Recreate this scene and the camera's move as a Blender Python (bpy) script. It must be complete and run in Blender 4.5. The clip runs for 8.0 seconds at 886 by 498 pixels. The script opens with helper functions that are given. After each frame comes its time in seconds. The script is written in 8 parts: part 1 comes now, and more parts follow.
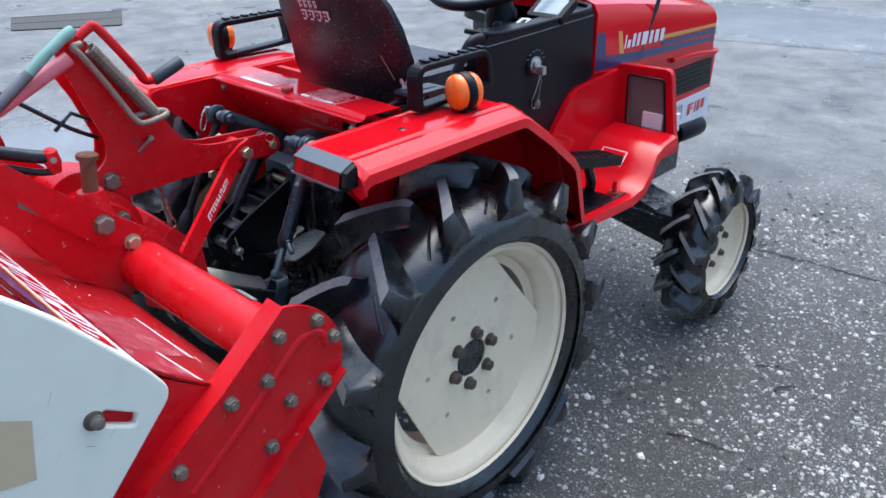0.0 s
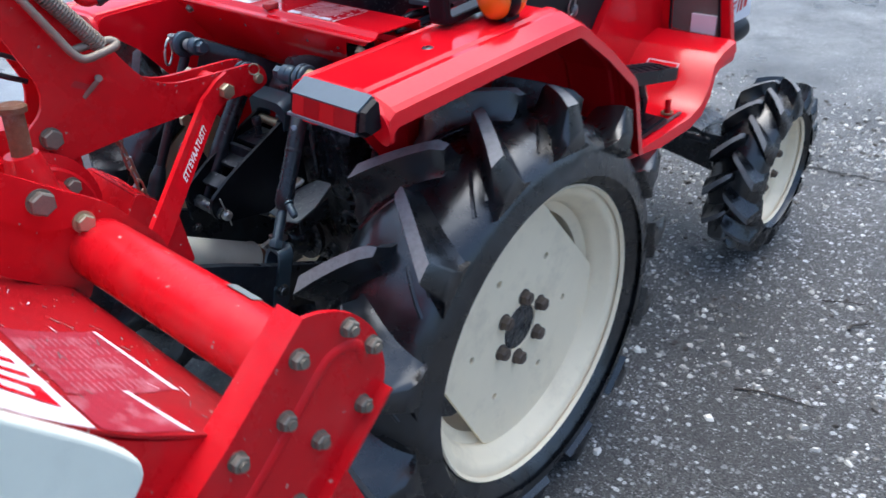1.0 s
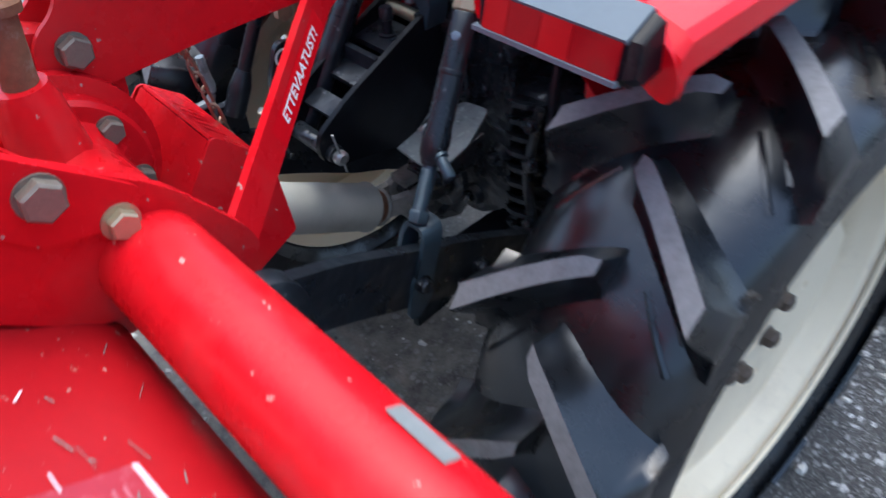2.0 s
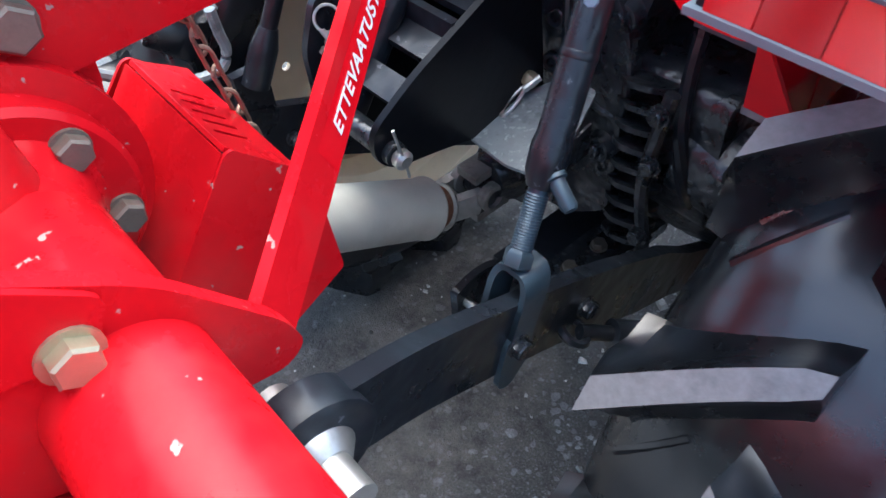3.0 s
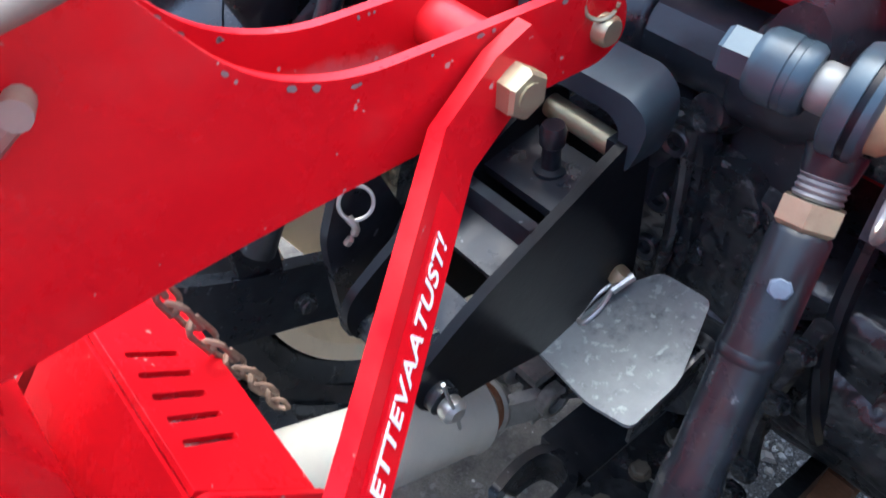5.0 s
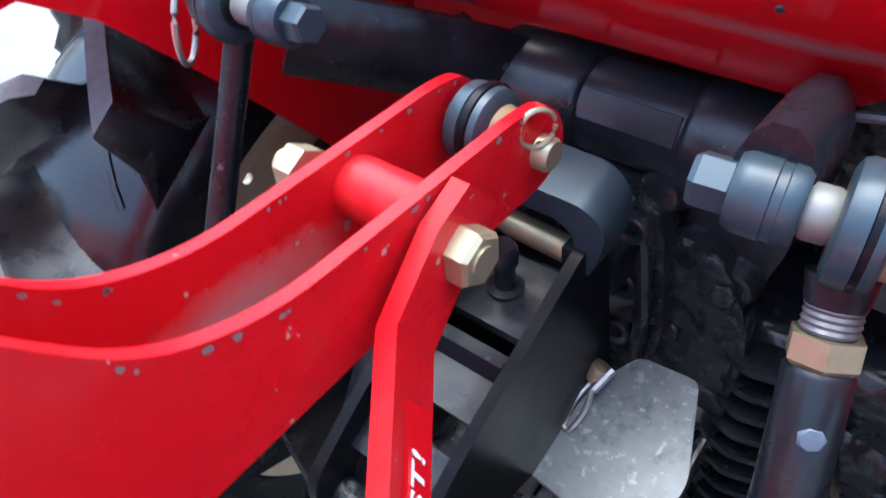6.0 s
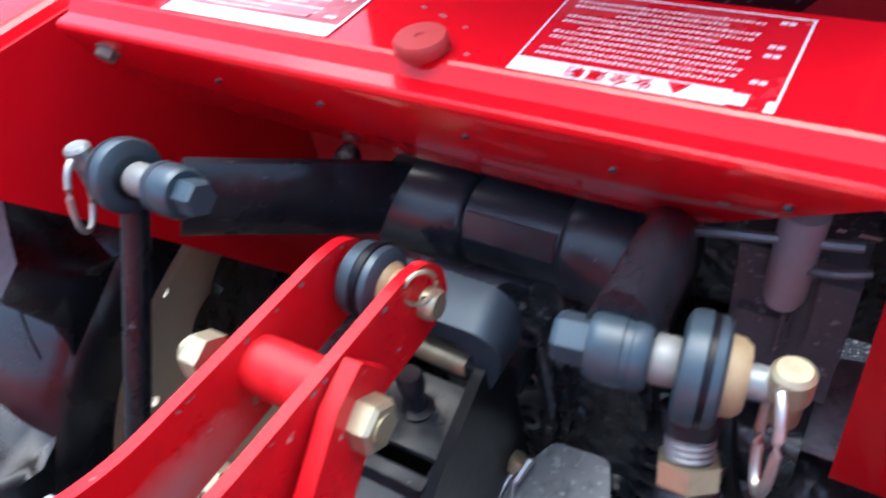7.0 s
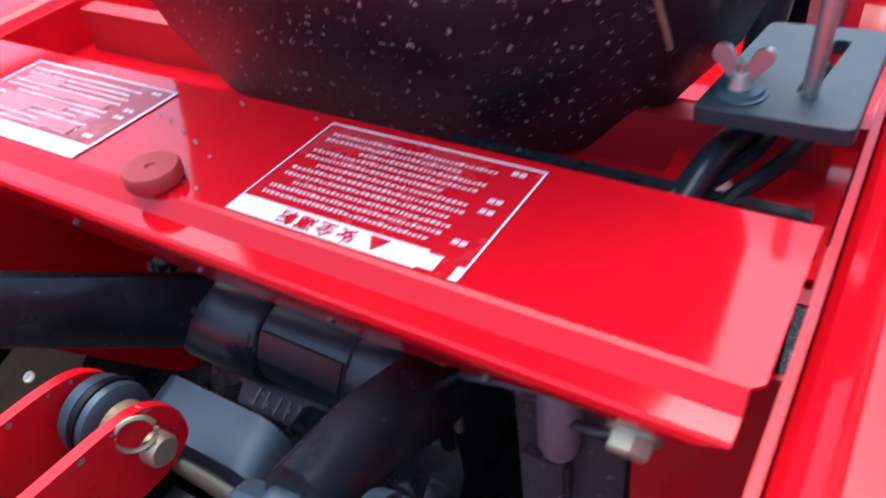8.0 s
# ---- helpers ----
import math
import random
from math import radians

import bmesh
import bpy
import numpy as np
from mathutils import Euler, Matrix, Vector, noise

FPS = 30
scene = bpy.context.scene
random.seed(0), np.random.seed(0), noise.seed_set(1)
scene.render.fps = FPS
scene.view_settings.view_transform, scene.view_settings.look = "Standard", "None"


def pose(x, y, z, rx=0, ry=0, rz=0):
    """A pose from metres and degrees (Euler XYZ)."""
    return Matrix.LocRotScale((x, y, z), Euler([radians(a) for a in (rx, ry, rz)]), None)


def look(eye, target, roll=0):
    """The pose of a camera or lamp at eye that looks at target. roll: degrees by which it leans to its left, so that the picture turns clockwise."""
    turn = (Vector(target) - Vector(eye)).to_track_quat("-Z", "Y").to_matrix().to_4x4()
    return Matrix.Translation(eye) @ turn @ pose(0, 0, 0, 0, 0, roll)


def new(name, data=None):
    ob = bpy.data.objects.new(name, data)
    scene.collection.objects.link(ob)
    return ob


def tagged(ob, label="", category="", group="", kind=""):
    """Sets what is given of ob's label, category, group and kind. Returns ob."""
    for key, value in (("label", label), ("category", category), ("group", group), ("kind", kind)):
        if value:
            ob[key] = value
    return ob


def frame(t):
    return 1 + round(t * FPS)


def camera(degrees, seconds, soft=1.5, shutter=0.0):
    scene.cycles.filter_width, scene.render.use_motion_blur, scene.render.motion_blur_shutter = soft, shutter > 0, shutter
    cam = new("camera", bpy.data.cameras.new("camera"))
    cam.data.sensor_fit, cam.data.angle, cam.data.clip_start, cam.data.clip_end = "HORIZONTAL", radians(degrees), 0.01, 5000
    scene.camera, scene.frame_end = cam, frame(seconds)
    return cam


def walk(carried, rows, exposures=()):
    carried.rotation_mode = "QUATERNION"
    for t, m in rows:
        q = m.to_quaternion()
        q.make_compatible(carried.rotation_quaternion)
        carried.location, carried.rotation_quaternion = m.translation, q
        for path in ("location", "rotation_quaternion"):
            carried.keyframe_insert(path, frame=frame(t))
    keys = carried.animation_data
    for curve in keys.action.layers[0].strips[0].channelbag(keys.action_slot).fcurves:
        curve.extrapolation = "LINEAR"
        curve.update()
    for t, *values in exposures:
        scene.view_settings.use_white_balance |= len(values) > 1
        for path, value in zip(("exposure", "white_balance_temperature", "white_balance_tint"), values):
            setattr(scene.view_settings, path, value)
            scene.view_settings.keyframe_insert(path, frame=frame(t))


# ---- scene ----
cam = camera(59.6, 8.0, shutter=0.35)
PATH = [
    (0, (1.312, -0.993, 1.302), (0.069, 0.293, 0.407), -0.7),
    (0.5, (1.245, -0.938, 1.253), (0.022, 0.328, 0.303), -2.7),
    (1, (1.052, -0.843, 1.206), (-0.105, 0.393, 0.142), -3.6),
    (1.2, (0.965, -0.812, 1.199), (-0.166, 0.401, 0.081), -3.5),
    (1.5, (0.855, -0.763, 1.17), (-0.25, 0.378, -0.046), -4.1),
    (1.8, (0.731, -0.703, 1.120), (-0.376, 0.328, -0.188), -4.1),
    (2, (0.658, -0.646, 1.093), (-0.486, 0.301, -0.247), -4.9),
    (2.2, (0.595, -0.594, 1.078), (-0.578, 0.274, -0.289), -5.5),
    (3.3, (0.41, -0.535, 1.002), (-0.634, 0.303, -0.484), -4.1),
    (3.5, (0.387, -0.518, 1.006), (-0.654, 0.337, -0.473), -3.4),
    (4, (0.329, -0.47, 0.99), (-0.749, 0.36, -0.476), -2.9),
    (4.5, (0.29, -0.446, 0.987), (-0.815, 0.356, -0.474), -2.8),
    (4.7, (0.273, -0.439, 0.99), (-0.841, 0.37, -0.46), -2.9),
    (5.8, (0.19, -0.383, 0.998), (-0.835, 0.587, -0.419), -6.8),
    (6, (0.184, -0.375, 1.007), (-0.835, 0.612, -0.403), -9.5),
    (6.2, (0.182, -0.378, 1.031), (-0.820, 0.639, -0.370), -11.3),
    (6.5, (0.176, -0.389, 1.071), (-0.782, 0.651, -0.343), -13.6),
    (7, (0.195, -0.345, 1.065), (-0.708, 0.788, -0.314), -11.8),
    (7.2, (0.207, -0.318, 1.067), (-0.654, 0.858, -0.303), -10.4),
    (7.5, (0.23, -0.287, 1.059), (-0.637, 0.941, -0.261), -8.2),
    (7.8, (0.242, -0.263, 1.054), (-0.624, 0.974, -0.257), -7.8),
    (8, (0.271, -0.253, 1.064), (-0.646, 0.991, -0.206), -8.2),
]
EXPOSURES = [(0, 0.99, 5820, 5), (0.5, 1.06, 5800, 5), (2, 1.27, 5760, 5), (3.3, 2.1, 5900, 5), (4.7, 2.18, 5950, 5), (5.8, 2.08, 5900, 6), (6.5, 2.04, 5900, 6), (7, 1.88, 5950, 6), (8, 1.50, 5750, 8)]
walk(cam, [(t, look(eye, target, roll)) for t, eye, target, roll in PATH], EXPOSURES)

# ---- light ----
world = bpy.data.worlds.new("sky")
scene.world = world
world.use_nodes = True
_wn, _wl = world.node_tree.nodes, world.node_tree.links
_sky = _wn.new("ShaderNodeTexSky")
_sky.sky_type, _sky.sun_disc = "NISHITA", False
_sky.sun_elevation, _sky.sun_rotation = radians(74), radians(-35)
_sky.air_density, _sky.dust_density, _sky.ozone_density = 1.0, 5.0, 2.0
_wl.new(_sky.outputs[0], _wn["Background"].inputs[0])
_wn["Background"].inputs[1].default_value = 0.15
_sun = new("sun", bpy.data.lights.new("sun", "SUN"))
_sun.data.energy, _sun.data.angle, _sun.data.color = 0.9, radians(80), (1.0, 0.97, 0.93)
_sun.matrix_world = look((0, 0, 0), (-math.sin(radians(-35)) * 0.28, -math.cos(radians(-35)) * 0.28, -0.96))


# ---- materials ----
def node(nt, kind, x=None, **ins):
    n = nt.nodes.new(kind)
    for k, v in ins.items():
        n.inputs[k.replace("_", " ")].default_value = v
    return n


def surface(name, color, rough=0.5, metal=0.0, coat=0.0, grain=60.0, vary=0.12, bump=0.15, stain=None, stain_amount=0.0,
            stain_scale=9.0, spec=0.5, rand=0.0, trans=0.0, alpha=1.0, bump_dist=0.001, swell=None):
    """A procedural surface: colour varied at two scales, uneven gloss, fine relief, and stains of another colour."""
    m = bpy.data.materials.new(name)
    m.use_nodes = True
    nt = m.node_tree
    L = nt.links.new
    b = nt.nodes["Principled BSDF"]
    b.inputs["Metallic"].default_value = metal
    b.inputs["Specular IOR Level"].default_value = spec
    b.inputs["Coat Weight"].default_value = coat
    b.inputs["Coat Roughness"].default_value = 0.12
    b.inputs["Transmission Weight"].default_value = trans
    b.inputs["Alpha"].default_value = alpha
    tc = nt.nodes.new("ShaderNodeTexCoord")
    n1 = node(nt, "ShaderNodeTexNoise", Scale=grain, Detail=4.0, Roughness=0.6)
    n2 = node(nt, "ShaderNodeTexNoise", Scale=stain_scale, Detail=7.0, Roughness=0.65)
    L(tc.outputs["Object"], n1.inputs["Vector"])
    L(tc.outputs["Object"], n2.inputs["Vector"])
    ramp = nt.nodes.new("ShaderNodeMapRange")
    ramp.inputs["To Min"].default_value, ramp.inputs["To Max"].default_value = 1 - vary, 1 + vary
    L(n1.outputs[0], ramp.inputs["Value"])
    mul = nt.nodes.new("ShaderNodeMix")
    mul.data_type, mul.blend_type = "RGBA", "MULTIPLY"
    mul.inputs[0].default_value = 1.0
    mul.inputs[6].default_value = (*color, 1)
    L(ramp.outputs[0], mul.inputs[7])
    out = mul.outputs[2]
    if rand:
        oi = nt.nodes.new("ShaderNodeObjectInfo")
        rr = nt.nodes.new("ShaderNodeMapRange")
        rr.inputs["To Min"].default_value, rr.inputs["To Max"].default_value = 1 - rand, 1 + rand
        L(oi.outputs["Random"], rr.inputs["Value"])
        m2 = nt.nodes.new("ShaderNodeMix")
        m2.data_type, m2.blend_type = "RGBA", "MULTIPLY"
        m2.inputs[0].default_value = 1.0
        L(out, m2.inputs[6])
        L(rr.outputs[0], m2.inputs[7])
        out = m2.outputs[2]
    if stain:
        st = nt.nodes.new("ShaderNodeMapRange")
        st.inputs["From Min"].default_value, st.inputs["From Max"].default_value = 0.52, 0.75
        st.inputs["To Max"].default_value = stain_amount
        L(n2.outputs[0], st.inputs["Value"])
        m3 = nt.nodes.new("ShaderNodeMix")
        m3.data_type = "RGBA"
        L(st.outputs[0], m3.inputs[0])
        L(out, m3.inputs[6])
        m3.inputs[7].default_value = (*stain, 1)
        out = m3.outputs[2]
    L(out, b.inputs["Base Color"])
    rg = nt.nodes.new("ShaderNodeMapRange")
    rg.inputs["To Min"].default_value, rg.inputs["To Max"].default_value = max(0.02, rough - 0.12), min(1, rough + 0.15)
    L(n2.outputs[0], rg.inputs["Value"])
    L(rg.outputs[0], b.inputs["Roughness"])
    bp = nt.nodes.new("ShaderNodeBump")
    bp.inputs["Strength"].default_value, bp.inputs["Distance"].default_value = bump, bump_dist
    L(n1.outputs[0], bp.inputs["Height"])
    if swell:
        n3 = node(nt, "ShaderNodeTexNoise", Scale=swell[0], Detail=2.0, Roughness=0.5)
        L(tc.outputs["Object"], n3.inputs["Vector"])
        b3 = nt.nodes.new("ShaderNodeBump")
        b3.inputs["Strength"].default_value, b3.inputs["Distance"].default_value = 1.0, swell[1]
        L(n3.outputs[0], b3.inputs["Height"])
        L(b3.outputs[0], bp.inputs["Normal"])
    L(bp.outputs[0], b.inputs["Normal"])
    return m


def chipped(m, scale, low, high, chip):
    """Adds small paint chips of another colour to a surface."""
    nt = m.node_tree
    L = nt.links.new
    b = nt.nodes["Principled BSDF"]
    old = b.inputs["Base Color"].links[0].from_socket
    tc = nt.nodes.new("ShaderNodeTexCoord")
    n = node(nt, "ShaderNodeTexNoise", Scale=scale, Detail=3.0, Roughness=0.55)
    L(tc.outputs["Object"], n.inputs["Vector"])
    r = nt.nodes.new("ShaderNodeMapRange")
    r.inputs["From Min"].default_value, r.inputs["From Max"].default_value = low, high
    L(n.outputs[0], r.inputs["Value"])
    mx = nt.nodes.new("ShaderNodeMix")
    mx.data_type = "RGBA"
    L(r.outputs[0], mx.inputs[0])
    L(old, mx.inputs[6])
    mx.inputs[7].default_value = (*chip, 1)
    L(mx.outputs[2], b.inputs["Base Color"])
    return m


def smeared(m, centre, stretch, near, far, dust):
    """Adds one cloudy smear of dust round a place on a thing."""
    nt = m.node_tree
    L = nt.links.new
    b = nt.nodes["Principled BSDF"]
    old = b.inputs["Base Color"].links[0].from_socket
    tc = nt.nodes.new("ShaderNodeTexCoord")
    off = nt.nodes.new("ShaderNodeVectorMath")
    off.operation = "SUBTRACT"
    L(tc.outputs["Object"], off.inputs[0])
    off.inputs[1].default_value = centre
    sc = nt.nodes.new("ShaderNodeVectorMath")
    sc.operation = "MULTIPLY"
    L(off.outputs[0], sc.inputs[0])
    sc.inputs[1].default_value = stretch
    ln = nt.nodes.new("ShaderNodeVectorMath")
    ln.operation = "LENGTH"
    L(sc.outputs[0], ln.inputs[0])
    n = node(nt, "ShaderNodeTexNoise", Scale=55.0, Detail=8.0, Roughness=0.7)
    L(tc.outputs["Object"], n.inputs["Vector"])
    ma = nt.nodes.new("ShaderNodeMath")
    ma.operation = "MULTIPLY_ADD"
    L(n.outputs[0], ma.inputs[0])
    ma.inputs[1].default_value = far - near
    L(ln.outputs["Value"], ma.inputs[2])
    r = nt.nodes.new("ShaderNodeMapRange")
    r.inputs["From Min"].default_value, r.inputs["From Max"].default_value = far + (far - near) * 0.45, near + (far - near) * 0.3
    r.inputs["To Max"].default_value = 0.85
    L(ma.outputs[0], r.inputs["Value"])
    mx = nt.nodes.new("ShaderNodeMix")
    mx.data_type = "RGBA"
    L(r.outputs[0], mx.inputs[0])
    L(old, mx.inputs[6])
    mx.inputs[7].default_value = (*dust, 1)
    L(mx.outputs[2], b.inputs["Base Color"])
    return m


RED = surface("red_paint", (0.62, 0.003, 0.011), 0.08, coat=0.0, spec=0.38, grain=35, vary=0.06, bump=0.03, stain=(0.70, 0.03, 0.03), stain_amount=0.15)
RED_COVER = smeared(surface("red_cover_paint", (0.62, 0.003, 0.011), 0.03, coat=0.0, spec=0.46, grain=35, vary=0.06, bump=0.03, stain=(0.70, 0.03, 0.03), stain_amount=0.15), (0.12, -0.0915, 0.834), (0.09, 1.0, 1.0), 0.001, 0.010, (0.30, 0.22, 0.22))
RED_WORN = chipped(surface("red_paint_worn", (0.58, 0.005, 0.012), 0.26, coat=0.0, spec=0.24, grain=45, vary=0.1, bump=0.06, stain=(0.50, 0.07, 0.07),
                   stain_amount=0.40, stain_scale=8), 95, 0.70, 0.725, (0.40, 0.26, 0.23))
RED_SMEARED = smeared(chipped(surface("red_paint_with_dust_smear", (0.58, 0.005, 0.012), 0.28, spec=0.24, grain=45, vary=0.1, bump=0.06, stain=(0.50, 0.07, 0.07),
                      stain_amount=0.40, stain_scale=8), 95, 0.70, 0.725, (0.40, 0.26, 0.23)), (-0.015, -0.297, 0.790), (1.0, 0.45, 1.2), 0.008, 0.030, (0.36, 0.29, 0.295))
RED_DUSTY = chipped(surface("red_paint_dusty", (0.34, 0.005, 0.010), 0.38, spec=0.3, grain=45, vary=0.12, bump=0.06, stain=(0.15, 0.035, 0.035),
                    stain_amount=0.6, stain_scale=6), 110, 0.69, 0.715, (0.36, 0.26, 0.23))
# darker copy of the red paint, with shade put into the colour
RED_SHADED = surface("red_paint_shaded", (0.45, 0.008, 0.014), 0.5, grain=40, vary=0.15, bump=0.1, stain=(0.16, 0.03, 0.03), stain_amount=0.5)
PINK = surface("faded_red_paint", (0.72, 0.22, 0.26), 0.5, grain=40, vary=0.15, stain=(0.5, 0.08, 0.1), stain_amount=0.5)
BRACKET = surface("dull_black_bracket_paint", (0.0045, 0.0055, 0.0075), 0.32, spec=0.16, grain=90, vary=0.3, bump=0.2, stain=(0.012, 0.016, 0.020), stain_amount=0.5, stain_scale=22)
BLACK = chipped(surface("black_paint", (0.010, 0.013, 0.018), 0.28, coat=0.0, spec=0.42, swell=(22.0, 0.004), grain=70, vary=0.3, bump=0.2, stain=(0.030, 0.046, 0.058), stain_amount=0.55, stain_scale=18), 120, 0.69, 0.73, (0.10, 0.11, 0.125))
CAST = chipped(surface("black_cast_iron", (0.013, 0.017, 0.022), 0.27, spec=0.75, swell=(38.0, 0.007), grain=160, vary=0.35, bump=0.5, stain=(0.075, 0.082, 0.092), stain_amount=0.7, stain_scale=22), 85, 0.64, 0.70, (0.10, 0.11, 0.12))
DIRTY = surface("worn_grey_steel", (0.20, 0.205, 0.22), 0.38, metal=0.45, grain=50, vary=0.3, bump=0.3, stain=(0.045, 0.043, 0.045), stain_amount=0.9, stain_scale=26)
# pale grey-blue for the strip, and for sky reflection on the black top
LAMP_RIM = surface("pale_lamp_plastic_and_sheen", (0.11, 0.14, 0.165), 0.35, grain=80, vary=0.1, bump=0.1, stain=(0.06, 0.075, 0.09), stain_amount=0.4, spec=0.25)
OILY = chipped(surface("oily_black_casting", (0.014, 0.018, 0.024), 0.30, spec=0.7, swell=(14.0, 0.004), grain=120, vary=0.3, bump=0.25, stain=(0.042, 0.055, 0.070), stain_amount=0.6, stain_scale=16), 140, 0.68, 0.73, (0.10, 0.11, 0.12))
RUBBER = surface("tyre_rubber", (0.003, 0.0042, 0.0062), 0.26, swell=(9.0, 0.008), grain=90, vary=0.25, bump=0.2, stain=(0.018, 0.027, 0.039), stain_amount=0.7, stain_scale=9, spec=0.95)
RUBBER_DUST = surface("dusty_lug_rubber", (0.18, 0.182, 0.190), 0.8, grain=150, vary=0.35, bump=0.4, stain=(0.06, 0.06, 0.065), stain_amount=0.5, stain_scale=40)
CREAM = surface("cream_paint", (0.90, 0.775, 0.56), 0.38, grain=30, vary=0.04, bump=0.05, stain=(0.52, 0.43, 0.30), stain_amount=0.45, stain_scale=12)
ZINC = surface("yellow_zinc", (0.47, 0.43, 0.29), 0.42, metal=0.75, grain=120, vary=0.2, bump=0.2, stain=(0.25, 0.2, 0.15), stain_amount=0.6, stain_scale=60)
STEEL = surface("bright_steel", (0.54, 0.55, 0.53), 0.40, metal=0.9, grain=120, vary=0.15, bump=0.15, stain=(0.2, 0.18, 0.16), stain_amount=0.5, stain_scale=50)
BOLT = surface("dull_bolt_steel", (0.22, 0.20, 0.165), 0.5, metal=0.6, grain=160, vary=0.25, bump=0.3, stain=(0.14, 0.1, 0.07), stain_amount=0.6, stain_scale=70)
WHEELBOLT = surface("brown_bolt_steel", (0.13, 0.10, 0.08), 0.55, metal=0.4, grain=160, vary=0.3, bump=0.3, stain=(0.2, 0.17, 0.13), stain_amount=0.6, stain_scale=70)
RUST = surface("rust", (0.19, 0.085, 0.045), 0.75, metal=0.2, grain=160, vary=0.4, bump=0.5, stain=(0.32, 0.27, 0.22), stain_amount=0.7, stain_scale=50)
PLASTIC = surface("black_plastic", (0.0045, 0.0055, 0.009), 0.30, spec=0.2, grain=220, vary=0.15, bump=0.15, stain=(0.016, 0.017, 0.022), stain_amount=0.3)
SEAT = chipped(surface("dark_vinyl", (0.015, 0.012, 0.018), 0.30, spec=0.42, grain=50, vary=0.25, bump=0.15, stain=(0.030, 0.027, 0.034), stain_amount=0.6, stain_scale=14), 250, 0.64, 0.70, (0.36, 0.35, 0.35))
HOOK = surface("beige_grey_steel", (0.27, 0.225, 0.18), 0.5, metal=0.35, grain=80, vary=0.25, bump=0.3, stain=(0.14, 0.11, 0.09), stain_amount=0.7, stain_scale=40)
PANE = surface("tinted_pane", (0.15, 0.145, 0.13), 0.2, grain=40, vary=0.1, bump=0.0, alpha=0.96, stain=(0.20, 0.19, 0.17), stain_amount=0.5, stain_scale=14)
CRACK = surface("crack_dirt", (0.025, 0.024, 0.023), 0.9, grain=200, vary=0.3, bump=0.3)
TWIG = surface("dry_twig", (0.05, 0.042, 0.035), 0.8, grain=200, vary=0.3, bump=0.3)
GALV = chipped(surface("worn_galvanised_steel", (0.25, 0.29, 0.305), 0.38, metal=0.35, grain=60, vary=0.3, bump=0.3, stain=(0.060, 0.066, 0.070), stain_amount=1.0, stain_scale=34), 150, 0.58, 0.68, (0.40, 0.46, 0.48))
GALV_PALE = surface("pale_dull_steel", (0.22, 0.235, 0.235), 0.5, metal=0.3, grain=90, vary=0.2, bump=0.2, stain=(0.16, 0.16, 0.15), stain_amount=0.7, stain_scale=60)
OCHRE = surface("greasy_ochre_steel", (0.33, 0.25, 0.14), 0.5, metal=0.2, grain=120, vary=0.3, bump=0.4, stain=(0.16, 0.10, 0.06), stain_amount=0.7, stain_scale=50)
GREASE = surface("greasy_pale_steel", (0.24, 0.235, 0.215), 0.45, metal=0.25, grain=120, vary=0.3, bump=0.4, stain=(0.07, 0.06, 0.05), stain_amount=0.8, stain_scale=45)
HIGHLIGHT_BLUE = surface("pale_blue_highlight", (0.10, 0.145, 0.20), 0.5, grain=160, vary=0.4, bump=0.3)
CHAIN = surface("brown_chain_steel", (0.26, 0.17, 0.12), 0.6, metal=0.3, grain=200, vary=0.3, bump=0.4, stain=(0.40, 0.32, 0.26), stain_amount=0.6, stain_scale=60)
NUT = surface("blue_grey_steel", (0.042, 0.070, 0.092), 0.33, metal=0.3, grain=80, vary=0.25, bump=0.2, stain=(0.03, 0.032, 0.036), stain_amount=0.7, stain_scale=40)
GRIP = surface("dusty_blue_black_rubber", (0.025, 0.040, 0.050), 0.45, grain=150, vary=0.2, bump=0.15, stain=(0.06, 0.072, 0.082), stain_amount=0.5, stain_scale=30)
CUP = surface("pale_grey_cup", (0.34, 0.35, 0.38), 0.45, grain=80, vary=0.1, bump=0.1, stain=(0.18, 0.18, 0.2), stain_amount=0.4)
BARE = surface("bare_grey_spot", (0.20, 0.15, 0.145), 0.6, grain=200, vary=0.3, bump=0.2)
SHAFT = surface("grey_plastic", (0.44, 0.44, 0.385), 0.5, grain=40, vary=0.1, bump=0.1, stain=(0.22, 0.20, 0.17), stain_amount=0.5)
WHITE = surface("white_cover_paint", (0.79, 0.82, 0.71), 0.35, grain=30, vary=0.05, bump=0.04, stain=(0.52, 0.54, 0.50), stain_amount=0.4, stain_scale=7)
LABEL = surface("white_film", (0.80, 0.78, 0.82), 0.35, grain=60, vary=0.05, bump=0.02)
LABEL_DULL = surface("worn_pale_film", (0.74, 0.56, 0.60), 0.4, grain=60, vary=0.2, bump=0.02)
STICKER_RED = surface("red_film", (0.58, 0.005, 0.016), 0.25, coat=0.3, grain=60, vary=0.1, bump=0.02, stain=(0.55, 0.2, 0.22), stain_amount=0.4, stain_scale=20)
STICKER_WORN = surface("scratched_red_film", (0.33, 0.022, 0.04), 0.4, grain=60, vary=0.15, bump=0.05, stain=(0.52, 0.24, 0.27), stain_amount=0.8, stain_scale=30)
PRINT_WORN = surface("worn_pink_print", (0.42, 0.12, 0.15), 0.45, grain=60, vary=0.25, bump=0.02)
BLUE = surface("blue_film", (0.022, 0.04, 0.14), 0.3, coat=0.3, grain=40, vary=0.05, bump=0.02)
YELLOW = surface("ochre_film", (0.72, 0.33, 0.05), 0.3, coat=0.3, grain=40, vary=0.05, bump=0.02)
GREEN = surface("mint_paint", (0.26, 0.48, 0.41), 0.5, grain=40, vary=0.1, bump=0.1, stain=(0.12, 0.2, 0.18), stain_amount=0.5)
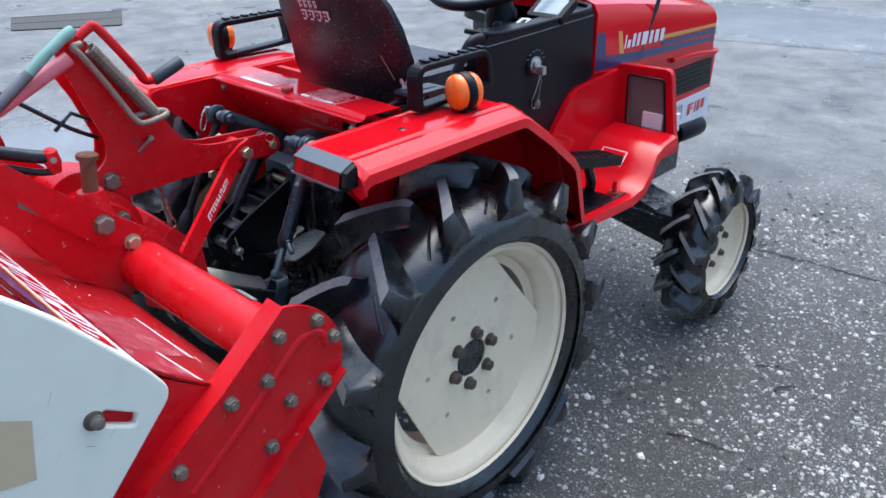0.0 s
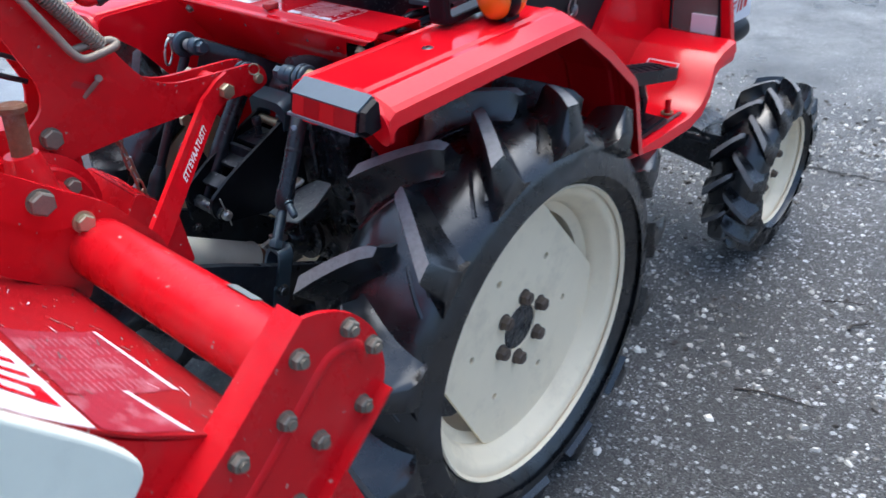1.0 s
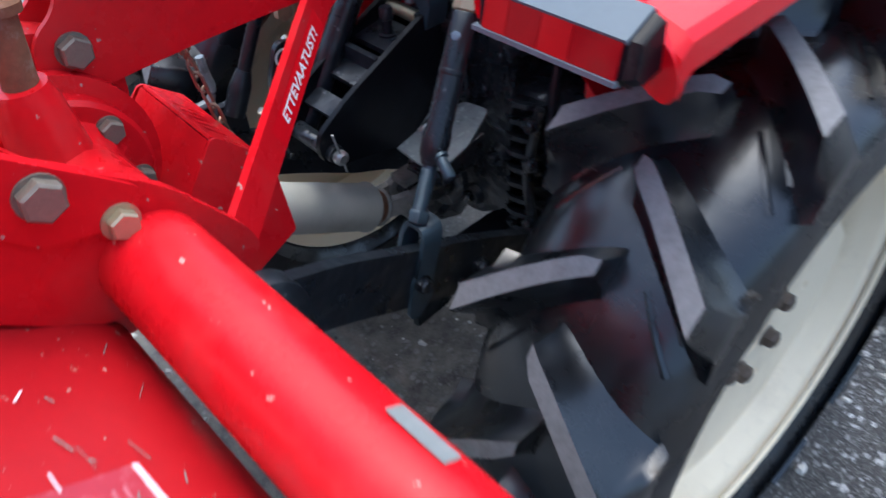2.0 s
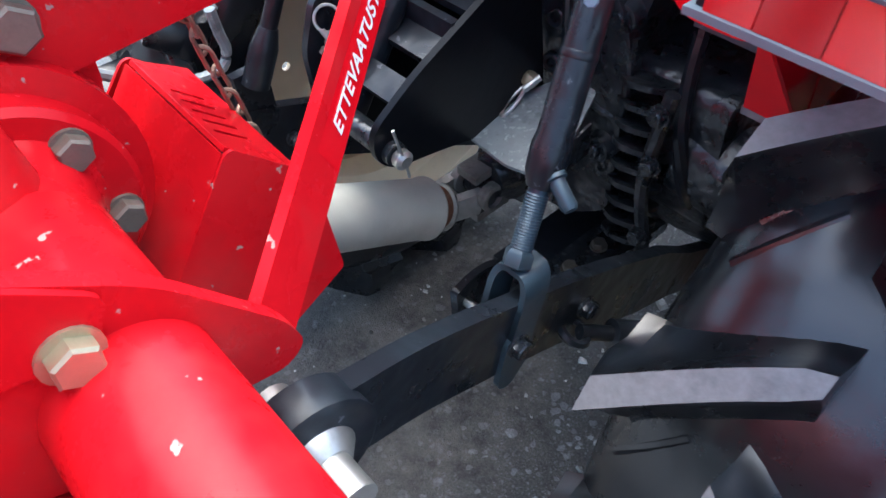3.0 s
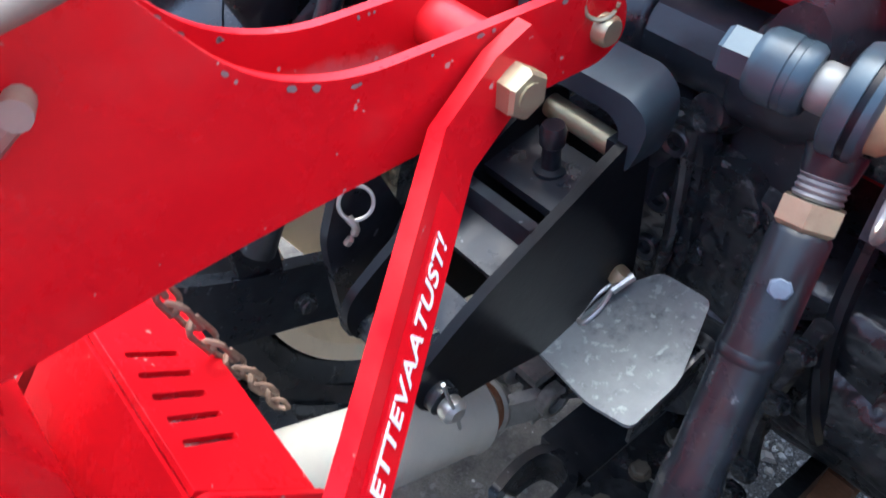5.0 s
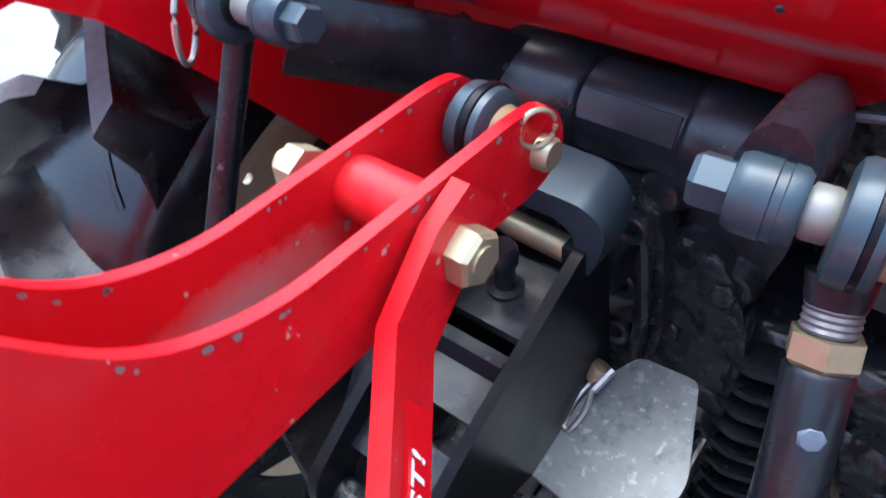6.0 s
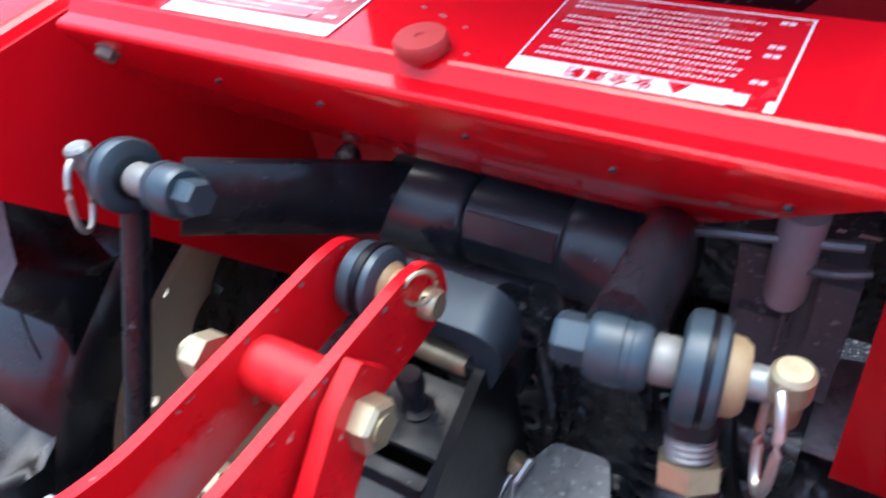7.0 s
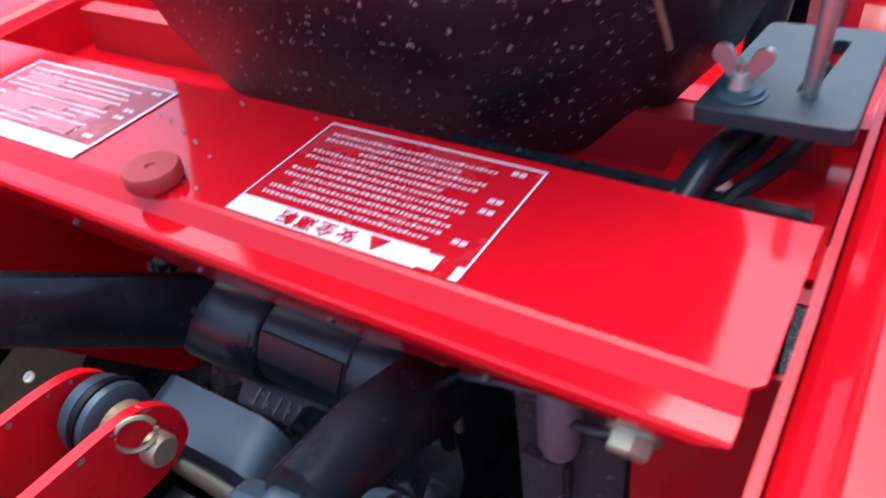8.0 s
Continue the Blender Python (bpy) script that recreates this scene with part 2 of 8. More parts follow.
TAPE = surface("beige_tape", (0.58, 0.48, 0.31), 0.6, grain=50, vary=0.06, bump=0.05)
AMBER = surface("amber_lens", (0.90, 0.17, 0.008), 0.18, grain=40, vary=0.06, bump=0.05, coat=0.4)
TAIL = surface("red_lens", (0.26, 0.003, 0.007), 0.12, grain=40, vary=0.1, bump=0.03, coat=0.2)
TAIL_BRIGHT = surface("bright_red_lens", (0.40, 0.006, 0.010), 0.12, grain=40, vary=0.1, bump=0.03, coat=0.2)
GLASS = surface("clear_lens", (0.75, 0.80, 0.82), 0.06, grain=40, vary=0.02, bump=0.0, trans=0.85)
DISPLAY = surface("instrument_glass", (0.30, 0.36, 0.42), 0.08, grain=40, vary=0.05, bump=0.0, coat=0.6)
WALL = surface("added_dark_wall", (0.17, 0.172, 0.16), 0.8, grain=3, vary=0.3, bump=0.2, stain=(0.05, 0.055, 0.045), stain_amount=0.7, stain_scale=0.6)
DUSTY_CAST = chipped(surface("dusty_dark_casting", (0.075, 0.076, 0.090), 0.55, grain=120, vary=0.35, bump=0.5, stain=(0.10, 0.10, 0.115), stain_amount=0.6, stain_scale=30), 190, 0.62, 0.68, (0.22, 0.22, 0.24))
SHELF = chipped(surface("dusty_grey_bracket", (0.33, 0.335, 0.36), 0.5, grain=120, vary=0.35, bump=0.5, stain=(0.07, 0.072, 0.08), stain_amount=0.9, stain_scale=40), 190, 0.62, 0.68, (0.36, 0.36, 0.38))
GRATE_BAR = surface("grate_bar", (0.06, 0.06, 0.058), 0.8, grain=40, vary=0.2, bump=0.2)
GRATE_TROUGH = surface("grate_trough", (0.085, 0.086, 0.083), 0.9, grain=40, vary=0.3, bump=0.2)
KNOB = surface("faded_red_rubber", (0.40, 0.03, 0.03), 0.6, grain=60, vary=0.15, bump=0.2)


# centres and half-widths of the wet patches, which get sky sheen in their colour
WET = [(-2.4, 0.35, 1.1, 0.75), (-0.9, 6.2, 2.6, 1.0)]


def asphalt():
    m = bpy.data.materials.new("worn_asphalt")
    m.use_nodes = True
    nt = m.node_tree
    L = nt.links.new
    b = nt.nodes["Principled BSDF"]
    tc = nt.nodes.new("ShaderNodeTexCoord")
    warp = node(nt, "ShaderNodeTexNoise", Scale=70.0, Detail=3.0)
    L(tc.outputs["Object"], warp.inputs["Vector"])
    sub = nt.nodes.new("ShaderNodeVectorMath")
    sub.operation = "MULTIPLY_ADD"
    L(warp.outputs["Color"], sub.inputs[0])
    sub.inputs[1].default_value = (0.012, 0.012, 0.012)
    L(tc.outputs["Object"], sub.inputs[2])
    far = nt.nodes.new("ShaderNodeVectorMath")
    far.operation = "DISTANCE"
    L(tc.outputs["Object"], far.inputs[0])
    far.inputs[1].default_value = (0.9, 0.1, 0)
    far_fade = nt.nodes.new("ShaderNodeMapRange")
    far_fade.inputs["From Min"].default_value, far_fade.inputs["From Max"].default_value = 1.3, 2.9
    L(far.outputs["Value"], far_fade.inputs["Value"])
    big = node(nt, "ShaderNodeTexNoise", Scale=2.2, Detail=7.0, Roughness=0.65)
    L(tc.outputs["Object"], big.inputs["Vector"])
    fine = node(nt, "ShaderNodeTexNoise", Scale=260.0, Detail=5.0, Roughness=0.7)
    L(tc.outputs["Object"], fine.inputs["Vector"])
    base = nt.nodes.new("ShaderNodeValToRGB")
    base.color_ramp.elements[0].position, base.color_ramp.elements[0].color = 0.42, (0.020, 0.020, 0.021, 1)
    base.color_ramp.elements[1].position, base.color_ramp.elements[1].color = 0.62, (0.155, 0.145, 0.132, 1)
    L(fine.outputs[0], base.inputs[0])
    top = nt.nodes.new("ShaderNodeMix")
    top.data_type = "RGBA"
    L(far_fade.outputs[0], top.inputs[0])
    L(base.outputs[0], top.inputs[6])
    # far asphalt is paler: sky sheen at low angles, put into its colour
    far_sheen = nt.nodes.new("ShaderNodeValToRGB")
    far_sheen.color_ramp.elements[0].position, far_sheen.color_ramp.elements[0].color = 0.30, (0.115, 0.120, 0.120, 1)
    far_sheen.color_ramp.elements[1].position, far_sheen.color_ramp.elements[1].color = 0.70, (0.30, 0.312, 0.312, 1)
    L(fine.outputs[0], far_sheen.inputs[0])
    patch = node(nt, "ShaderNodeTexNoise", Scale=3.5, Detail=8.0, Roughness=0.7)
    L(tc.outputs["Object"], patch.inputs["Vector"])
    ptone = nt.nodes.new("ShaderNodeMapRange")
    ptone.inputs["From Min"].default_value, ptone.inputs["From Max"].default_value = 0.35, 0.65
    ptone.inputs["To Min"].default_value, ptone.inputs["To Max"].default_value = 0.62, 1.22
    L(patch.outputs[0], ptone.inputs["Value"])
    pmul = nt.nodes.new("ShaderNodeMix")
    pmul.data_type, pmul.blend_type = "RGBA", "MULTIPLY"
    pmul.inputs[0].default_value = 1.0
    L(far_sheen.outputs[0], pmul.inputs[6])
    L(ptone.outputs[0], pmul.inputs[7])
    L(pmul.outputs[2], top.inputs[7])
    out, height = top.outputs[2], fine.outputs[0]
    mud_at = nt.nodes.new("ShaderNodeVectorMath")
    mud_at.operation = "DISTANCE"
    L(tc.outputs["Object"], mud_at.inputs[0])
    mud_at.inputs[1].default_value = (-0.45, -0.22, 0)
    ragged = nt.nodes.new("ShaderNodeMath")
    ragged.operation = "MULTIPLY_ADD"
    mudn = node(nt, "ShaderNodeTexNoise", Scale=14.0, Detail=12.0, Roughness=0.75)
    L(tc.outputs["Object"], mudn.inputs["Vector"])
    L(mudn.outputs[0], ragged.inputs[0])
    ragged.inputs[1].default_value = 0.5
    L(mud_at.outputs["Value"], ragged.inputs[2])
    mud = nt.nodes.new("ShaderNodeMapRange")
    mud.inputs["From Min"].default_value, mud.inputs["From Max"].default_value = 1.02, 0.72
    L(ragged.outputs[0], mud.inputs["Value"])
    mud_col = nt.nodes.new("ShaderNodeValToRGB")
    mud_col.color_ramp.elements[0].position, mud_col.color_ramp.elements[0].color = 0.38, (0.055, 0.048, 0.042, 1)
    mud_col.color_ramp.elements[1].position, mud_col.color_ramp.elements[1].color = 0.60, (0.24, 0.215, 0.18, 1)
    L(mudn.outputs[0], mud_col.inputs[0])
    with_mud = nt.nodes.new("ShaderNodeMix")
    with_mud.data_type = "RGBA"
    part_mud = nt.nodes.new("ShaderNodeMath")
    part_mud.operation = "MULTIPLY"
    part_mud.inputs[1].default_value = 0.8
    L(mud.outputs[0], part_mud.inputs[0])
    L(part_mud.outputs[0], with_mud.inputs[0])
    L(out, with_mud.inputs[6])
    L(mud_col.outputs[0], with_mud.inputs[7])
    out = with_mud.outputs[2]
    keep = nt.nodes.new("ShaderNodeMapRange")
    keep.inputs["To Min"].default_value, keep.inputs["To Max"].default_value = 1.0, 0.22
    L(far_fade.outputs[0], keep.inputs["Value"])
    for scale, lo, pale, seed in ((82.0, 0.82, 0.72, 0.0), (175.0, 0.70, 0.42, 3.7), (52.0, 0.965, 0.75, 8.1), (330.0, 0.62, 0.30, 5.3)):
        mp = nt.nodes.new("ShaderNodeVectorMath")
        mp.inputs[1].default_value = (seed, seed * 1.7, 0)
        L(sub.outputs[0], mp.inputs[0])
        v = node(nt, "ShaderNodeTexVoronoi", Scale=scale, Randomness=1.0)
        L(mp.outputs[0], v.inputs["Vector"])
        sep = nt.nodes.new("ShaderNodeSeparateColor")
        L(v.outputs["Color"], sep.inputs[0])
        pick = nt.nodes.new("ShaderNodeMapRange")
        pick.inputs["From Min"].default_value, pick.inputs["From Max"].default_value = lo, lo + 0.02
        add = nt.nodes.new("ShaderNodeMath")
        add.operation = "MULTIPLY_ADD"
        L(big.outputs[0], add.inputs[0])
        add.inputs[1].default_value = 1.0
        L(sep.outputs[0], add.inputs[2])
        off = nt.nodes.new("ShaderNodeMath")
        off.operation = "SUBTRACT"
        L(add.outputs[0], off.inputs[0])
        off.inputs[1].default_value = 0.42
        L(off.outputs[0], pick.inputs["Value"])
        edge = nt.nodes.new("ShaderNodeMapRange")
        edge.inputs["From Min"].default_value, edge.inputs["From Max"].default_value = 0.42, 0.34
        L(v.outputs["Distance"], edge.inputs["Value"])
        fac = nt.nodes.new("ShaderNodeMath")
        fac.operation = "MULTIPLY"
        L(pick.outputs[0], fac.inputs[0])
        L(edge.outputs[0], fac.inputs[1])
        thin = nt.nodes.new("ShaderNodeMath")
        thin.operation = "MULTIPLY"
        L(fac.outputs[0], thin.inputs[0])
        L(keep.outputs[0], thin.inputs[1])
        clear = nt.nodes.new("ShaderNodeMath")
        clear.operation = "MULTIPLY_ADD"
        L(mud.outputs[0], clear.inputs[0])
        clear.inputs[1].default_value, clear.inputs[2].default_value = -0.85, 1.0
        thin2 = nt.nodes.new("ShaderNodeMath")
        thin2.operation = "MULTIPLY"
        L(thin.outputs[0], thin2.inputs[0])
        L(clear.outputs[0], thin2.inputs[1])
        fac = thin2
        tone = nt.nodes.new("ShaderNodeMapRange")
        tone.inputs["To Min"].default_value, tone.inputs["To Max"].default_value = pale * 0.35, pale * 1.1
        L(sep.outputs[1], tone.inputs["Value"])
        mx = nt.nodes.new("ShaderNodeMix")
        mx.data_type = "RGBA"
        L(fac.outputs[0], mx.inputs[0])
        L(out, mx.inputs[6])
        L(tone.outputs[0], mx.inputs[7])
        out = mx.outputs[2]
        hh = nt.nodes.new("ShaderNodeMath")
        hh.operation = "MULTIPLY_ADD"
        L(fac.outputs[0], hh.inputs[0])
        hh.inputs[1].default_value = 0.8
        L(height, hh.inputs[2])
        height = hh.outputs[0]
    # broad damp and worn patches
    wet = nt.nodes.new("ShaderNodeMapRange")
    wet.inputs["From Min"].default_value, wet.inputs["From Max"].default_value = 0.35, 0.68
    wet.inputs["To Min"].default_value, wet.inputs["To Max"].default_value = 0.62, 1.15
    L(big.outputs[0], wet.inputs["Value"])
    mw = nt.nodes.new("ShaderNodeMix")
    mw.data_type, mw.blend_type = "RGBA", "MULTIPLY"
    mw.inputs[0].default_value = 1.0
    L(out, mw.inputs[6])
    L(wet.outputs[0], mw.inputs[7])
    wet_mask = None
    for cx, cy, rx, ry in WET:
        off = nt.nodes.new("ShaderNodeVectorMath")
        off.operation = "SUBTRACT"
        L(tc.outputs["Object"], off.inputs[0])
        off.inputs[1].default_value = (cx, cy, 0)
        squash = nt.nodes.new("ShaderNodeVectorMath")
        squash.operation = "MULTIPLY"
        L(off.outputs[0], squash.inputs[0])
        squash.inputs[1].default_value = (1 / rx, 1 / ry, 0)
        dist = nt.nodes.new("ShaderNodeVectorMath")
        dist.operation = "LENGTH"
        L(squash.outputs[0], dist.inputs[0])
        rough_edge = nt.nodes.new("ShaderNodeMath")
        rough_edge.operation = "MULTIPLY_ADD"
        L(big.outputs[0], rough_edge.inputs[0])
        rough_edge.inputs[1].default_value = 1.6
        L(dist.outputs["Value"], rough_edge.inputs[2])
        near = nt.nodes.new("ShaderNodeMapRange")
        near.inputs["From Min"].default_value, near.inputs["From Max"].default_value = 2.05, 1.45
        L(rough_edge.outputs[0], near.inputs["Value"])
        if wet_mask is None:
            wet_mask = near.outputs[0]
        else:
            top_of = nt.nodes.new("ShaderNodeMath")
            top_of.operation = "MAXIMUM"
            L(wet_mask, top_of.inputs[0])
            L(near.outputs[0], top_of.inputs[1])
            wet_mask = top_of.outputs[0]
    # pale colour on the wet patches stands for the sky they mirror
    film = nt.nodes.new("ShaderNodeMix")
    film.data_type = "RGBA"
    part_sheen = nt.nodes.new("ShaderNodeMath")
    part_sheen.operation = "MULTIPLY"
    part_sheen.inputs[1].default_value = 0.6
    L(wet_mask, part_sheen.inputs[0])
    L(part_sheen.outputs[0], film.inputs[0])
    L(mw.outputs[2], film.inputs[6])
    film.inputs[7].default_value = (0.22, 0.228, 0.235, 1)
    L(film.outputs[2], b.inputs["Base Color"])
    rg = nt.nodes.new("ShaderNodeMapRange")
    rg.inputs["From Min"].default_value, rg.inputs["From Max"].default_value = 0.36, 0.56
    rg.inputs["To Min"].default_value, rg.inputs["To Max"].default_value = 0.26, 0.62
    L(big.outputs[0], rg.inputs["Value"])
    smooth = nt.nodes.new("ShaderNodeMix")
    L(wet_mask, smooth.inputs[0])
    L(rg.outputs[0], smooth.inputs[2])
    smooth.inputs[3].default_value = 0.14
    L(smooth.outputs[0], b.inputs["Roughness"])
    flat = nt.nodes.new("ShaderNodeMapRange")
    flat.inputs["To Min"].default_value, flat.inputs["To Max"].default_value = 0.9, 0.12
    L(wet_mask, flat.inputs["Value"])
    bp = nt.nodes.new("ShaderNodeBump")
    L(flat.outputs[0], bp.inputs["Strength"])
    bp.inputs["Distance"].default_value = 0.005
    L(height, bp.inputs["Height"])
    L(bp.outputs[0], b.inputs["Normal"])
    return m


def stone_mix():
    """Loose chips whose tone differs from stone to stone."""
    m = surface("stone_chip", (0.42, 0.41, 0.385), 0.8, grain=300, vary=0.3, bump=0.4, stain=(0.16, 0.155, 0.15), stain_amount=0.6, stain_scale=25)
    nt = m.node_tree
    b = nt.nodes["Principled BSDF"]
    old = b.inputs["Base Color"].links[0].from_socket
    geo = nt.nodes.new("ShaderNodeNewGeometry")
    ramp = nt.nodes.new("ShaderNodeValToRGB")
    ramp.color_ramp.elements[0].position, ramp.color_ramp.elements[0].color = 0.0, (0.16, 0.14, 0.125, 1)
    ramp.color_ramp.elements[1].position, ramp.color_ramp.elements[1].color = 1.0, (1.9, 1.9, 1.85, 1)
    nt.links.new(geo.outputs["Random Per Island"], ramp.inputs[0])
    mx = nt.nodes.new("ShaderNodeMix")
    mx.data_type, mx.blend_type = "RGBA", "MULTIPLY"
    mx.inputs[0].default_value = 1.0
    nt.links.new(old, mx.inputs[6])
    nt.links.new(ramp.outputs[0], mx.inputs[7])
    nt.links.new(mx.outputs[2], b.inputs["Base Color"])
    return m


ASPHALT = asphalt()
STONE = stone_mix()

# ---- mesh tools ----
HOME = {}


def thing(name, base, label, category):
    ob = new(name)
    ob.location = base
    ob.empty_display_size = 0.1
    HOME[ob.name] = Matrix.Translation(-Vector(base))
    return tagged(ob, label, category)


def finish(bm, mats, angle=38):
    bmesh.ops.remove_doubles(bm, verts=bm.verts, dist=1e-5)
    bmesh.ops.recalc_face_normals(bm, faces=bm.faces)
    lim = radians(angle)
    for e in bm.edges:
        e.smooth = len(e.link_faces) == 2 and e.calc_face_angle(0) < lim
    for f in bm.faces:
        f.smooth = True
    me = bpy.data.meshes.new("mesh")
    bm.to_mesh(me)
    bm.free()
    for m in mats if isinstance(mats, (list, tuple)) else (mats,):
        me.materials.append(m)
    return me


def put(name, me, parent, label="", m=None):
    ob = new(name, me)
    ob.parent = parent
    ob.matrix_parent_inverse = HOME.get(parent.name, Matrix())
    if m is not None:
        ob.matrix_basis = m
    if label:
        ob["label"] = label
    return ob


def part(name, bm, mats, parent, label="", angle=38):
    return put(name, finish(bm, mats, angle), parent, label)


def bevel(bm, width, segments=2, angle=30, edges=None):
    lim = radians(angle)
    es = [e for e in (edges or bm.edges) if len(e.link_faces) == 2 and e.calc_face_angle(0) > lim]
    bmesh.ops.bevel(bm, geom=es, offset=width, segments=segments, profile=0.6, affect="EDGES", clamp_overlap=True)
    return bm


def frame_of(d, up=(0, 0, 1)):
    """A turn whose z runs along d."""
    z = Vector(d).normalized()
    u = Vector(up)
    if abs(z.dot(u)) > 0.98:
        u = Vector((0, 1, 0))
    x = u.cross(z).normalized()
    y = z.cross(x)
    return Matrix((x, y, z)).transposed()


def at(p, d, up=(0, 0, 1)):
    return Matrix.Translation(p) @ frame_of(d, up).to_4x4()


def loft(bm, rings, closed=True, caps=True, mat=0):
    vs = [[bm.verts.new(p) for p in ring] for ring in rings]
    n = len(vs[0])
    for a, b in zip(vs, vs[1:]):
        for i in range(n if closed else n - 1):
            bm.faces.new((a[i], a[(i + 1) % n], b[(i + 1) % n], b[i])).material_index = mat
    if caps:
        bm.faces.new(vs[0][::-1]).material_index = mat
        bm.faces.new(vs[-1]).material_index = mat
    return vs


def tubes(bm, pts, r, n=10, r_end=None, mat=0):
    """A round bar along a line of points."""
    pts = [Vector(p) for p in pts]
    rings = []
    up = Vector((0.13, 0.31, 0.94))
    for i, p in enumerate(pts):
        d = (pts[min(i + 1, len(pts) - 1)] - pts[max(i - 1, 0)]).normalized()
        f = frame_of(d, up)
        rr = r if r_end is None else r + (r_end - r) * i / (len(pts) - 1)
        rings.append([p + f @ Vector((math.cos(a) * rr, math.sin(a) * rr, 0)) for a in (math.tau * k / n for k in range(n))])
    loft(bm, rings, mat=mat)
    return bm


def rod(p0, p1, r, n=18, r1=None):
    return tubes(bmesh.new(), (p0, p1), r, n, r1)


def smooth_line(pts, k=6):
    """A rounded line through the points (Catmull-Rom)."""
    P = [Vector(p) for p in pts]
    P = [2 * P[0] - P[1], *P, 2 * P[-1] - P[-2]]
    out = []
    for i in range(1, len(P) - 2):
        for j in range(k):
            t = j / k
            a, b, c, d = P[i - 1:i + 3]
            out.append(0.5 * (2 * b + (c - a) * t + (2 * a - 5 * b + 4 * c - d) * t * t + (3 * b - a - 3 * c + d) * t ** 3))
    return out + [P[-2]]


def fillet(poly, r, k=4):
    """Rounds the corners of a flat outline; r is one radius or one for each corner."""
    out = []
    n = len(poly)
    for i in range(n):
        a, b, c = Vector(poly[i - 1]), Vector(poly[i]), Vector(poly[(i + 1) % n])
        rr = r[i] if isinstance(r, (list, tuple)) else r
        u, v = (a - b), (c - b)
        lim = min(u.length, v.length) * 0.48
        q = min(rr, lim)
        if q < 1e-5:
            out.append(tuple(b))
            continue
        s, e = b + u.normalized() * q, b + v.normalized() * q
        for j in range(k + 1):
            t = j / k
            out.append(tuple(s * (1 - t) ** 2 + b * 2 * t * (1 - t) + e * t * t))
    return out


AXES = {"x": (1, 2, 0), "y": (0, 2, 1), "z": (0, 1, 2)}


def slab(bm, poly, axis, lo, hi, mat=0):
    """A flat outline (the two other axes, in order) given thickness from lo to hi along an axis."""
    i, j, k = AXES[axis]

    def p(q, w):
        v = [0, 0, 0]
        v[i], v[j], v[k] = q[0], q[1], w
        return v
    loft(bm, [[p(q, lo) for q in poly], [p(q, hi) for q in poly]], mat=mat)
    return bm


def block(lo, hi, r=0.004, seg=2):
    bm = bmesh.new()
    slab(bm, [(lo[0], lo[1]), (hi[0], lo[1]), (hi[0], hi[1]), (lo[0], hi[1])], "z", lo[2], hi[2])
    if r:
        bevel(bm, r, seg)
    return bm


def lathe(bm, profile, n=72, mat=0, closed=False):
    """Turns a line of (x, radius) about the x axis."""
    rings = [[(x, r * math.cos(math.tau * k / n), r * math.sin(math.tau * k / n)) for k in range(n)] for x, r in profile]
    if closed:
        rings.append(rings[0])
    loft(bm, rings, caps=False, mat=mat)
    return bm


def drum(p0, p1, profile, n=28):
    """Turns a line of (distance along, radius) about the axis from p0 to p1, with closed ends."""
    p0, p1 = Vector(p0), Vector(p1)
    f = frame_of(p1 - p0)
    bm = bmesh.new()
    loft(bm, [[p0 + f @ Vector((r * math.cos(a), r * math.sin(a), s)) for a in (math.tau * k / n for k in range(n))] for s, r in profile])
    return bm


def hoop(c, normal, R, r, n=24, k=8, gap=0.0):
    f = frame_of(normal)
    c = Vector(c)
    if gap:
        pts = [c + f @ Vector((R * math.cos(a), R * math.sin(a), 0)) for a in (gap / 2 + (math.tau - gap) * i / n for i in range(n + 1))]
        return tubes(bmesh.new(), pts, r, k)
    bm = bmesh.new()
    rings = []
    for i in range(n):
        a = math.tau * i / n
        o = Vector((math.cos(a), math.sin(a), 0))
        rings.append([c + f @ (o * (R + r * math.cos(b)) + Vector((0, 0, r * math.sin(b)))) for b in (math.tau * j / k for j in range(k))])
    rings.append(rings[0])
    loft(bm, rings, caps=False)
    return bm


def bolt_mesh(r, h, mat, washer=1.22, stud=0.0):
    """A hexagon head on a washer, standing on z = 0."""
    bm = bmesh.new()
    n = 20
    if washer:
        loft(bm, [[(r * washer * math.cos(math.tau * k / n), r * washer * math.sin(math.tau * k / n), z) for k in range(n)] for z in (-0.001, h * 0.18)])
    six = [math.tau * (k + 0.5) / 6 for k in range(6)]
    loft(bm, [[(r * q * math.cos(a), r * q * math.sin(a), z) for a in six] for z, q in ((h * 0.1, 1), (h * 0.85, 1), (h, 0.86))])
    if stud:
        loft(bm, [[(r * 0.55 * math.cos(math.tau * k / 12), r * 0.55 * math.sin(math.tau * k / 12), z) for k in range(12)] for z in (h * 0.9, h + stud)])
    return finish(bm, mat, 25)


def outline_mesh(loops, depth, mats, edge=0.0):
    """A flat plate in the xy plane with holes: the first loop is its outline, the others are holes; depth goes from -depth to 0."""
    cu = bpy.data.curves.new("plate", "CURVE")
    cu.dimensions, cu.fill_mode, cu.extrude, cu.bevel_depth, cu.bevel_resolution = "2D", "BOTH", depth / 2, edge, 1
    cu.offset = -edge
    for lp in loops:
        sp = cu.splines.new("POLY")
        sp.points.add(len(lp) - 1)
        for q, v in zip(sp.points, lp):
            q.co = (v[0], v[1], 0, 1)
        sp.use_cyclic_u = True
    return curve_mesh(cu, mats, -depth / 2)


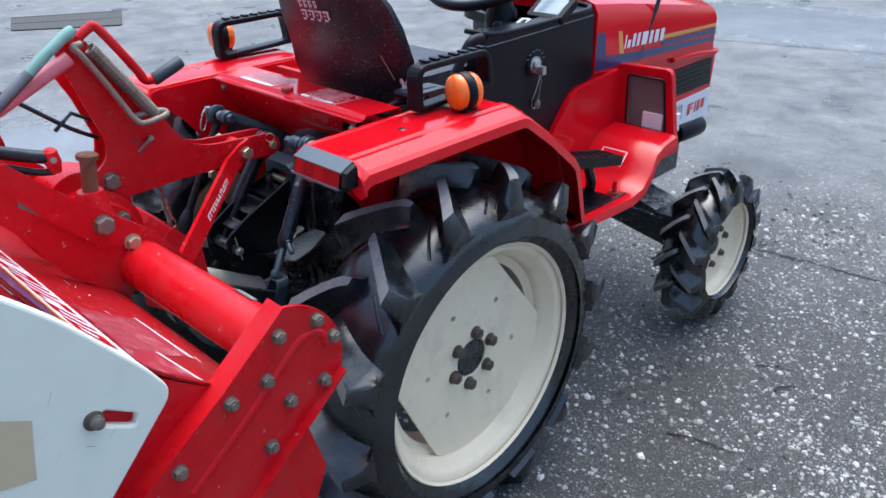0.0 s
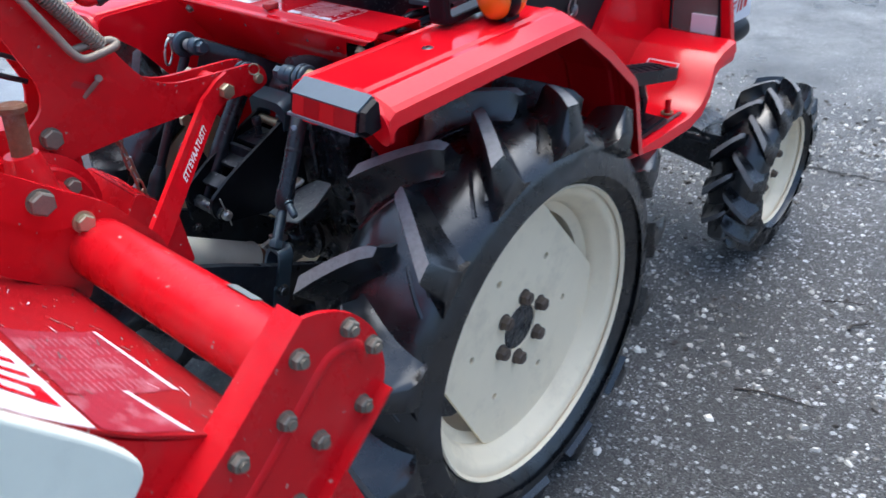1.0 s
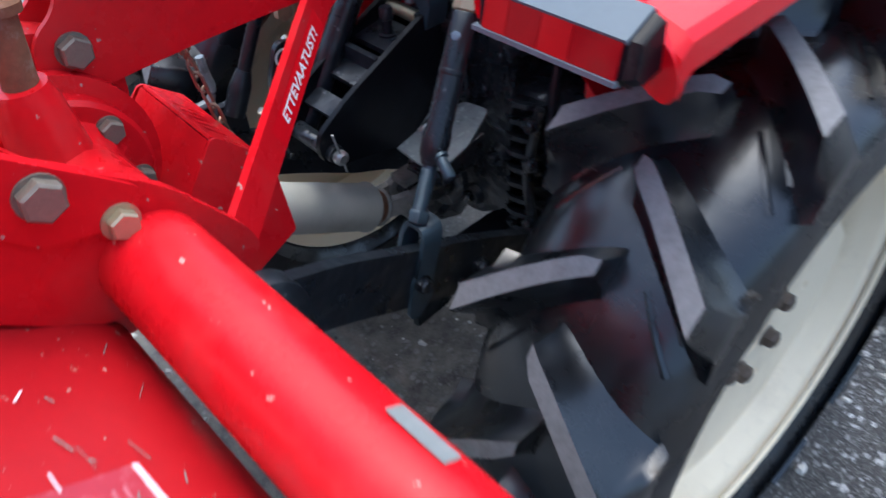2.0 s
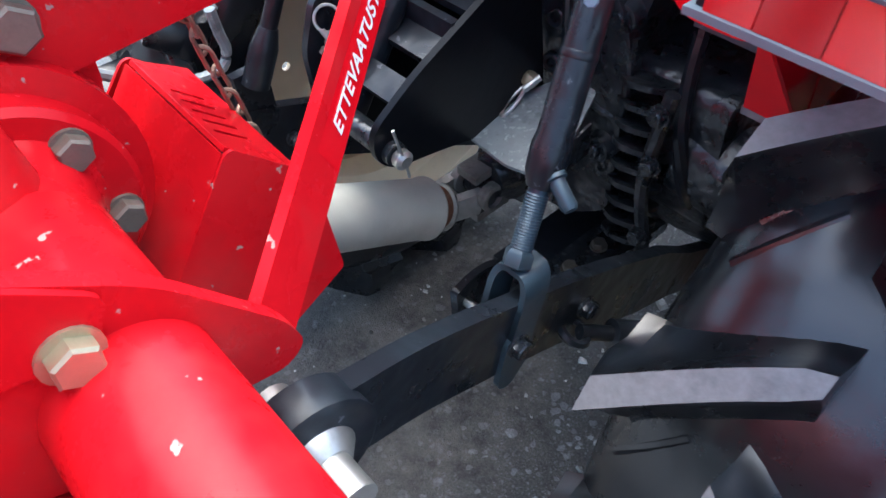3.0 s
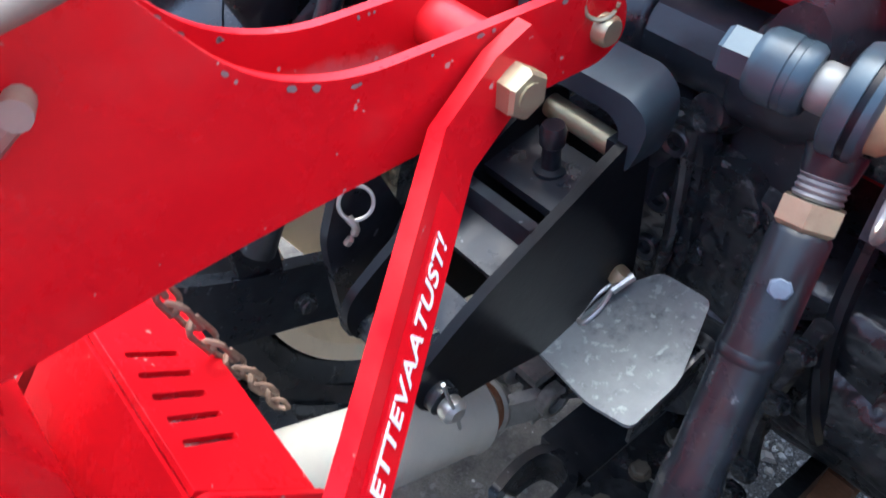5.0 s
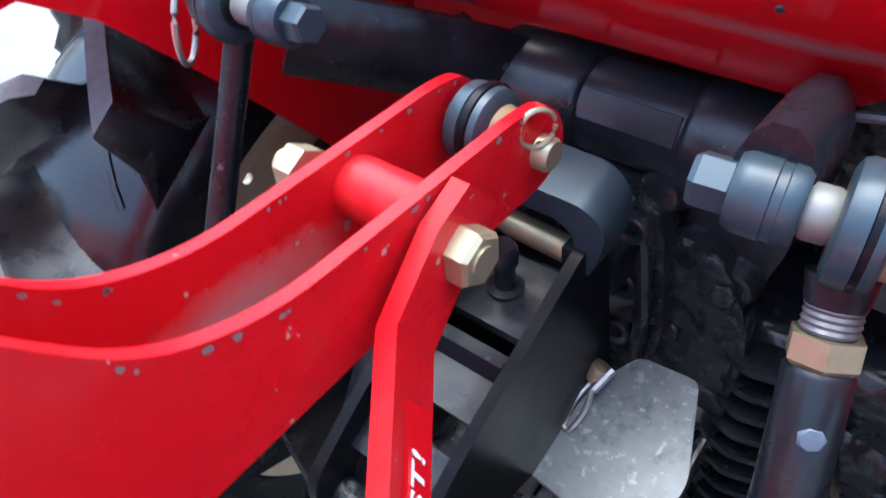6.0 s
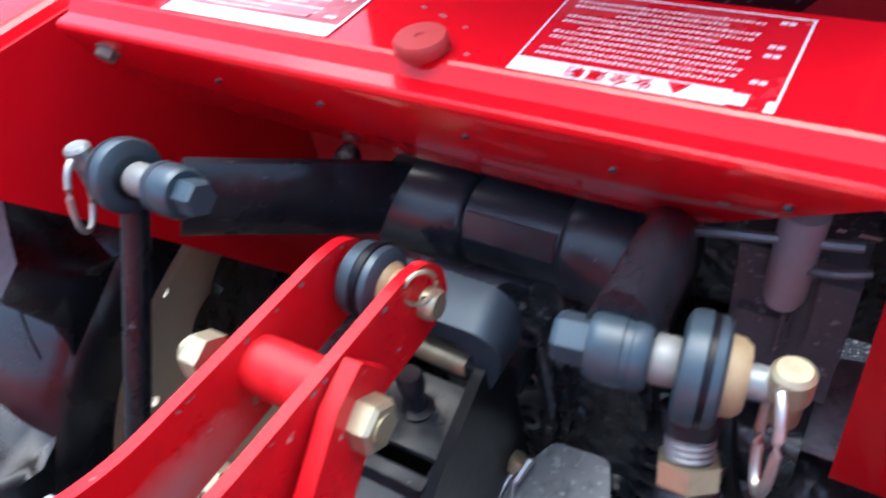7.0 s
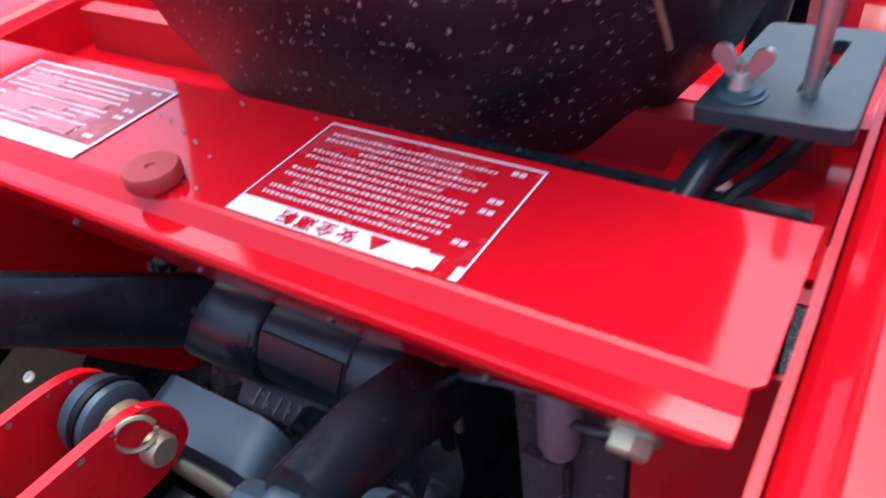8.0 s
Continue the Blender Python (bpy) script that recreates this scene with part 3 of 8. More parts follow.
def curve_mesh(cu, mats, lift=0.0, m=None):
    ob = new("curve", cu)
    me = bpy.data.meshes.new_from_object(ob.evaluated_get(bpy.context.evaluated_depsgraph_get()))
    bpy.data.objects.remove(ob)
    weld = bmesh.new()
    weld.from_mesh(me)
    bmesh.ops.remove_doubles(weld, verts=weld.verts, dist=0.00001)
    weld.to_mesh(me)
    weld.free()
    me.transform(Matrix.Translation((0, 0, lift)))
    if m is not None:
        me.transform(m)
    me.materials.clear()
    for q in mats if isinstance(mats, (list, tuple)) else (mats,):
        me.materials.append(q)
    for p in me.polygons:
        p.use_smooth = False
    return me


def words(text, size, mat, m, depth=0.0003, shear=0.0, width=1.0):
    cu = bpy.data.curves.new("words", "FONT")
    cu.body, cu.size, cu.extrude, cu.shear, cu.space_character = text, size, depth, shear, width
    cu.align_x, cu.align_y, cu.offset = "CENTER", "CENTER", size * 0.018
    return curve_mesh(cu, mat, 0, m)


def circle(c, r, n=16):
    return [(c[0] + r * math.cos(math.tau * k / n), c[1] + r * math.sin(math.tau * k / n)) for k in range(n)]


def plate_x(loops, x, depth, mats, edge=0.0006):
    """A plate with holes that faces +x, its outline given as (y, z)."""
    me = outline_mesh(loops, depth, mats, edge)
    me.transform(Matrix(((0, 0, 1, x), (1, 0, 0, 0), (0, 1, 0, 0), (0, 0, 0, 1))))
    return me


def bars(origin, u, v, rows, mat, parent, name="print", lift=0.0006):
    """Printed lines as thin plain bars: rows of (u0, u1, v0, v1) on the plane through origin along u and v."""
    o, u, v = Vector(origin), Vector(u), Vector(v)
    nrm = u.cross(v).normalized() * lift
    bm = bmesh.new()
    for a, b, c, d in rows:
        vs = [bm.verts.new(o + u * s + v * t + nrm) for s, t in ((a, c), (b, c), (b, d), (a, d))]
        bm.faces.new(vs)
    return put(name, finish_flat(bm, mat), parent)


def finish_flat(bm, mat):
    me = bpy.data.meshes.new("mesh")
    bm.to_mesh(me)
    bm.free()
    me.materials.append(mat)
    return me


# ---- ground ----
def ground_height(x, y):
    return -0.004 + 0.006 * noise.noise((x * 0.9, y * 0.9, 3.0))


def build_ground():
    bm = bmesh.new()
    xs = [-400, -120, -40, -15, -8, *[-5 + 0.25 * i for i in range(45)], 8, 15, 40, 120, 400]
    ys = [-400, -120, -40, -15, -8, *[-4 + 0.25 * i for i in range(57)], 14, 25, 60, 150, 400]
    grid = [[bm.verts.new((x, y, ground_height(x, y))) for x in xs] for y in ys]
    for a, b in zip(grid, grid[1:]):
        for i in range(len(xs) - 1):
            bm.faces.new((a[i], a[i + 1], b[i + 1], b[i]))
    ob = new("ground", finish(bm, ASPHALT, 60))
    tagged(ob, "worn damp grey asphalt yard with pale stone chips", "ground", kind="structure")


def build_stones():
    """Loose and half-sunk chips of stone on the asphalt, as one scattered lot."""
    rng = random.Random(5)
    bm = bmesh.new()
    for k in range(46000):
        x, y = rng.uniform(-0.8, 2.2), rng.uniform(-1.0, 2.4)
        if rng.random() > 0.45 + 0.9 * noise.noise((x * 1.6, y * 1.6, 0.5)):
            continue
        if math.hypot(x + 0.45, y + 0.22) < 0.6 and rng.random() < 0.6:
            continue
        s = 0.0018 + 0.0095 * rng.random() ** 4.5
        if noise.noise((x * 2.2, y * 2.2, 9.0)) > 0.1 or (0 < x < 0.45 and 0 < y < 0.5):
            s *= 1.25
        a = rng.uniform(0, math.tau)
        z = ground_height(x, y)
        top, low = [], []
        n = rng.choice((4, 5, 6))
        for i in range(n):
            b = a + math.tau * i / n + rng.uniform(-0.35, 0.35)
            q = s * rng.uniform(0.65, 1.25)
            low.append(bm.verts.new((x + q * math.cos(b), y + q * 0.8 * math.sin(b), z - 0.001)))
            top.append(bm.verts.new((x + q * 0.6 * math.cos(b), y + q * 0.5 * math.sin(b), z + s * rng.uniform(0.25, 0.7))))
        for i in range(n):
            bm.faces.new((low[i], low[(i + 1) % n], top[(i + 1) % n], top[i]))
        bm.faces.new(top)
    me = bpy.data.meshes.new("stones")
    bm.to_mesh(me)
    bm.free()
    me.materials.append(STONE)
    tagged(new("stone_chips", me), "pale loose stone chips scattered on the asphalt", "gravel", kind="stuff")


def build_added_walls():
    """Plain walls added far round the yard, out of view, to darken the low sky in reflections."""
    for k in range(12):
        a, b = math.tau * k / 12, math.tau * (k + 1) / 12
        R, h = 17.0, 1.7 + 1.2 * max(0.0, math.cos((a + b) / 2 - radians(300))) + 0.5 * math.sin(2.1 * k)
        bm = bmesh.new()
        loft(bm, [[(r * math.cos(t), r * math.sin(t), z) for r, z in ((R, -0.02), (R + 0.3, -0.02), (R + 0.3, h), (R, h))] for t in (a, b)])
        tagged(new("wall_%d" % (k + 1), finish(bm, WALL)), "plain dark wall added out of view to block the low sky", "wall", kind="structure")


def build_cracks():
    rng = random.Random(17)
    for pts in ([(0.30, 1.655), (0.52, 1.69), (0.75, 1.71), (1.3, 1.78), (2.2, 1.74)], [(-1.9, 5.0), (-1.4, 5.1), (-0.8, 5.28), (-0.3, 5.4), (0.6, 5.45)], [(0.30, 3.3), (0.75, 3.42), (1.1, 3.36)]):
        P = smooth_line([(*p, 0) for p in pts], 14)
        rows = []
        for p in P:
            w = rng.uniform(0.002, 0.010)
            o = rng.uniform(-0.008, 0.008)
            rows.append([(p.x, p.y + o - w, ground_height(p.x, p.y) + 0.002), (p.x, p.y + o + w, ground_height(p.x, p.y) + 0.002)])
        bm = bmesh.new()
        loft(bm, rows, closed=False, caps=False)
        tagged(new("crack", finish_flat(bm, CRACK)), "thin dark crack across the asphalt", "crack", kind="structure")


TWIGS = [((0.767, 0.861), (0.8, 0.933), 0.004), ((0.642, 0.51), (0.802, 0.553), 0.0028), ((0.677, 0.947), (0.764, 0.991), 0.0022)]


def build_twig(p, q, r):
    rng = random.Random(int(p[0] * 1000))
    a, b = Vector((*p, ground_height(*p) + r)), Vector((*q, ground_height(*q) + r))
    pts = [a.lerp(b, t) + Vector((rng.uniform(-0.006, 0.006), rng.uniform(-0.006, 0.006), 0.003 * (0 < t < 1))) for t in (0, 0.3, 0.62, 1)]
    bm = tubes(bmesh.new(), smooth_line(pts, 4), r, 6, r * 0.5)
    tubes(bm, [pts[1], pts[1].lerp(pts[3], 0.5) + Vector((0.02, 0.012, 0))], r * 0.6, 5, r * 0.3)
    tagged(new("twig", finish(bm, TWIG)), "small dry brown twig lying on the asphalt", "twig")


def build_grate():
    """A flat drain grate let into the asphalt: a dark trough under narrow bars."""
    a, b, c, d = [Vector((*p, 0.003)) for p in GRATE]
    g = thing("drain_grate", tuple((a + c) / 2), "dull grey metal drain grate set in the asphalt", "drain grate")
    bm = bmesh.new()
    bm.faces.new([bm.verts.new(p) for p in (a, b, c, d)])
    put("trough", finish_flat(bm, GRATE_TROUGH), g)
    for i in range(29):
        t = i / 28
        part("bar", tubes(bmesh.new(), [a.lerp(b, t), d.lerp(c, t)], 0.004, 5), GRATE_BAR, g)
    for t in (0, 0.5, 1):
        part("edge_bar", tubes(bmesh.new(), [a.lerp(d, t), b.lerp(c, t)], 0.005, 5), GRATE_BAR, g)


build_added_walls()
build_cracks()
GRATE = [(-6.988, 1.656), (-6.555, 2.552), (-5.819, 2.196), (-6.324, 1.418)]
for pq in TWIGS:
    build_twig(*pq)
build_ground()
build_stones()

build_grate()

# ---- tractor ----
tractor = thing("compact_tractor", (0.0, 0.55, 0.0), "small red compact tractor with cream wheels parked on asphalt", "tractor")
M6 = bolt_mesh(0.0065, 0.007, BOLT)
M8 = bolt_mesh(0.0085, 0.009, BOLT)
M8B = bolt_mesh(0.0085, 0.009, CAST)


def bolt(me, p, d, parent, name="bolt", label=""):
    return put(name, me, parent, label, at(p, d, (0.2, 0.1, 1)))


def tread_lug(side, xin, xout, da, r_mid, r_edge, carcass, w_top, w_base):
    """One lug of a tractor tyre, running from the middle of the tread to the shoulder and a little over it."""
    bm = bmesh.new()
    rings = []
    n = 8
    for i in range(n + 2):
        u = min(i / n, 1.0)
        x = xin + (xout - xin) * u
        a = da * (u ** 1.15)
        rt = r_mid + (r_edge - r_mid) * u ** 2
        rb = carcass(x) - 0.003
        wt, wb = w_top * (0.85 + 0.3 * u), w_base * (0.8 + 0.4 * u)
        if i == 0:
            rt -= 0.008
            wt *= 0.7
        if i == n + 1:
            x, rt, wt = xout + (0.012 if xout > xin else -0.012), r_edge - 0.035, wt * 1.15
            rb = rt - 0.03
        ring = []
        hh = rt - rb
        for r, w in ((rb, -wb * 1.5), (rb + 0.28 * hh, -wb * 0.85), (rt - 0.004, -wt * 1.15), (rt, -wt), (rt, wt), (rt - 0.004, wt * 1.15), (rb + 0.28 * hh, wb * 0.85), (rb, wb * 1.5)):
            b = a + w / r
            ring.append((x * side, -r * math.sin(b), r * math.cos(b)))
        rings.append(ring)
    vs = loft(bm, rings)
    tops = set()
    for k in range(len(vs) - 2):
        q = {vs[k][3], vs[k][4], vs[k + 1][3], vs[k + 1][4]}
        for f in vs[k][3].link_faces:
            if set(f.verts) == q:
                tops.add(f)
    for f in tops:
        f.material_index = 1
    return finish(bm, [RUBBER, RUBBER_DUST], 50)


def build_wheel(name, centre, side, d, label):
    """A driven wheel: d holds its measures. Built about its own centre, with x pointing outwards on the right side."""
    wheel = new(name)
    wheel.empty_display_size = 0.05
    wheel.parent = tractor
    wheel.matrix_parent_inverse = HOME[tractor.name]
    wheel.location = centre
    wheel["label"] = label
    h, R, rr = d["half"], d["carcass"], d["rim"]

    def carcass(x):
        return R - 0.034 * (abs(x) / h) ** 2.6 * d["k"]
    # tyre
    prof = []
    k = d["k"]
    for i in range(17):
        x = -h + 2 * h * i / 16
        prof.append((x, carcass(x)))
    out = [(h + 0.008 * k, R - 0.05 * k), (h + 0.013 * k, R - 0.078 * k), (h + 0.010 * k, (R + rr) / 2 - 0.012), (h - 0.004, rr + 0.014), (h - 0.018, rr + 0.001)]
    prof = [(-x, r) for x, r in out[::-1]] + prof + out
    bm = lathe(bmesh.new(), [(x * side, r) for x, r in prof], 96)
    part("tyre", bm, RUBBER, wheel, "black rubber tractor tyre")
    if d["ribs"]:
        for q in range(d["lugs"]):
            for e, off in ((1, 0.0), (-1, 0.5)):
                rb = bmesh.new()
                for j in range(2):
                    a0 = math.tau * (q + off + 0.40 + 0.20 * j) / d["lugs"] - d["phase"]
                    pts = []
                    for s in range(5):
                        x = h * (0.40 + 0.42 * s / 4)
                        r = carcass(x) - 0.0028
                        a = a0 - 0.16 * s / 4 + 0.05
                        pts.append((x * side * e, r * -math.sin(a) * -1, r * math.cos(a)))
                    tubes(rb, pts, 0.0042, 7)
                part("tread_rib", rb, RUBBER, wheel)
    # rim
    f = d["flange"]
    prof = [(f - 0.006, rr - 0.004), (f, rr + 0.001), (f - 0.002, rr + 0.004), (f - 0.010, rr + 0.002), (f - 0.014, rr - 0.012 * k), (f - 0.020, rr - 0.021 * k),
            (f - 0.032, rr - 0.024 * k), (f - 0.037, rr - 0.034 * k), (f - 0.058 * k, rr - 0.040 * k), (f - 0.066 * k, rr - 0.058 * k), (-f + 0.055 * k, rr - 0.060 * k),
            (-f + 0.046 * k, rr - 0.026 * k), (-f + 0.008, rr - 0.018 * k), (-f, rr + 0.002)]
    bm = lathe(bmesh.new(), [(x * side, r) for x, r in prof], 96)
    bmesh.ops.solidify(bm, geom=bm.faces[:], thickness=0.003)
    part("rim", bm, CREAM, wheel, "cream painted steel rim", 50)
    # dished disc, its edge cut straight at two places
    dx, dr = d["disc"], d["disc_r"]
    loop = []
    for i in range(96):
        a = math.tau * i / 96
        r = dr
        for c in d["cuts"]:
            t = abs((a - c + math.pi) % math.tau - math.pi)
            if t < 0.62:
                r = min(r, dr * math.cos(0.62) / math.cos(t))
        loop.append((r * math.cos(a), r * math.sin(a)))
    holes = [circle((0, 0), d["bore"], 28)]
    if d["small"]:
        for i in range(6):
            a = radians(d["small_at"] + 60 * i)
            holes.append(circle((d["small"] * math.cos(a), d["small"] * math.sin(a)), 0.0064, 12))
    me = plate_x([loop, *holes], 0, 0.006, CREAM, 0.001)
    if side < 0:
        me.transform(Matrix.Diagonal((-1, 1, 1, 1)))
        me.flip_normals()
    me.transform(Matrix.Translation((dx * side, 0, 0)))
    put("disc", me, wheel, "cream painted wheel disc")
    # hub behind the bore
    bm = drum((side * (dx - 0.05), 0, 0), (side * (dx + 0.004), 0, 0), [(0, d["bore"] * 1.6), (0.042, d["bore"] * 1.6), (0.043, d["bore"] * 0.97), (0.048, d["bore"] * 0.97), (0.049, d["bore"] * 0.6)])
    part("hub", bm, CAST, wheel, "black hub")
    nut = bolt_mesh(d["nut"], d["nut"] * 1.25, WHEELBOLT, 1.15, 0.002)
    for i in range(d["nuts"]):
        a = radians(d["nut_at"] + 360 / d["nuts"] * i)
        bolt(nut, (dx * side, d["pcd"] * math.cos(a), d["pcd"] * math.sin(a)), (side, 0, 0), wheel, "wheel_nut")
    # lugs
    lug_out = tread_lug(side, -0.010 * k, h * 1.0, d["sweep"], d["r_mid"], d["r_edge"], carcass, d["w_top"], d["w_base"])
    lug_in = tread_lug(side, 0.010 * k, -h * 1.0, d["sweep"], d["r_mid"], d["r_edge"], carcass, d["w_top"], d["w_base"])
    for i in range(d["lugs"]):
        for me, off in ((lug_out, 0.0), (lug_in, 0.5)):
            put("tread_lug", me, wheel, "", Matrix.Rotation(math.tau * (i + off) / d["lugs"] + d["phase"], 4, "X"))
    return wheel


REAR = dict(half=0.098, carcass=0.362, rim=0.2605, k=1.0, lugs=14, ribs=True, phase=radians(44.4 - 12.7), flange=0.088, disc=0.039, disc_r=0.2215, cuts=(radians(206), radians(38)),
            bore=0.043, small=0.129, small_at=55, pcd=0.058, nuts=6, nut_at=20, nut=0.0125, sweep=radians(12.7), r_mid=0.404, r_edge=0.399, w_top=0.0118, w_base=0.023)
FRONT = dict(half=0.062, carcass=0.205, rim=0.147, k=0.62, lugs=14, ribs=False, phase=radians(10), flange=0.056, disc=0.018, disc_r=0.118, cuts=(),
             bore=0.030, small=0, small_at=0, pcd=0.058, nuts=6, nut_at=20, nut=0.0105, sweep=radians(17), r_mid=0.238, r_edge=0.226, w_top=0.009, w_base=0.016)
build_wheel("rear_wheel", (0.391, 0.0, 0.387), 1, REAR, "large lugged rear wheel with a cream rim")
build_wheel("rear_wheel", (-0.391, 0.0, 0.387), -1, REAR, "large lugged rear wheel with a cream rim")
build_wheel("front_wheel", (0.412, 1.125, 0.233), 1, FRONT, "small lugged front wheel with a cream rim")
build_wheel("front_wheel", (-0.412, 1.125, 0.233), -1, FRONT, "small lugged front wheel with a cream rim")


def sheet(rings, t, mats, name, parent, label="", angle=38):
    """Sheet metal lofted through open lines, given thickness t."""
    bm = bmesh.new()
    loft(bm, rings, closed=False, caps=False)
    ob = part(name, bm, mats, parent, label, angle)
    md = ob.modifiers.new("thickness", "SOLIDIFY")
    md.thickness, md.offset = t, 0.0
    return ob


def build_fender(s):
    """A mudguard: flat top with a pressed bead, sloping outer flange, skirt and inner wall. s is 1 on the right side, -1 on the left."""
    line = [(-0.2625, 0.858), (-0.2605, 0.868), (-0.250, 0.8755), (-0.1, 0.8775), (0.10, 0.879), (0.148, 0.878), (0.172, 0.867), (0.25, 0.812), (0.335, 0.742), (0.352, 0.722), (0.366, 0.68), (0.398, 0.556)]
    rings = []
    for i, (y, z) in enumerate(line):
        a, b = line[max(i - 1, 0)], line[min(i + 1, len(line) - 1)]
        t = Vector((b[0] - a[0], b[1] - a[1])).normalized()
        nrm = Vector((t.y, -t.x)) if i > 2 else Vector((0.0, -1.0))
        def q(x, down):
            return (s * x, y + nrm.x * down, max(z + nrm.y * down, 0.822) if i < 3 else z + nrm.y * down)
        rings.append([q(0.2640, 0.045), q(0.2655, 0.020), q(0.2675, 0.008), q(0.2710, 0.001), q(0.2745, -0.0005), q(0.2785, 0.001), q(0.2810, 0.0032), q(0.2840, 0.001), q(0.30, -0.001), q(0.366, 0), q(0.371, -0.0035), q(0.383, -0.0035), q(0.389, 0.0), q(0.398, 0.0), q(0.404, 0.002), q(0.427, 0.010), q(0.434, 0.015), q(0.437, 0.032)])
    fender = sheet(rings, 0.0025, RED, "fender", tractor, "glossy red mudguard with a pressed bead", 16)
    wall = fillet([(-0.258, 0.845), (-0.252, 0.868), (-0.24, 0.872), (0.15, 0.875), (0.335, 0.74), (0.395, 0.556), (0.30, 0.50), (0.10, 0.47), (0.013, 0.522), (-0.042, 0.596), (-0.10, 0.677), (-0.149, 0.743), (-0.195, 0.802), (-0.245, 0.842)], 0.006, 2)
    bm = slab(bmesh.new(), wall, "x", s * 0.2615, s * 0.2650)
    part("inner_wall", bm, RED, fender)
    # rear wall with the rounded outer corner that hangs below the lamp
    rear = fillet([(0.300, 0.818), (0.270, 0.818), (0.2575, 0.834), (0.2585, 0.858), (0.272, 0.8755), (0.404, 0.8755), (0.430, 0.858), (0.4375, 0.842), (0.4365, 0.827), (0.428, 0.8205), (0.414, 0.826), (0.398, 0.842)], [0.004, 0.012, 0.012, 0.012, 0.010, 0.01, 0.01, 0.008, 0.007, 0.007, 0.008, 0.01], 4)
    part("rear_wall", bevel(slab(bmesh.new(), [(s * x, z) for x, z in rear], "y", -0.2645, -0.2565), 0.003, 2), RED, fender)
    # plug in the top
    bm = drum((s * 0.342, -0.09, 0.876), (s * 0.342, -0.09, 0.884), [(0, 0.0085), (0.003, 0.0085), (0.0045, 0.006), (0.0045, 0.003), (0.003, 0.0028)], 20)
    part("plug", bm, CAST, fender)
    return fender


def build_grab_handle(s):
    """A black plastic hand rail: a rounded rectangular loop with a ribbed grip."""
    x = 0.30 if s > 0 else -0.368
    outer = fillet([(-0.022, 0.884), (-0.024, 0.972), (0.182, 0.975), (0.192, 0.893)], [0.012, 0.03, 0.03, 0.012], 5)
    inner = fillet([(-0.007, 0.896), (-0.008, 0.959), (0.168, 0.962), (0.177, 0.903)], [0.008, 0.014, 0.014, 0.008], 5)
    me = plate_x([outer, inner], x + 0.012, 0.024, PLASTIC, 0.004)
    h = put("grab_handle", me, tractor, "black plastic grab handle loop")
    for i in range(7):
        y = 0.006 + 0.026 * i
        part("grip_rib", block((x - 0.010, y, 0.9735), (x + 0.010, y + 0.012, 0.9775), 0.0015), PLASTIC, h)
    return h


def build_indicator(s):
    c = Vector((0.352, 0.062, 0.918) if s > 0 else (-0.455, 0.045, 0.918))
    b = part("indicator_lamp", block((c.x - 0.020, c.y - 0.016, 0.884), (c.x + 0.020, c.y + 0.016, 0.897), 0.004), PLASTIC, tractor, "round amber turn lamp on a black foot")
    f = frame_of((0.25, 1, 0))
    d = f @ Vector((0, 0, 1))
    for e in (-1, 1):
        p = c + d * 0.009 * e
        part("lens", drum(p, p + d * 0.022 * e, [(0, 0.0335), (0.007, 0.034), (0.014, 0.031), (0.019, 0.024), (0.0215, 0.012)], 32), AMBER, b, "orange plastic lens")
    part("band", drum(c - d * 0.0095, c + d * 0.0095, [(0, 0.0345), (0.002, 0.036), (0.017, 0.036), (0.019, 0.0345)], 32), PLASTIC, b)


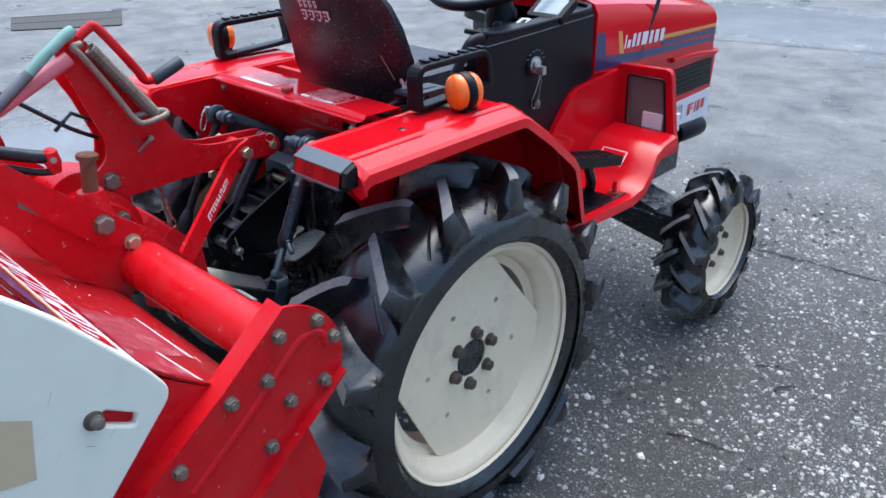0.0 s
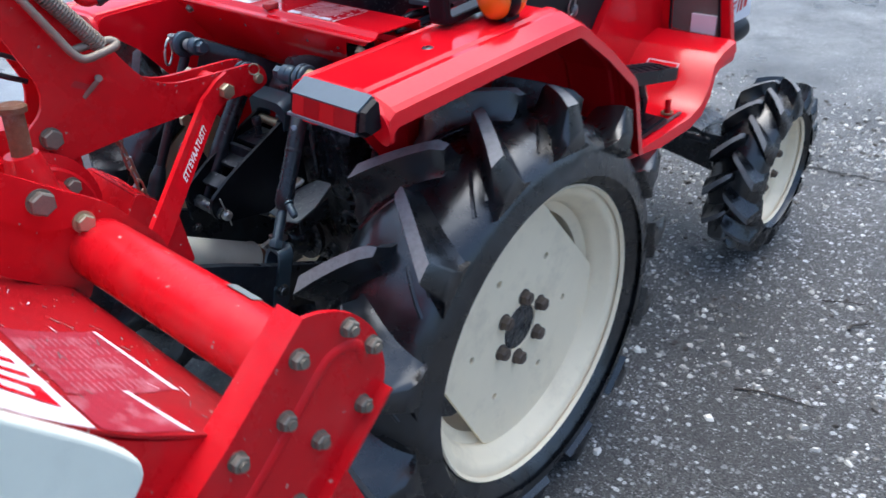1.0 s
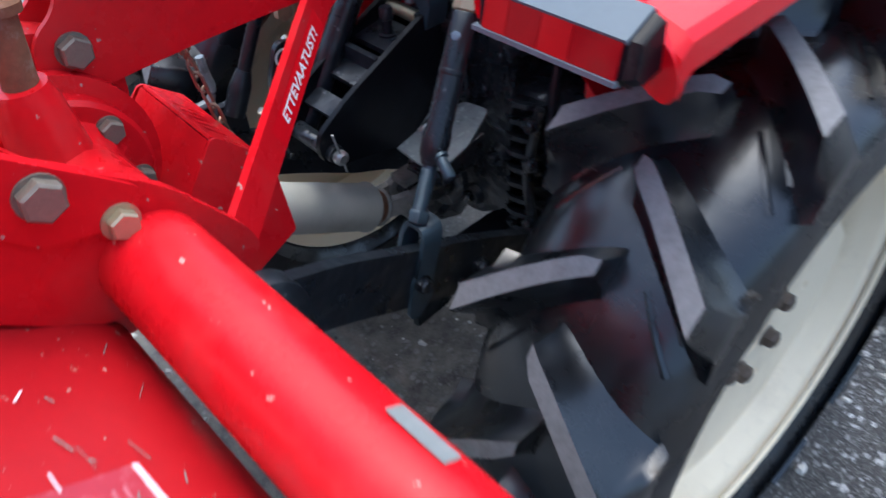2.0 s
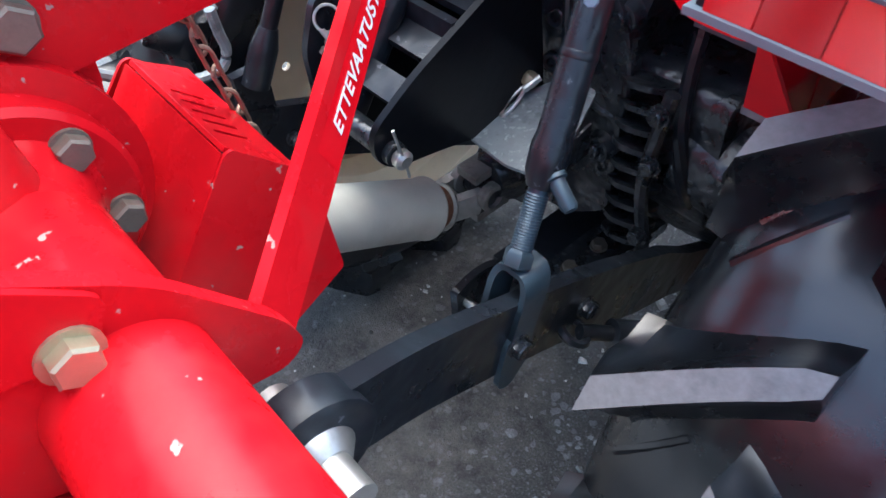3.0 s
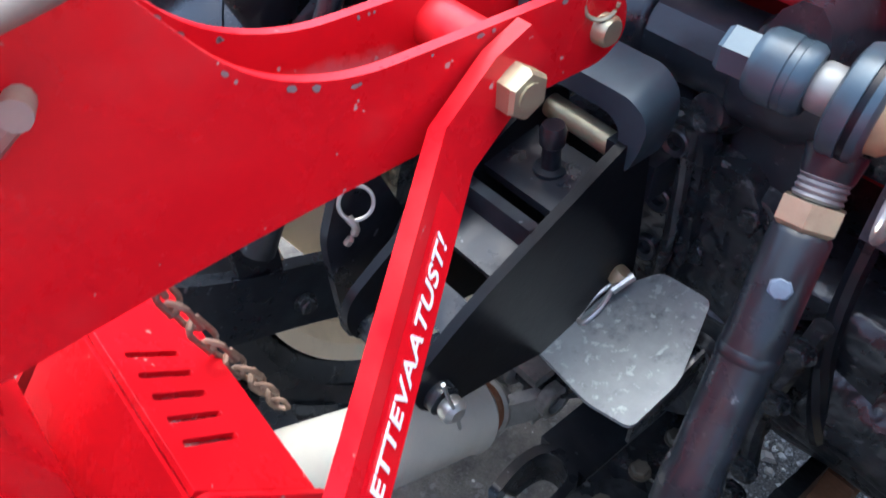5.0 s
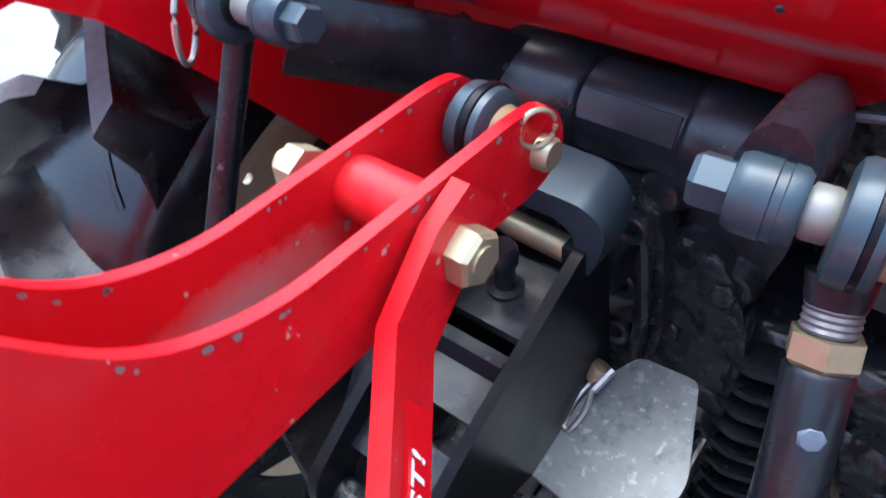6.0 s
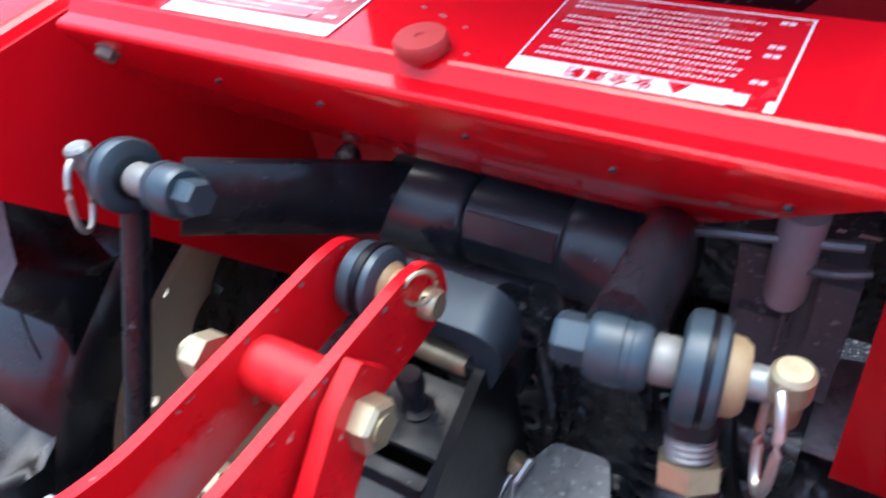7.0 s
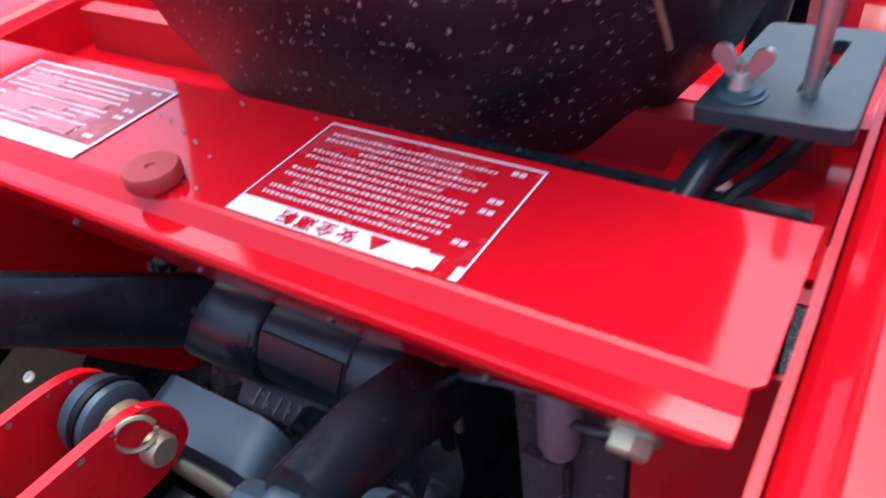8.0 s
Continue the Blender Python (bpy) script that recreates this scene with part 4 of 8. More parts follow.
def build_tail_lamp():
    """A six-sided lamp box: sloping top with sky sheen in its colour, four lens sections, pale lower strip and dark end
    caps.
    """
    prof = [(-0.2635, 0.8805), (-0.268, 0.8835), (-0.2910, 0.8725), (-0.2970, 0.8455), (-0.284, 0.836), (-0.2635, 0.840)]
    body = part("tail_lamp", bevel(slab(bmesh.new(), prof, "x", 0.2955, 0.4155), 0.0012, 1), PLASTIC, tractor, "red rear lamp in a black housing")
    cap = [(-0.2640, 0.8785), (-0.268, 0.8815), (-0.2895, 0.8715), (-0.2945, 0.8475), (-0.283, 0.838), (-0.2640, 0.842)]
    small = [(-0.266 + (y + 0.266) * 0.86, 0.860 + (z - 0.860) * 0.86) for y, z in cap]
    for a, b in ((0.4150, 0.4235), (0.2965, 0.2800)):
        bm = bmesh.new()
        tip = [(-0.266 + (y + 0.266) * 0.45, 0.861 + (z - 0.861) * 0.35) for y, z in cap] if b < a else small
        loft(bm, [[(a, y, z) for y, z in cap], [(a + (b - a) * 0.35, y, z) for y, z in (small if b < a else cap)], [(b, y, z) for y, z in tip]])
        part("end_cap", bevel(bm, 0.0012, 1), PLASTIC, body)
    part("rim", bevel(slab(bmesh.new(), [(-0.267, 0.8845), (-0.2928, 0.8725), (-0.2920, 0.8695), (-0.2655, 0.8815)], "x", 0.2955, 0.4160), 0.0008, 1), LAMP_RIM, body, "upper rim coloured grey-blue by sky reflection")
    cuts = (0.3000, 0.322, 0.350, 0.376, 0.4140)
    for i, (a, b) in enumerate(zip(cuts, cuts[1:])):
        part("lens", bevel(slab(bmesh.new(), [(-0.2885, 0.8690), (-0.2925, 0.8705), (-0.2988, 0.8475), (-0.2945, 0.8462)], "x", a + 0.0003, b - 0.0003), 0.0006, 1),
             TAIL if i % 2 else TAIL_BRIGHT, body, "red lens section")
    part("trim", bevel(slab(bmesh.new(), [(-0.2930, 0.8470), (-0.3005, 0.8474), (-0.3010, 0.8440), (-0.2935, 0.8425)], "x", 0.2925, 0.4155), 0.0008, 1), LAMP_RIM, body, "pale lower edge strip")


for sd in (1, -1):
    build_fender(sd)
    build_grab_handle(sd)
    build_indicator(sd)
build_tail_lamp()


SCUFFS = [(-0.0412, -0.0483), (-0.0319, -0.0498), (-0.0182, -0.0552), (-0.0048, -0.0603), (0.0123, -0.0676), (0.0148, -0.0869), (0.0248, -0.0886), (-0.0086, -0.0244), (0.0383, -0.0233)]


def build_rear_panel():
    """The red sheet cover between the mudguards, with a stepped lip, two warning stickers and a rubber plug."""
    prof = [(-0.0150, 0.8700), (-0.0150, 0.8832), (-0.0165, 0.8845), (-0.0950, 0.8862), (-0.0966, 0.8854), (-0.1020, 0.8796), (-0.1030, 0.8788), (-0.1116, 0.8780), (-0.1126, 0.8772), (-0.1132, 0.8755), (-0.1122, 0.8725), (-0.1100, 0.8685), (-0.0937, 0.8385), (-0.0480, 0.7810)]
    prof = [(y, z + 0.001) for y, z in prof]
    rings = []
    for x in (-0.240, -0.236, -0.12, 0.0, 0.12, 0.200, 0.2345, 0.2585):
        ring = []
        for i, (y, z) in enumerate(prof):
            if i >= 11 and x > 0.19:
                y, z = prof[10][0] + (prof[11][0] - prof[10][0]) * (1.0 if i == 11 else 1.06), prof[10][1] + (prof[11][1] - prof[10][1]) * (1.0 if i == 11 else 1.06)
            cut = 0.0 if x < 0.25 or i < 4 else 0.0035 if i < 9 else 0.0125 if i < 11 else 0.0215
            ring.append((x - cut, y, z))
        rings.append(ring)
    panel = sheet(rings, 0.002, RED_COVER, "rear_cover", tractor, "glossy red sheet cover with a folded lip and stickers", 13)
    bolt(M6, (-0.212, -0.1062, 0.862), (0, -0.87, -0.48), panel)
    bolt(bolt_mesh(0.0075, 0.008, ZINC), (0.2255, -0.1052, 0.8590), (0, -0.87, -0.48), panel)
    for x in (-0.13, -0.058, 0.028, 0.10, 0.17):
        part("hole_plug", drum((x, -0.1010, 0.854), (x + 0.0005, -0.1036, 0.8525), [(0, 0.0022), (0.0026, 0.0018)], 10), CAST, panel)
    k = drum((0.0053, -0.0918, 0.884), (0.0053, -0.0918, 0.899), [(0, 0.008), (0.004, 0.008), (0.0045, 0.0118), (0.006, 0.0128), (0.0105, 0.0128), (0.012, 0.0118), (0.0122, 0.0025), (0.0112, 0.0018)], 32)
    part("plug", k, KNOB, panel, "dull red rubber plug")
    rng = random.Random(31)
    for x, y in SCUFFS:
        l = rng.uniform(0.002, 0.006)
        bars((x, y, 0.8872), (l, -l * 0.5, 0), (0.0005, 0.0012, 0), [(0, 1, 0, 1)], BARE, panel, "scuff", 0.0009)
    for x in (0.062, 0.081, 0.098, 0.113, 0.128, 0.142, 0.158, 0.176, 0.188, 0.196, 0.214):
        l = rng.uniform(0.003, 0.008)
        bars((x, -0.0953, 0.8395), (l, 0, 0), (0.0004, -0.0016, 0.003), [(0, 1, 0, 1)], BARE, panel, "scuff", -0.0014)
    # the sheet's red return below its right end
    part("return_sheet", bevel(slab(bmesh.new(), [(0.2135, 0.862), (0.2135, 0.80), (0.2160, 0.69), (0.2175, 0.632), (0.2660, 0.632), (0.2660, 0.862)], "y", -0.068, -0.0655), 0.0008, 1), RED, panel)
    # the stickers are read from the seat
    def sticker(x0, x1, y0, y1, worn):
        z = 0.8869
        m = STICKER_WORN if worn else STICKER_RED
        bm = bmesh.new()
        def zz(y):
            return 0.8845 + 0.0017 * (-y) / 0.085 + 0.0021
        loft(bm, [[(x0, y0, zz(y0)), (x1, y0, zz(y0))], [(x0, y1, zz(y1)), (x1, y1, zz(y1))]], closed=False, caps=False)
        st = put("sticker", finish_flat(bm, m), panel, "worn red and white warning sticker" if worn else "red and white warning sticker with a torn corner")
        U, V, O = Vector((x1 - x0, 0, 0)), Vector((0, y1 - y0, zz(y1) - zz(y0))), Vector((x0, y0, zz(y0)))
        edge = [(0, 0.007, 0.15, 1), (0.991, 1, 0.05, 1), (0, 1, 0.985, 1)] if not worn else [(0, 0.01, 0, 1), (0.985, 1, 0, 1), (0, 1, 0.985, 1)]
        edge += [(0, 0.84, 0, 0.15), (0.84, 0.90, 0.02, 0.13), (0.965, 1, 0, 0.10)] if not worn else [(0, 1, 0, 0.16)]
        bars(O, U, V, edge, LABEL, st, "border", 0.0004)
        rng = random.Random(11 if worn else 12)
        rows = []
        n = 11
        for i in range(n):
            v = 0.21 + 0.73 * i / n
            u = 0.06
            end = rng.choice((0.70, 0.78, 0.80)) if i % 3 == 0 else 0.82
            u = 0.06 + (0.2 * rng.random() if i % 3 == 2 else 0)
            while u < end:
                w = rng.uniform(0.010, 0.02)
                rows.append((u, u + w, v, v + rng.uniform(0.018, 0.030)))
                u += w + 0.006
        for v in (0.24, 0.52, 0.62, 0.9):
            rows.append((0.88, 0.905, v, v + 0.04))
            rows.append((0.911, 0.935, v, v + 0.04))
        bars(O, U, V, rows, LABEL_DULL, st, "print", 0.0004)
        if worn:
            bars(O, U, V, [(0.08, 0.42, 0.30, 0.42), (0.15, 0.60, 0.42, 0.52), (0.30, 0.78, 0.58, 0.66), (0.10, 0.36, 0.70, 0.82), (0.55, 0.80, 0.22, 0.34)], PRINT_WORN, st, "bleached_patch", 0.0006)
        return O, U, V, st
    O, U, V, st = sticker(0.049, 0.158, -0.0945, -0.0225, False)
    sticker(-0.164, -0.048, -0.0948, -0.028, True)
    c = O + U * 0.40 + V * 0.075 + Vector((0, 0, 0.0007))
    m = Matrix.Translation(c) @ Matrix(((-1, 0, 0, 0), (0, -1, 0, 0), (0, 0, 1, 0), (0, 0, 0, 1)))
    put("heading", words("安全運転", 0.0085, STICKER_RED, m, 0.0001, width=1.25), st)
    bm = bmesh.new()
    t = O + U * 0.655 + V * 0.075 + Vector((0, 0, 0.0007))
    loft(bm, [[t + Vector((0.0045, 0.0035, z)), t + Vector((-0.0045, 0.0035, z)), t + Vector((0, -0.004, z))] for z in (0, 0.0003)])
    part("triangle", bm, STICKER_RED, st)


build_rear_panel()


def build_seat():
    """A moulded seat: a back shell with rolled edges, rounded below, and the cushion before it."""
    seat_parent = tractor
    half = [(0.830, 0.085), (0.835, 0.112), (0.845, 0.128), (0.862, 0.139), (0.886, 0.153), (0.912, 0.164), (0.955, 0.167), (1.02, 0.162), (1.06, 0.151), (1.10, 0.128), (1.13, 0.092), (1.143, 0.045)]
    rings_f, rings_b = [], []
    for z, w in half:
        lean = 0.028 - 0.34 * (z - 0.86)
        cx = 0.031 + 0.028 * max(0.0, min(1.0, (z - 0.878) / 0.08))
        f, b = [], []
        for i in range(17):
            u = -1 + i / 8
            x = cx + w * u
            wrap = (0.050 if u > 0 else 0.015) * abs(u) ** 2.4 * min(1, w / 0.16)
            edge = 0.030 * (1 - abs(u) ** 6) * (1 if 0.86 < z < 1.12 else 0.45)
            b.append((x, lean + wrap, z))
            f.append((x, lean + wrap + 0.012 + edge, z))
        rings_b.append(b)
        rings_f.append(f)
    bm = bmesh.new()
    loft(bm, [b + f[::-1] for b, f in zip(rings_b, rings_f)])
    seat = part("seat", bm, SEAT, seat_parent, "dark scuffed moulded seat", 60)
    cx = 0.035
    bm = block((cx - 0.14, 0.09, 0.80), (cx + 0.12, 0.36, 0.895), 0.03, 4)
    part("cushion", bm, SEAT, seat)
    # emblem on the back: a plain pale shape in two lines
    rows = []
    for i in range(4):
        u = 0.10 + 0.15 * i
        rows += [(u, u + 0.11, 0.90, 0.97), (u + 0.01, u + 0.045, 0.62, 0.90), (u + 0.06, u + 0.10, 0.66, 0.82)]
    for i in range(4):
        u = 0.10 + 0.22 * i
        rows += [(u, u + 0.19, 0.44, 0.54), (u + 0.12, u + 0.18, 0.16, 0.44), (u + 0.02, u + 0.12, 0.04, 0.14), (u + 0.02, u + 0.07, 0.26, 0.36)]
    bars((-0.012, 0.028 - 0.34 * 0.160 - 0.002, 1.020), (0.104, 0.0, 0.004), (0.004, -0.0147, 0.043), rows, LABEL_DULL, seat, "emblem", 0.002)
    part("seam", tubes(bmesh.new(), smooth_line([(0.1795, 0.0125, 0.9665), (0.1815, 0.0272, 0.9403), (0.1826, 0.0370, 0.9241), (0.1829, 0.0428, 0.9142)], 4), 0.0013, 8), OCHRE, seat, "tan piping")
    # runner bracket below
    part("seat_bracket", block((cx - 0.14, 0.03, 0.74), (cx + 0.14, 0.34, 0.80), 0.01), BLACK, seat)


build_seat()


def build_lever_quadrant():
    """The black quadrant plate with a slot, wing nut and control lever beside the seat."""
    loop = fillet([(0.190, 0.002), (0.250, 0.004), (0.251, 0.092), (0.200, 0.088)], 0.004, 3)
    slot = fillet([(0.224, 0.026), (0.230, 0.026), (0.236, 0.078), (0.230, 0.078)], 0.0028, 4)
    me = outline_mesh([loop, slot], 0.006, GRIP, 0.0008)
    me.transform(Matrix.Translation((0.009, 0.022, 0.900)))
    q = put("lever_quadrant", me, tractor, "black slotted lever plate with a wing nut")
    part("lever", tubes(bmesh.new(), smooth_line([(0.238, 0.048, 0.893), (0.2390, 0.0468, 0.920), (0.2395, 0.0465, 0.940), (0.240, 0.047, 0.950)], 4), 0.0036, 10), STEEL, q, "thin steel lever")
    w = part("wing_nut", drum((0.213, 0.040, 0.899), (0.213, 0.040, 0.916), [(0, 0.0062), (0.002, 0.0062), (0.0022, 0.0060), (0.0045, 0.0060), (0.0047, 0.0052), (0.011, 0.0036), (0.0112, 0.0024), (0.015, 0.0024)], 24), STEEL, q)
    part("washer", drum((0.213, 0.040, 0.899), (0.213, 0.040, 0.905), [(0, 0.0112), (0.0025, 0.0112), (0.003, 0.0100), (0.0045, 0.0092), (0.005, 0.007)], 26), NUT, w, "dark washer")
    for e in (-1, 1):
        lp = fillet([(0.0015, 0.904), (0.0125, 0.9165), (0.0102, 0.922), (0.0048, 0.9205), (0.0, 0.9095)], 0.003, 4)
        bm = slab(bmesh.new(), [(0.213 + e * a, b) for a, b in lp], "y", 0.0389, 0.0411)
        part("wing", bevel(bm, 0.0005, 1), STEEL, w)
    part("hose", tubes(bmesh.new(), smooth_line([(0.238, 0.088, 0.892), (0.228, 0.072, 0.884), (0.214, 0.045, 0.878), (0.209, 0.020, 0.878), (0.205, -0.005, 0.872)], 5), 0.0062, 10), BLACK, q, "black bent hose")
    part("seat_platform", block((-0.262, -0.013, 0.836), (0.186, 0.30, 0.841), 0.002), RED, tractor, "red sheet under the seat")
    part("seat_platform", block((0.1865, -0.010, 0.852), (0.2595, 0.150, 0.857), 0.002), RED, tractor, "red sheet beside the seat")
    part("apron", block((0.02, 0.085, 0.80), (0.261, 0.10, 0.868), 0.006), RED, tractor, "red sheet beside the seat")
    for e in (0.0, 0.014):
        part("control_cable", tubes(bmesh.new(), smooth_line([(0.232 + e, 0.075, 0.886), (0.222 + e, 0.045, 0.872), (0.206 + e, 0.018, 0.864), (0.198 + e, -0.020, 0.862)], 5), 0.0038, 8), BLACK, tractor, "thin black control cable")


build_lever_quadrant()


def build_dash():
    side = fillet([(0.30, 0.60), (0.29, 0.955), (0.325, 0.966), (0.50, 0.962), (0.712, 0.972), (0.724, 0.788), (0.625, 0.786), (0.553, 0.70), (0.50, 0.60)], [0.01, 0.02, 0.02, 0.03, 0.015, 0.02, 0.05, 0.03, 0.01], 4)
    bm = bevel(slab(bmesh.new(), side, "x", 0.150, 0.200), 0.012, 3)
    dash = part("dashboard", bm, PLASTIC, tractor, "black plastic instrument cowl")
    top = fillet([(0.196, 0.29), (0.150, 0.285), (0.125, 0.38), (0.09, 0.47), (0.0, 0.56), (-0.14, 0.60), (-0.19, 0.66), (-0.19, 0.73), (0.196, 0.73)], [0.01, 0.015, 0.03, 0.04, 0.05, 0.04, 0.02, 0.01, 0.01], 4)
    part("cowl_top", bevel(slab(bmesh.new(), top, "z", 0.925, 0.950), 0.008, 2), PLASTIC, dash)
    part("cowl_front", bevel(slab(bmesh.new(), fillet([(0.19, 0.50), (0.10, 0.52), (-0.14, 0.63), (-0.18, 0.73), (0.19, 0.73)], 0.03, 4), "z", 0.60, 0.95), 0.006, 2), PLASTIC, dash)
    rimline = [(0.150, 0.290, 0.970), (0.19, 0.290, 0.970), (0.196, 0.32, 0.964), (0.197, 0.39, 0.960), (0.197, 0.56, 0.964), (0.196, 0.70, 0.972), (0.10, 0.728, 0.976), (-0.18, 0.728, 0.976)]
    part("cowl_edge", tubes(bmesh.new(), smooth_line(rimline, 4), 0.006, 10), PLASTIC, dash)
    part("cowl_seam", tubes(bmesh.new(), smooth_line([(0.2008, 0.30, 0.940), (0.2008, 0.44, 0.944), (0.2008, 0.60, 0.950), (0.2008, 0.71, 0.954)], 4), 0.0012, 6), DIRTY, dash)
    m = at((0.155, 0.594, 0.984), (0, -0.53, 0.85), (0, 1, 0))
    me = outline_mesh([fillet([(-0.052, -0.040), (0.052, -0.040), (0.052, 0.040), (-0.052, 0.040)], 0.01, 4)], 0.016, PLASTIC, 0.002)
    me.transform(m)
    g = put("gauge_bezel", me, dash)
    me = outline_mesh([fillet([(-0.038, -0.027), (0.038, -0.027), (0.038, 0.027), (-0.038, 0.027)], 0.004, 4)], 0.003, DISPLAY, 0.0005)
    me.transform(m @ Matrix.Translation((0, 0, 0.0025)))
    put("gauge_glass", me, g, "grey instrument window")
    for x, y, r, h in ((0.155, 0.33, 0.008, 0.020), (0.165, 0.365, 0.009, 0.016), (0.13, 0.42, 0.010, 0.02)):
        part("dial_knob", drum((x, y, 0.949), (x, y, 0.949 + h), [(0, r), (h * 0.8, r), (h, r * 0.7)], 18), PLASTIC, dash)
    bars((0.140, 0.475, 0.9600), (0.024, 0.004, 0), (0.0, 0.026, 0.008), [(0, 1, 0, 1)], LABEL, dash, "small_plate", 0.001)
    bars((0.150, 0.481, 0.9620), (0.012, 0.002, 0), (0.0, 0.014, 0.004), [(0, 0.9, 0, 1)], PLASTIC, dash, "plate_mark", 0.0016)
    # ignition key and its cord on the side
    c = Vector((0.2015, 0.475, 0.872))
    part("switch_plate", drum(c - Vector((0.001, 0, 0)), c + Vector((0.002, 0, 0)), [(0, 0.030), (0.002, 0.030), (0.003, 0.028)], 32), PLASTIC, dash)
    for k in range(7):
        a = radians(20 + 22 * k)
        q = c + Vector((0.0022, 0.034 * math.cos(a), 0.034 * math.sin(a)))
        part("print", block(q - Vector((0.001, 0.0035, 0.0012)), q + Vector((0.0005, 0.0035, 0.0012)), 0), DIRTY, dash)
    part("key_switch", drum(c, c + Vector((0.012, 0, 0)), [(0, 0.019), (0.003, 0.019), (0.004, 0.014), (0.010, 0.013), (0.012, 0.01)], 28), STEEL, dash)
    part("key", bevel(slab(bmesh.new(), fillet([(0.466, 0.852), (0.482, 0.852), (0.480, 0.872), (0.468, 0.872)], 0.005, 4), "x", 0.213, 0.232), 0.001, 1), STEEL, dash, "ignition key")
    part("key_cord", tubes(bmesh.new(), smooth_line([(0.222, 0.472, 0.854), (0.220, 0.462, 0.82), (0.212, 0.455, 0.785), (0.209, 0.470, 0.768), (0.210, 0.482, 0.79), (0.218, 0.480, 0.83), (0.222, 0.474, 0.853)], 5), 0.0016, 6), STEEL, dash)
    part("key_tag", drum((0.2065, 0.483, 0.775), (0.2125, 0.483, 0.775), [(0, 0.011), (0.004, 0.011), (0.006, 0.008)], 20), DIRTY, dash)
    # column and wheel
    part("steering_column", drum((0.03, 0.56, 0.93), (0.03, 0.53, 1.085), [(0, 0.045), (0.03, 0.042), (0.05, 0.032), (0.15, 0.028)], 20), PLASTIC, dash)
    n = Vector((0, -0.55, 1)).normalized()
    hub = Vector((0.03, 0.53, 1.085))
    sw = part("steering_wheel", hoop(hub, n, 0.175, 0.0125, 48, 10), PLASTIC, dash, "black steering wheel")
    for a in (90, 210, 330):
        o = frame_of(n) @ Vector((math.cos(radians(a)), math.sin(radians(a)), 0)) * 0.172
        part("spoke", rod(hub - n * 0.02, hub + o, 0.008, 8), PLASTIC, sw)
    # black shift lever by the cowl
    part("gear_lever", tubes(bmesh.new(), smooth_line([(0.19, 0.16, 0.80), (0.195, 0.195, 0.88), (0.198, 0.228, 0.93), (0.20, 0.25, 0.958), (0.20, 0.285, 0.962)], 5), 0.0095, 12, 0.012), PLASTIC, dash, "bent black shift lever")


build_dash()


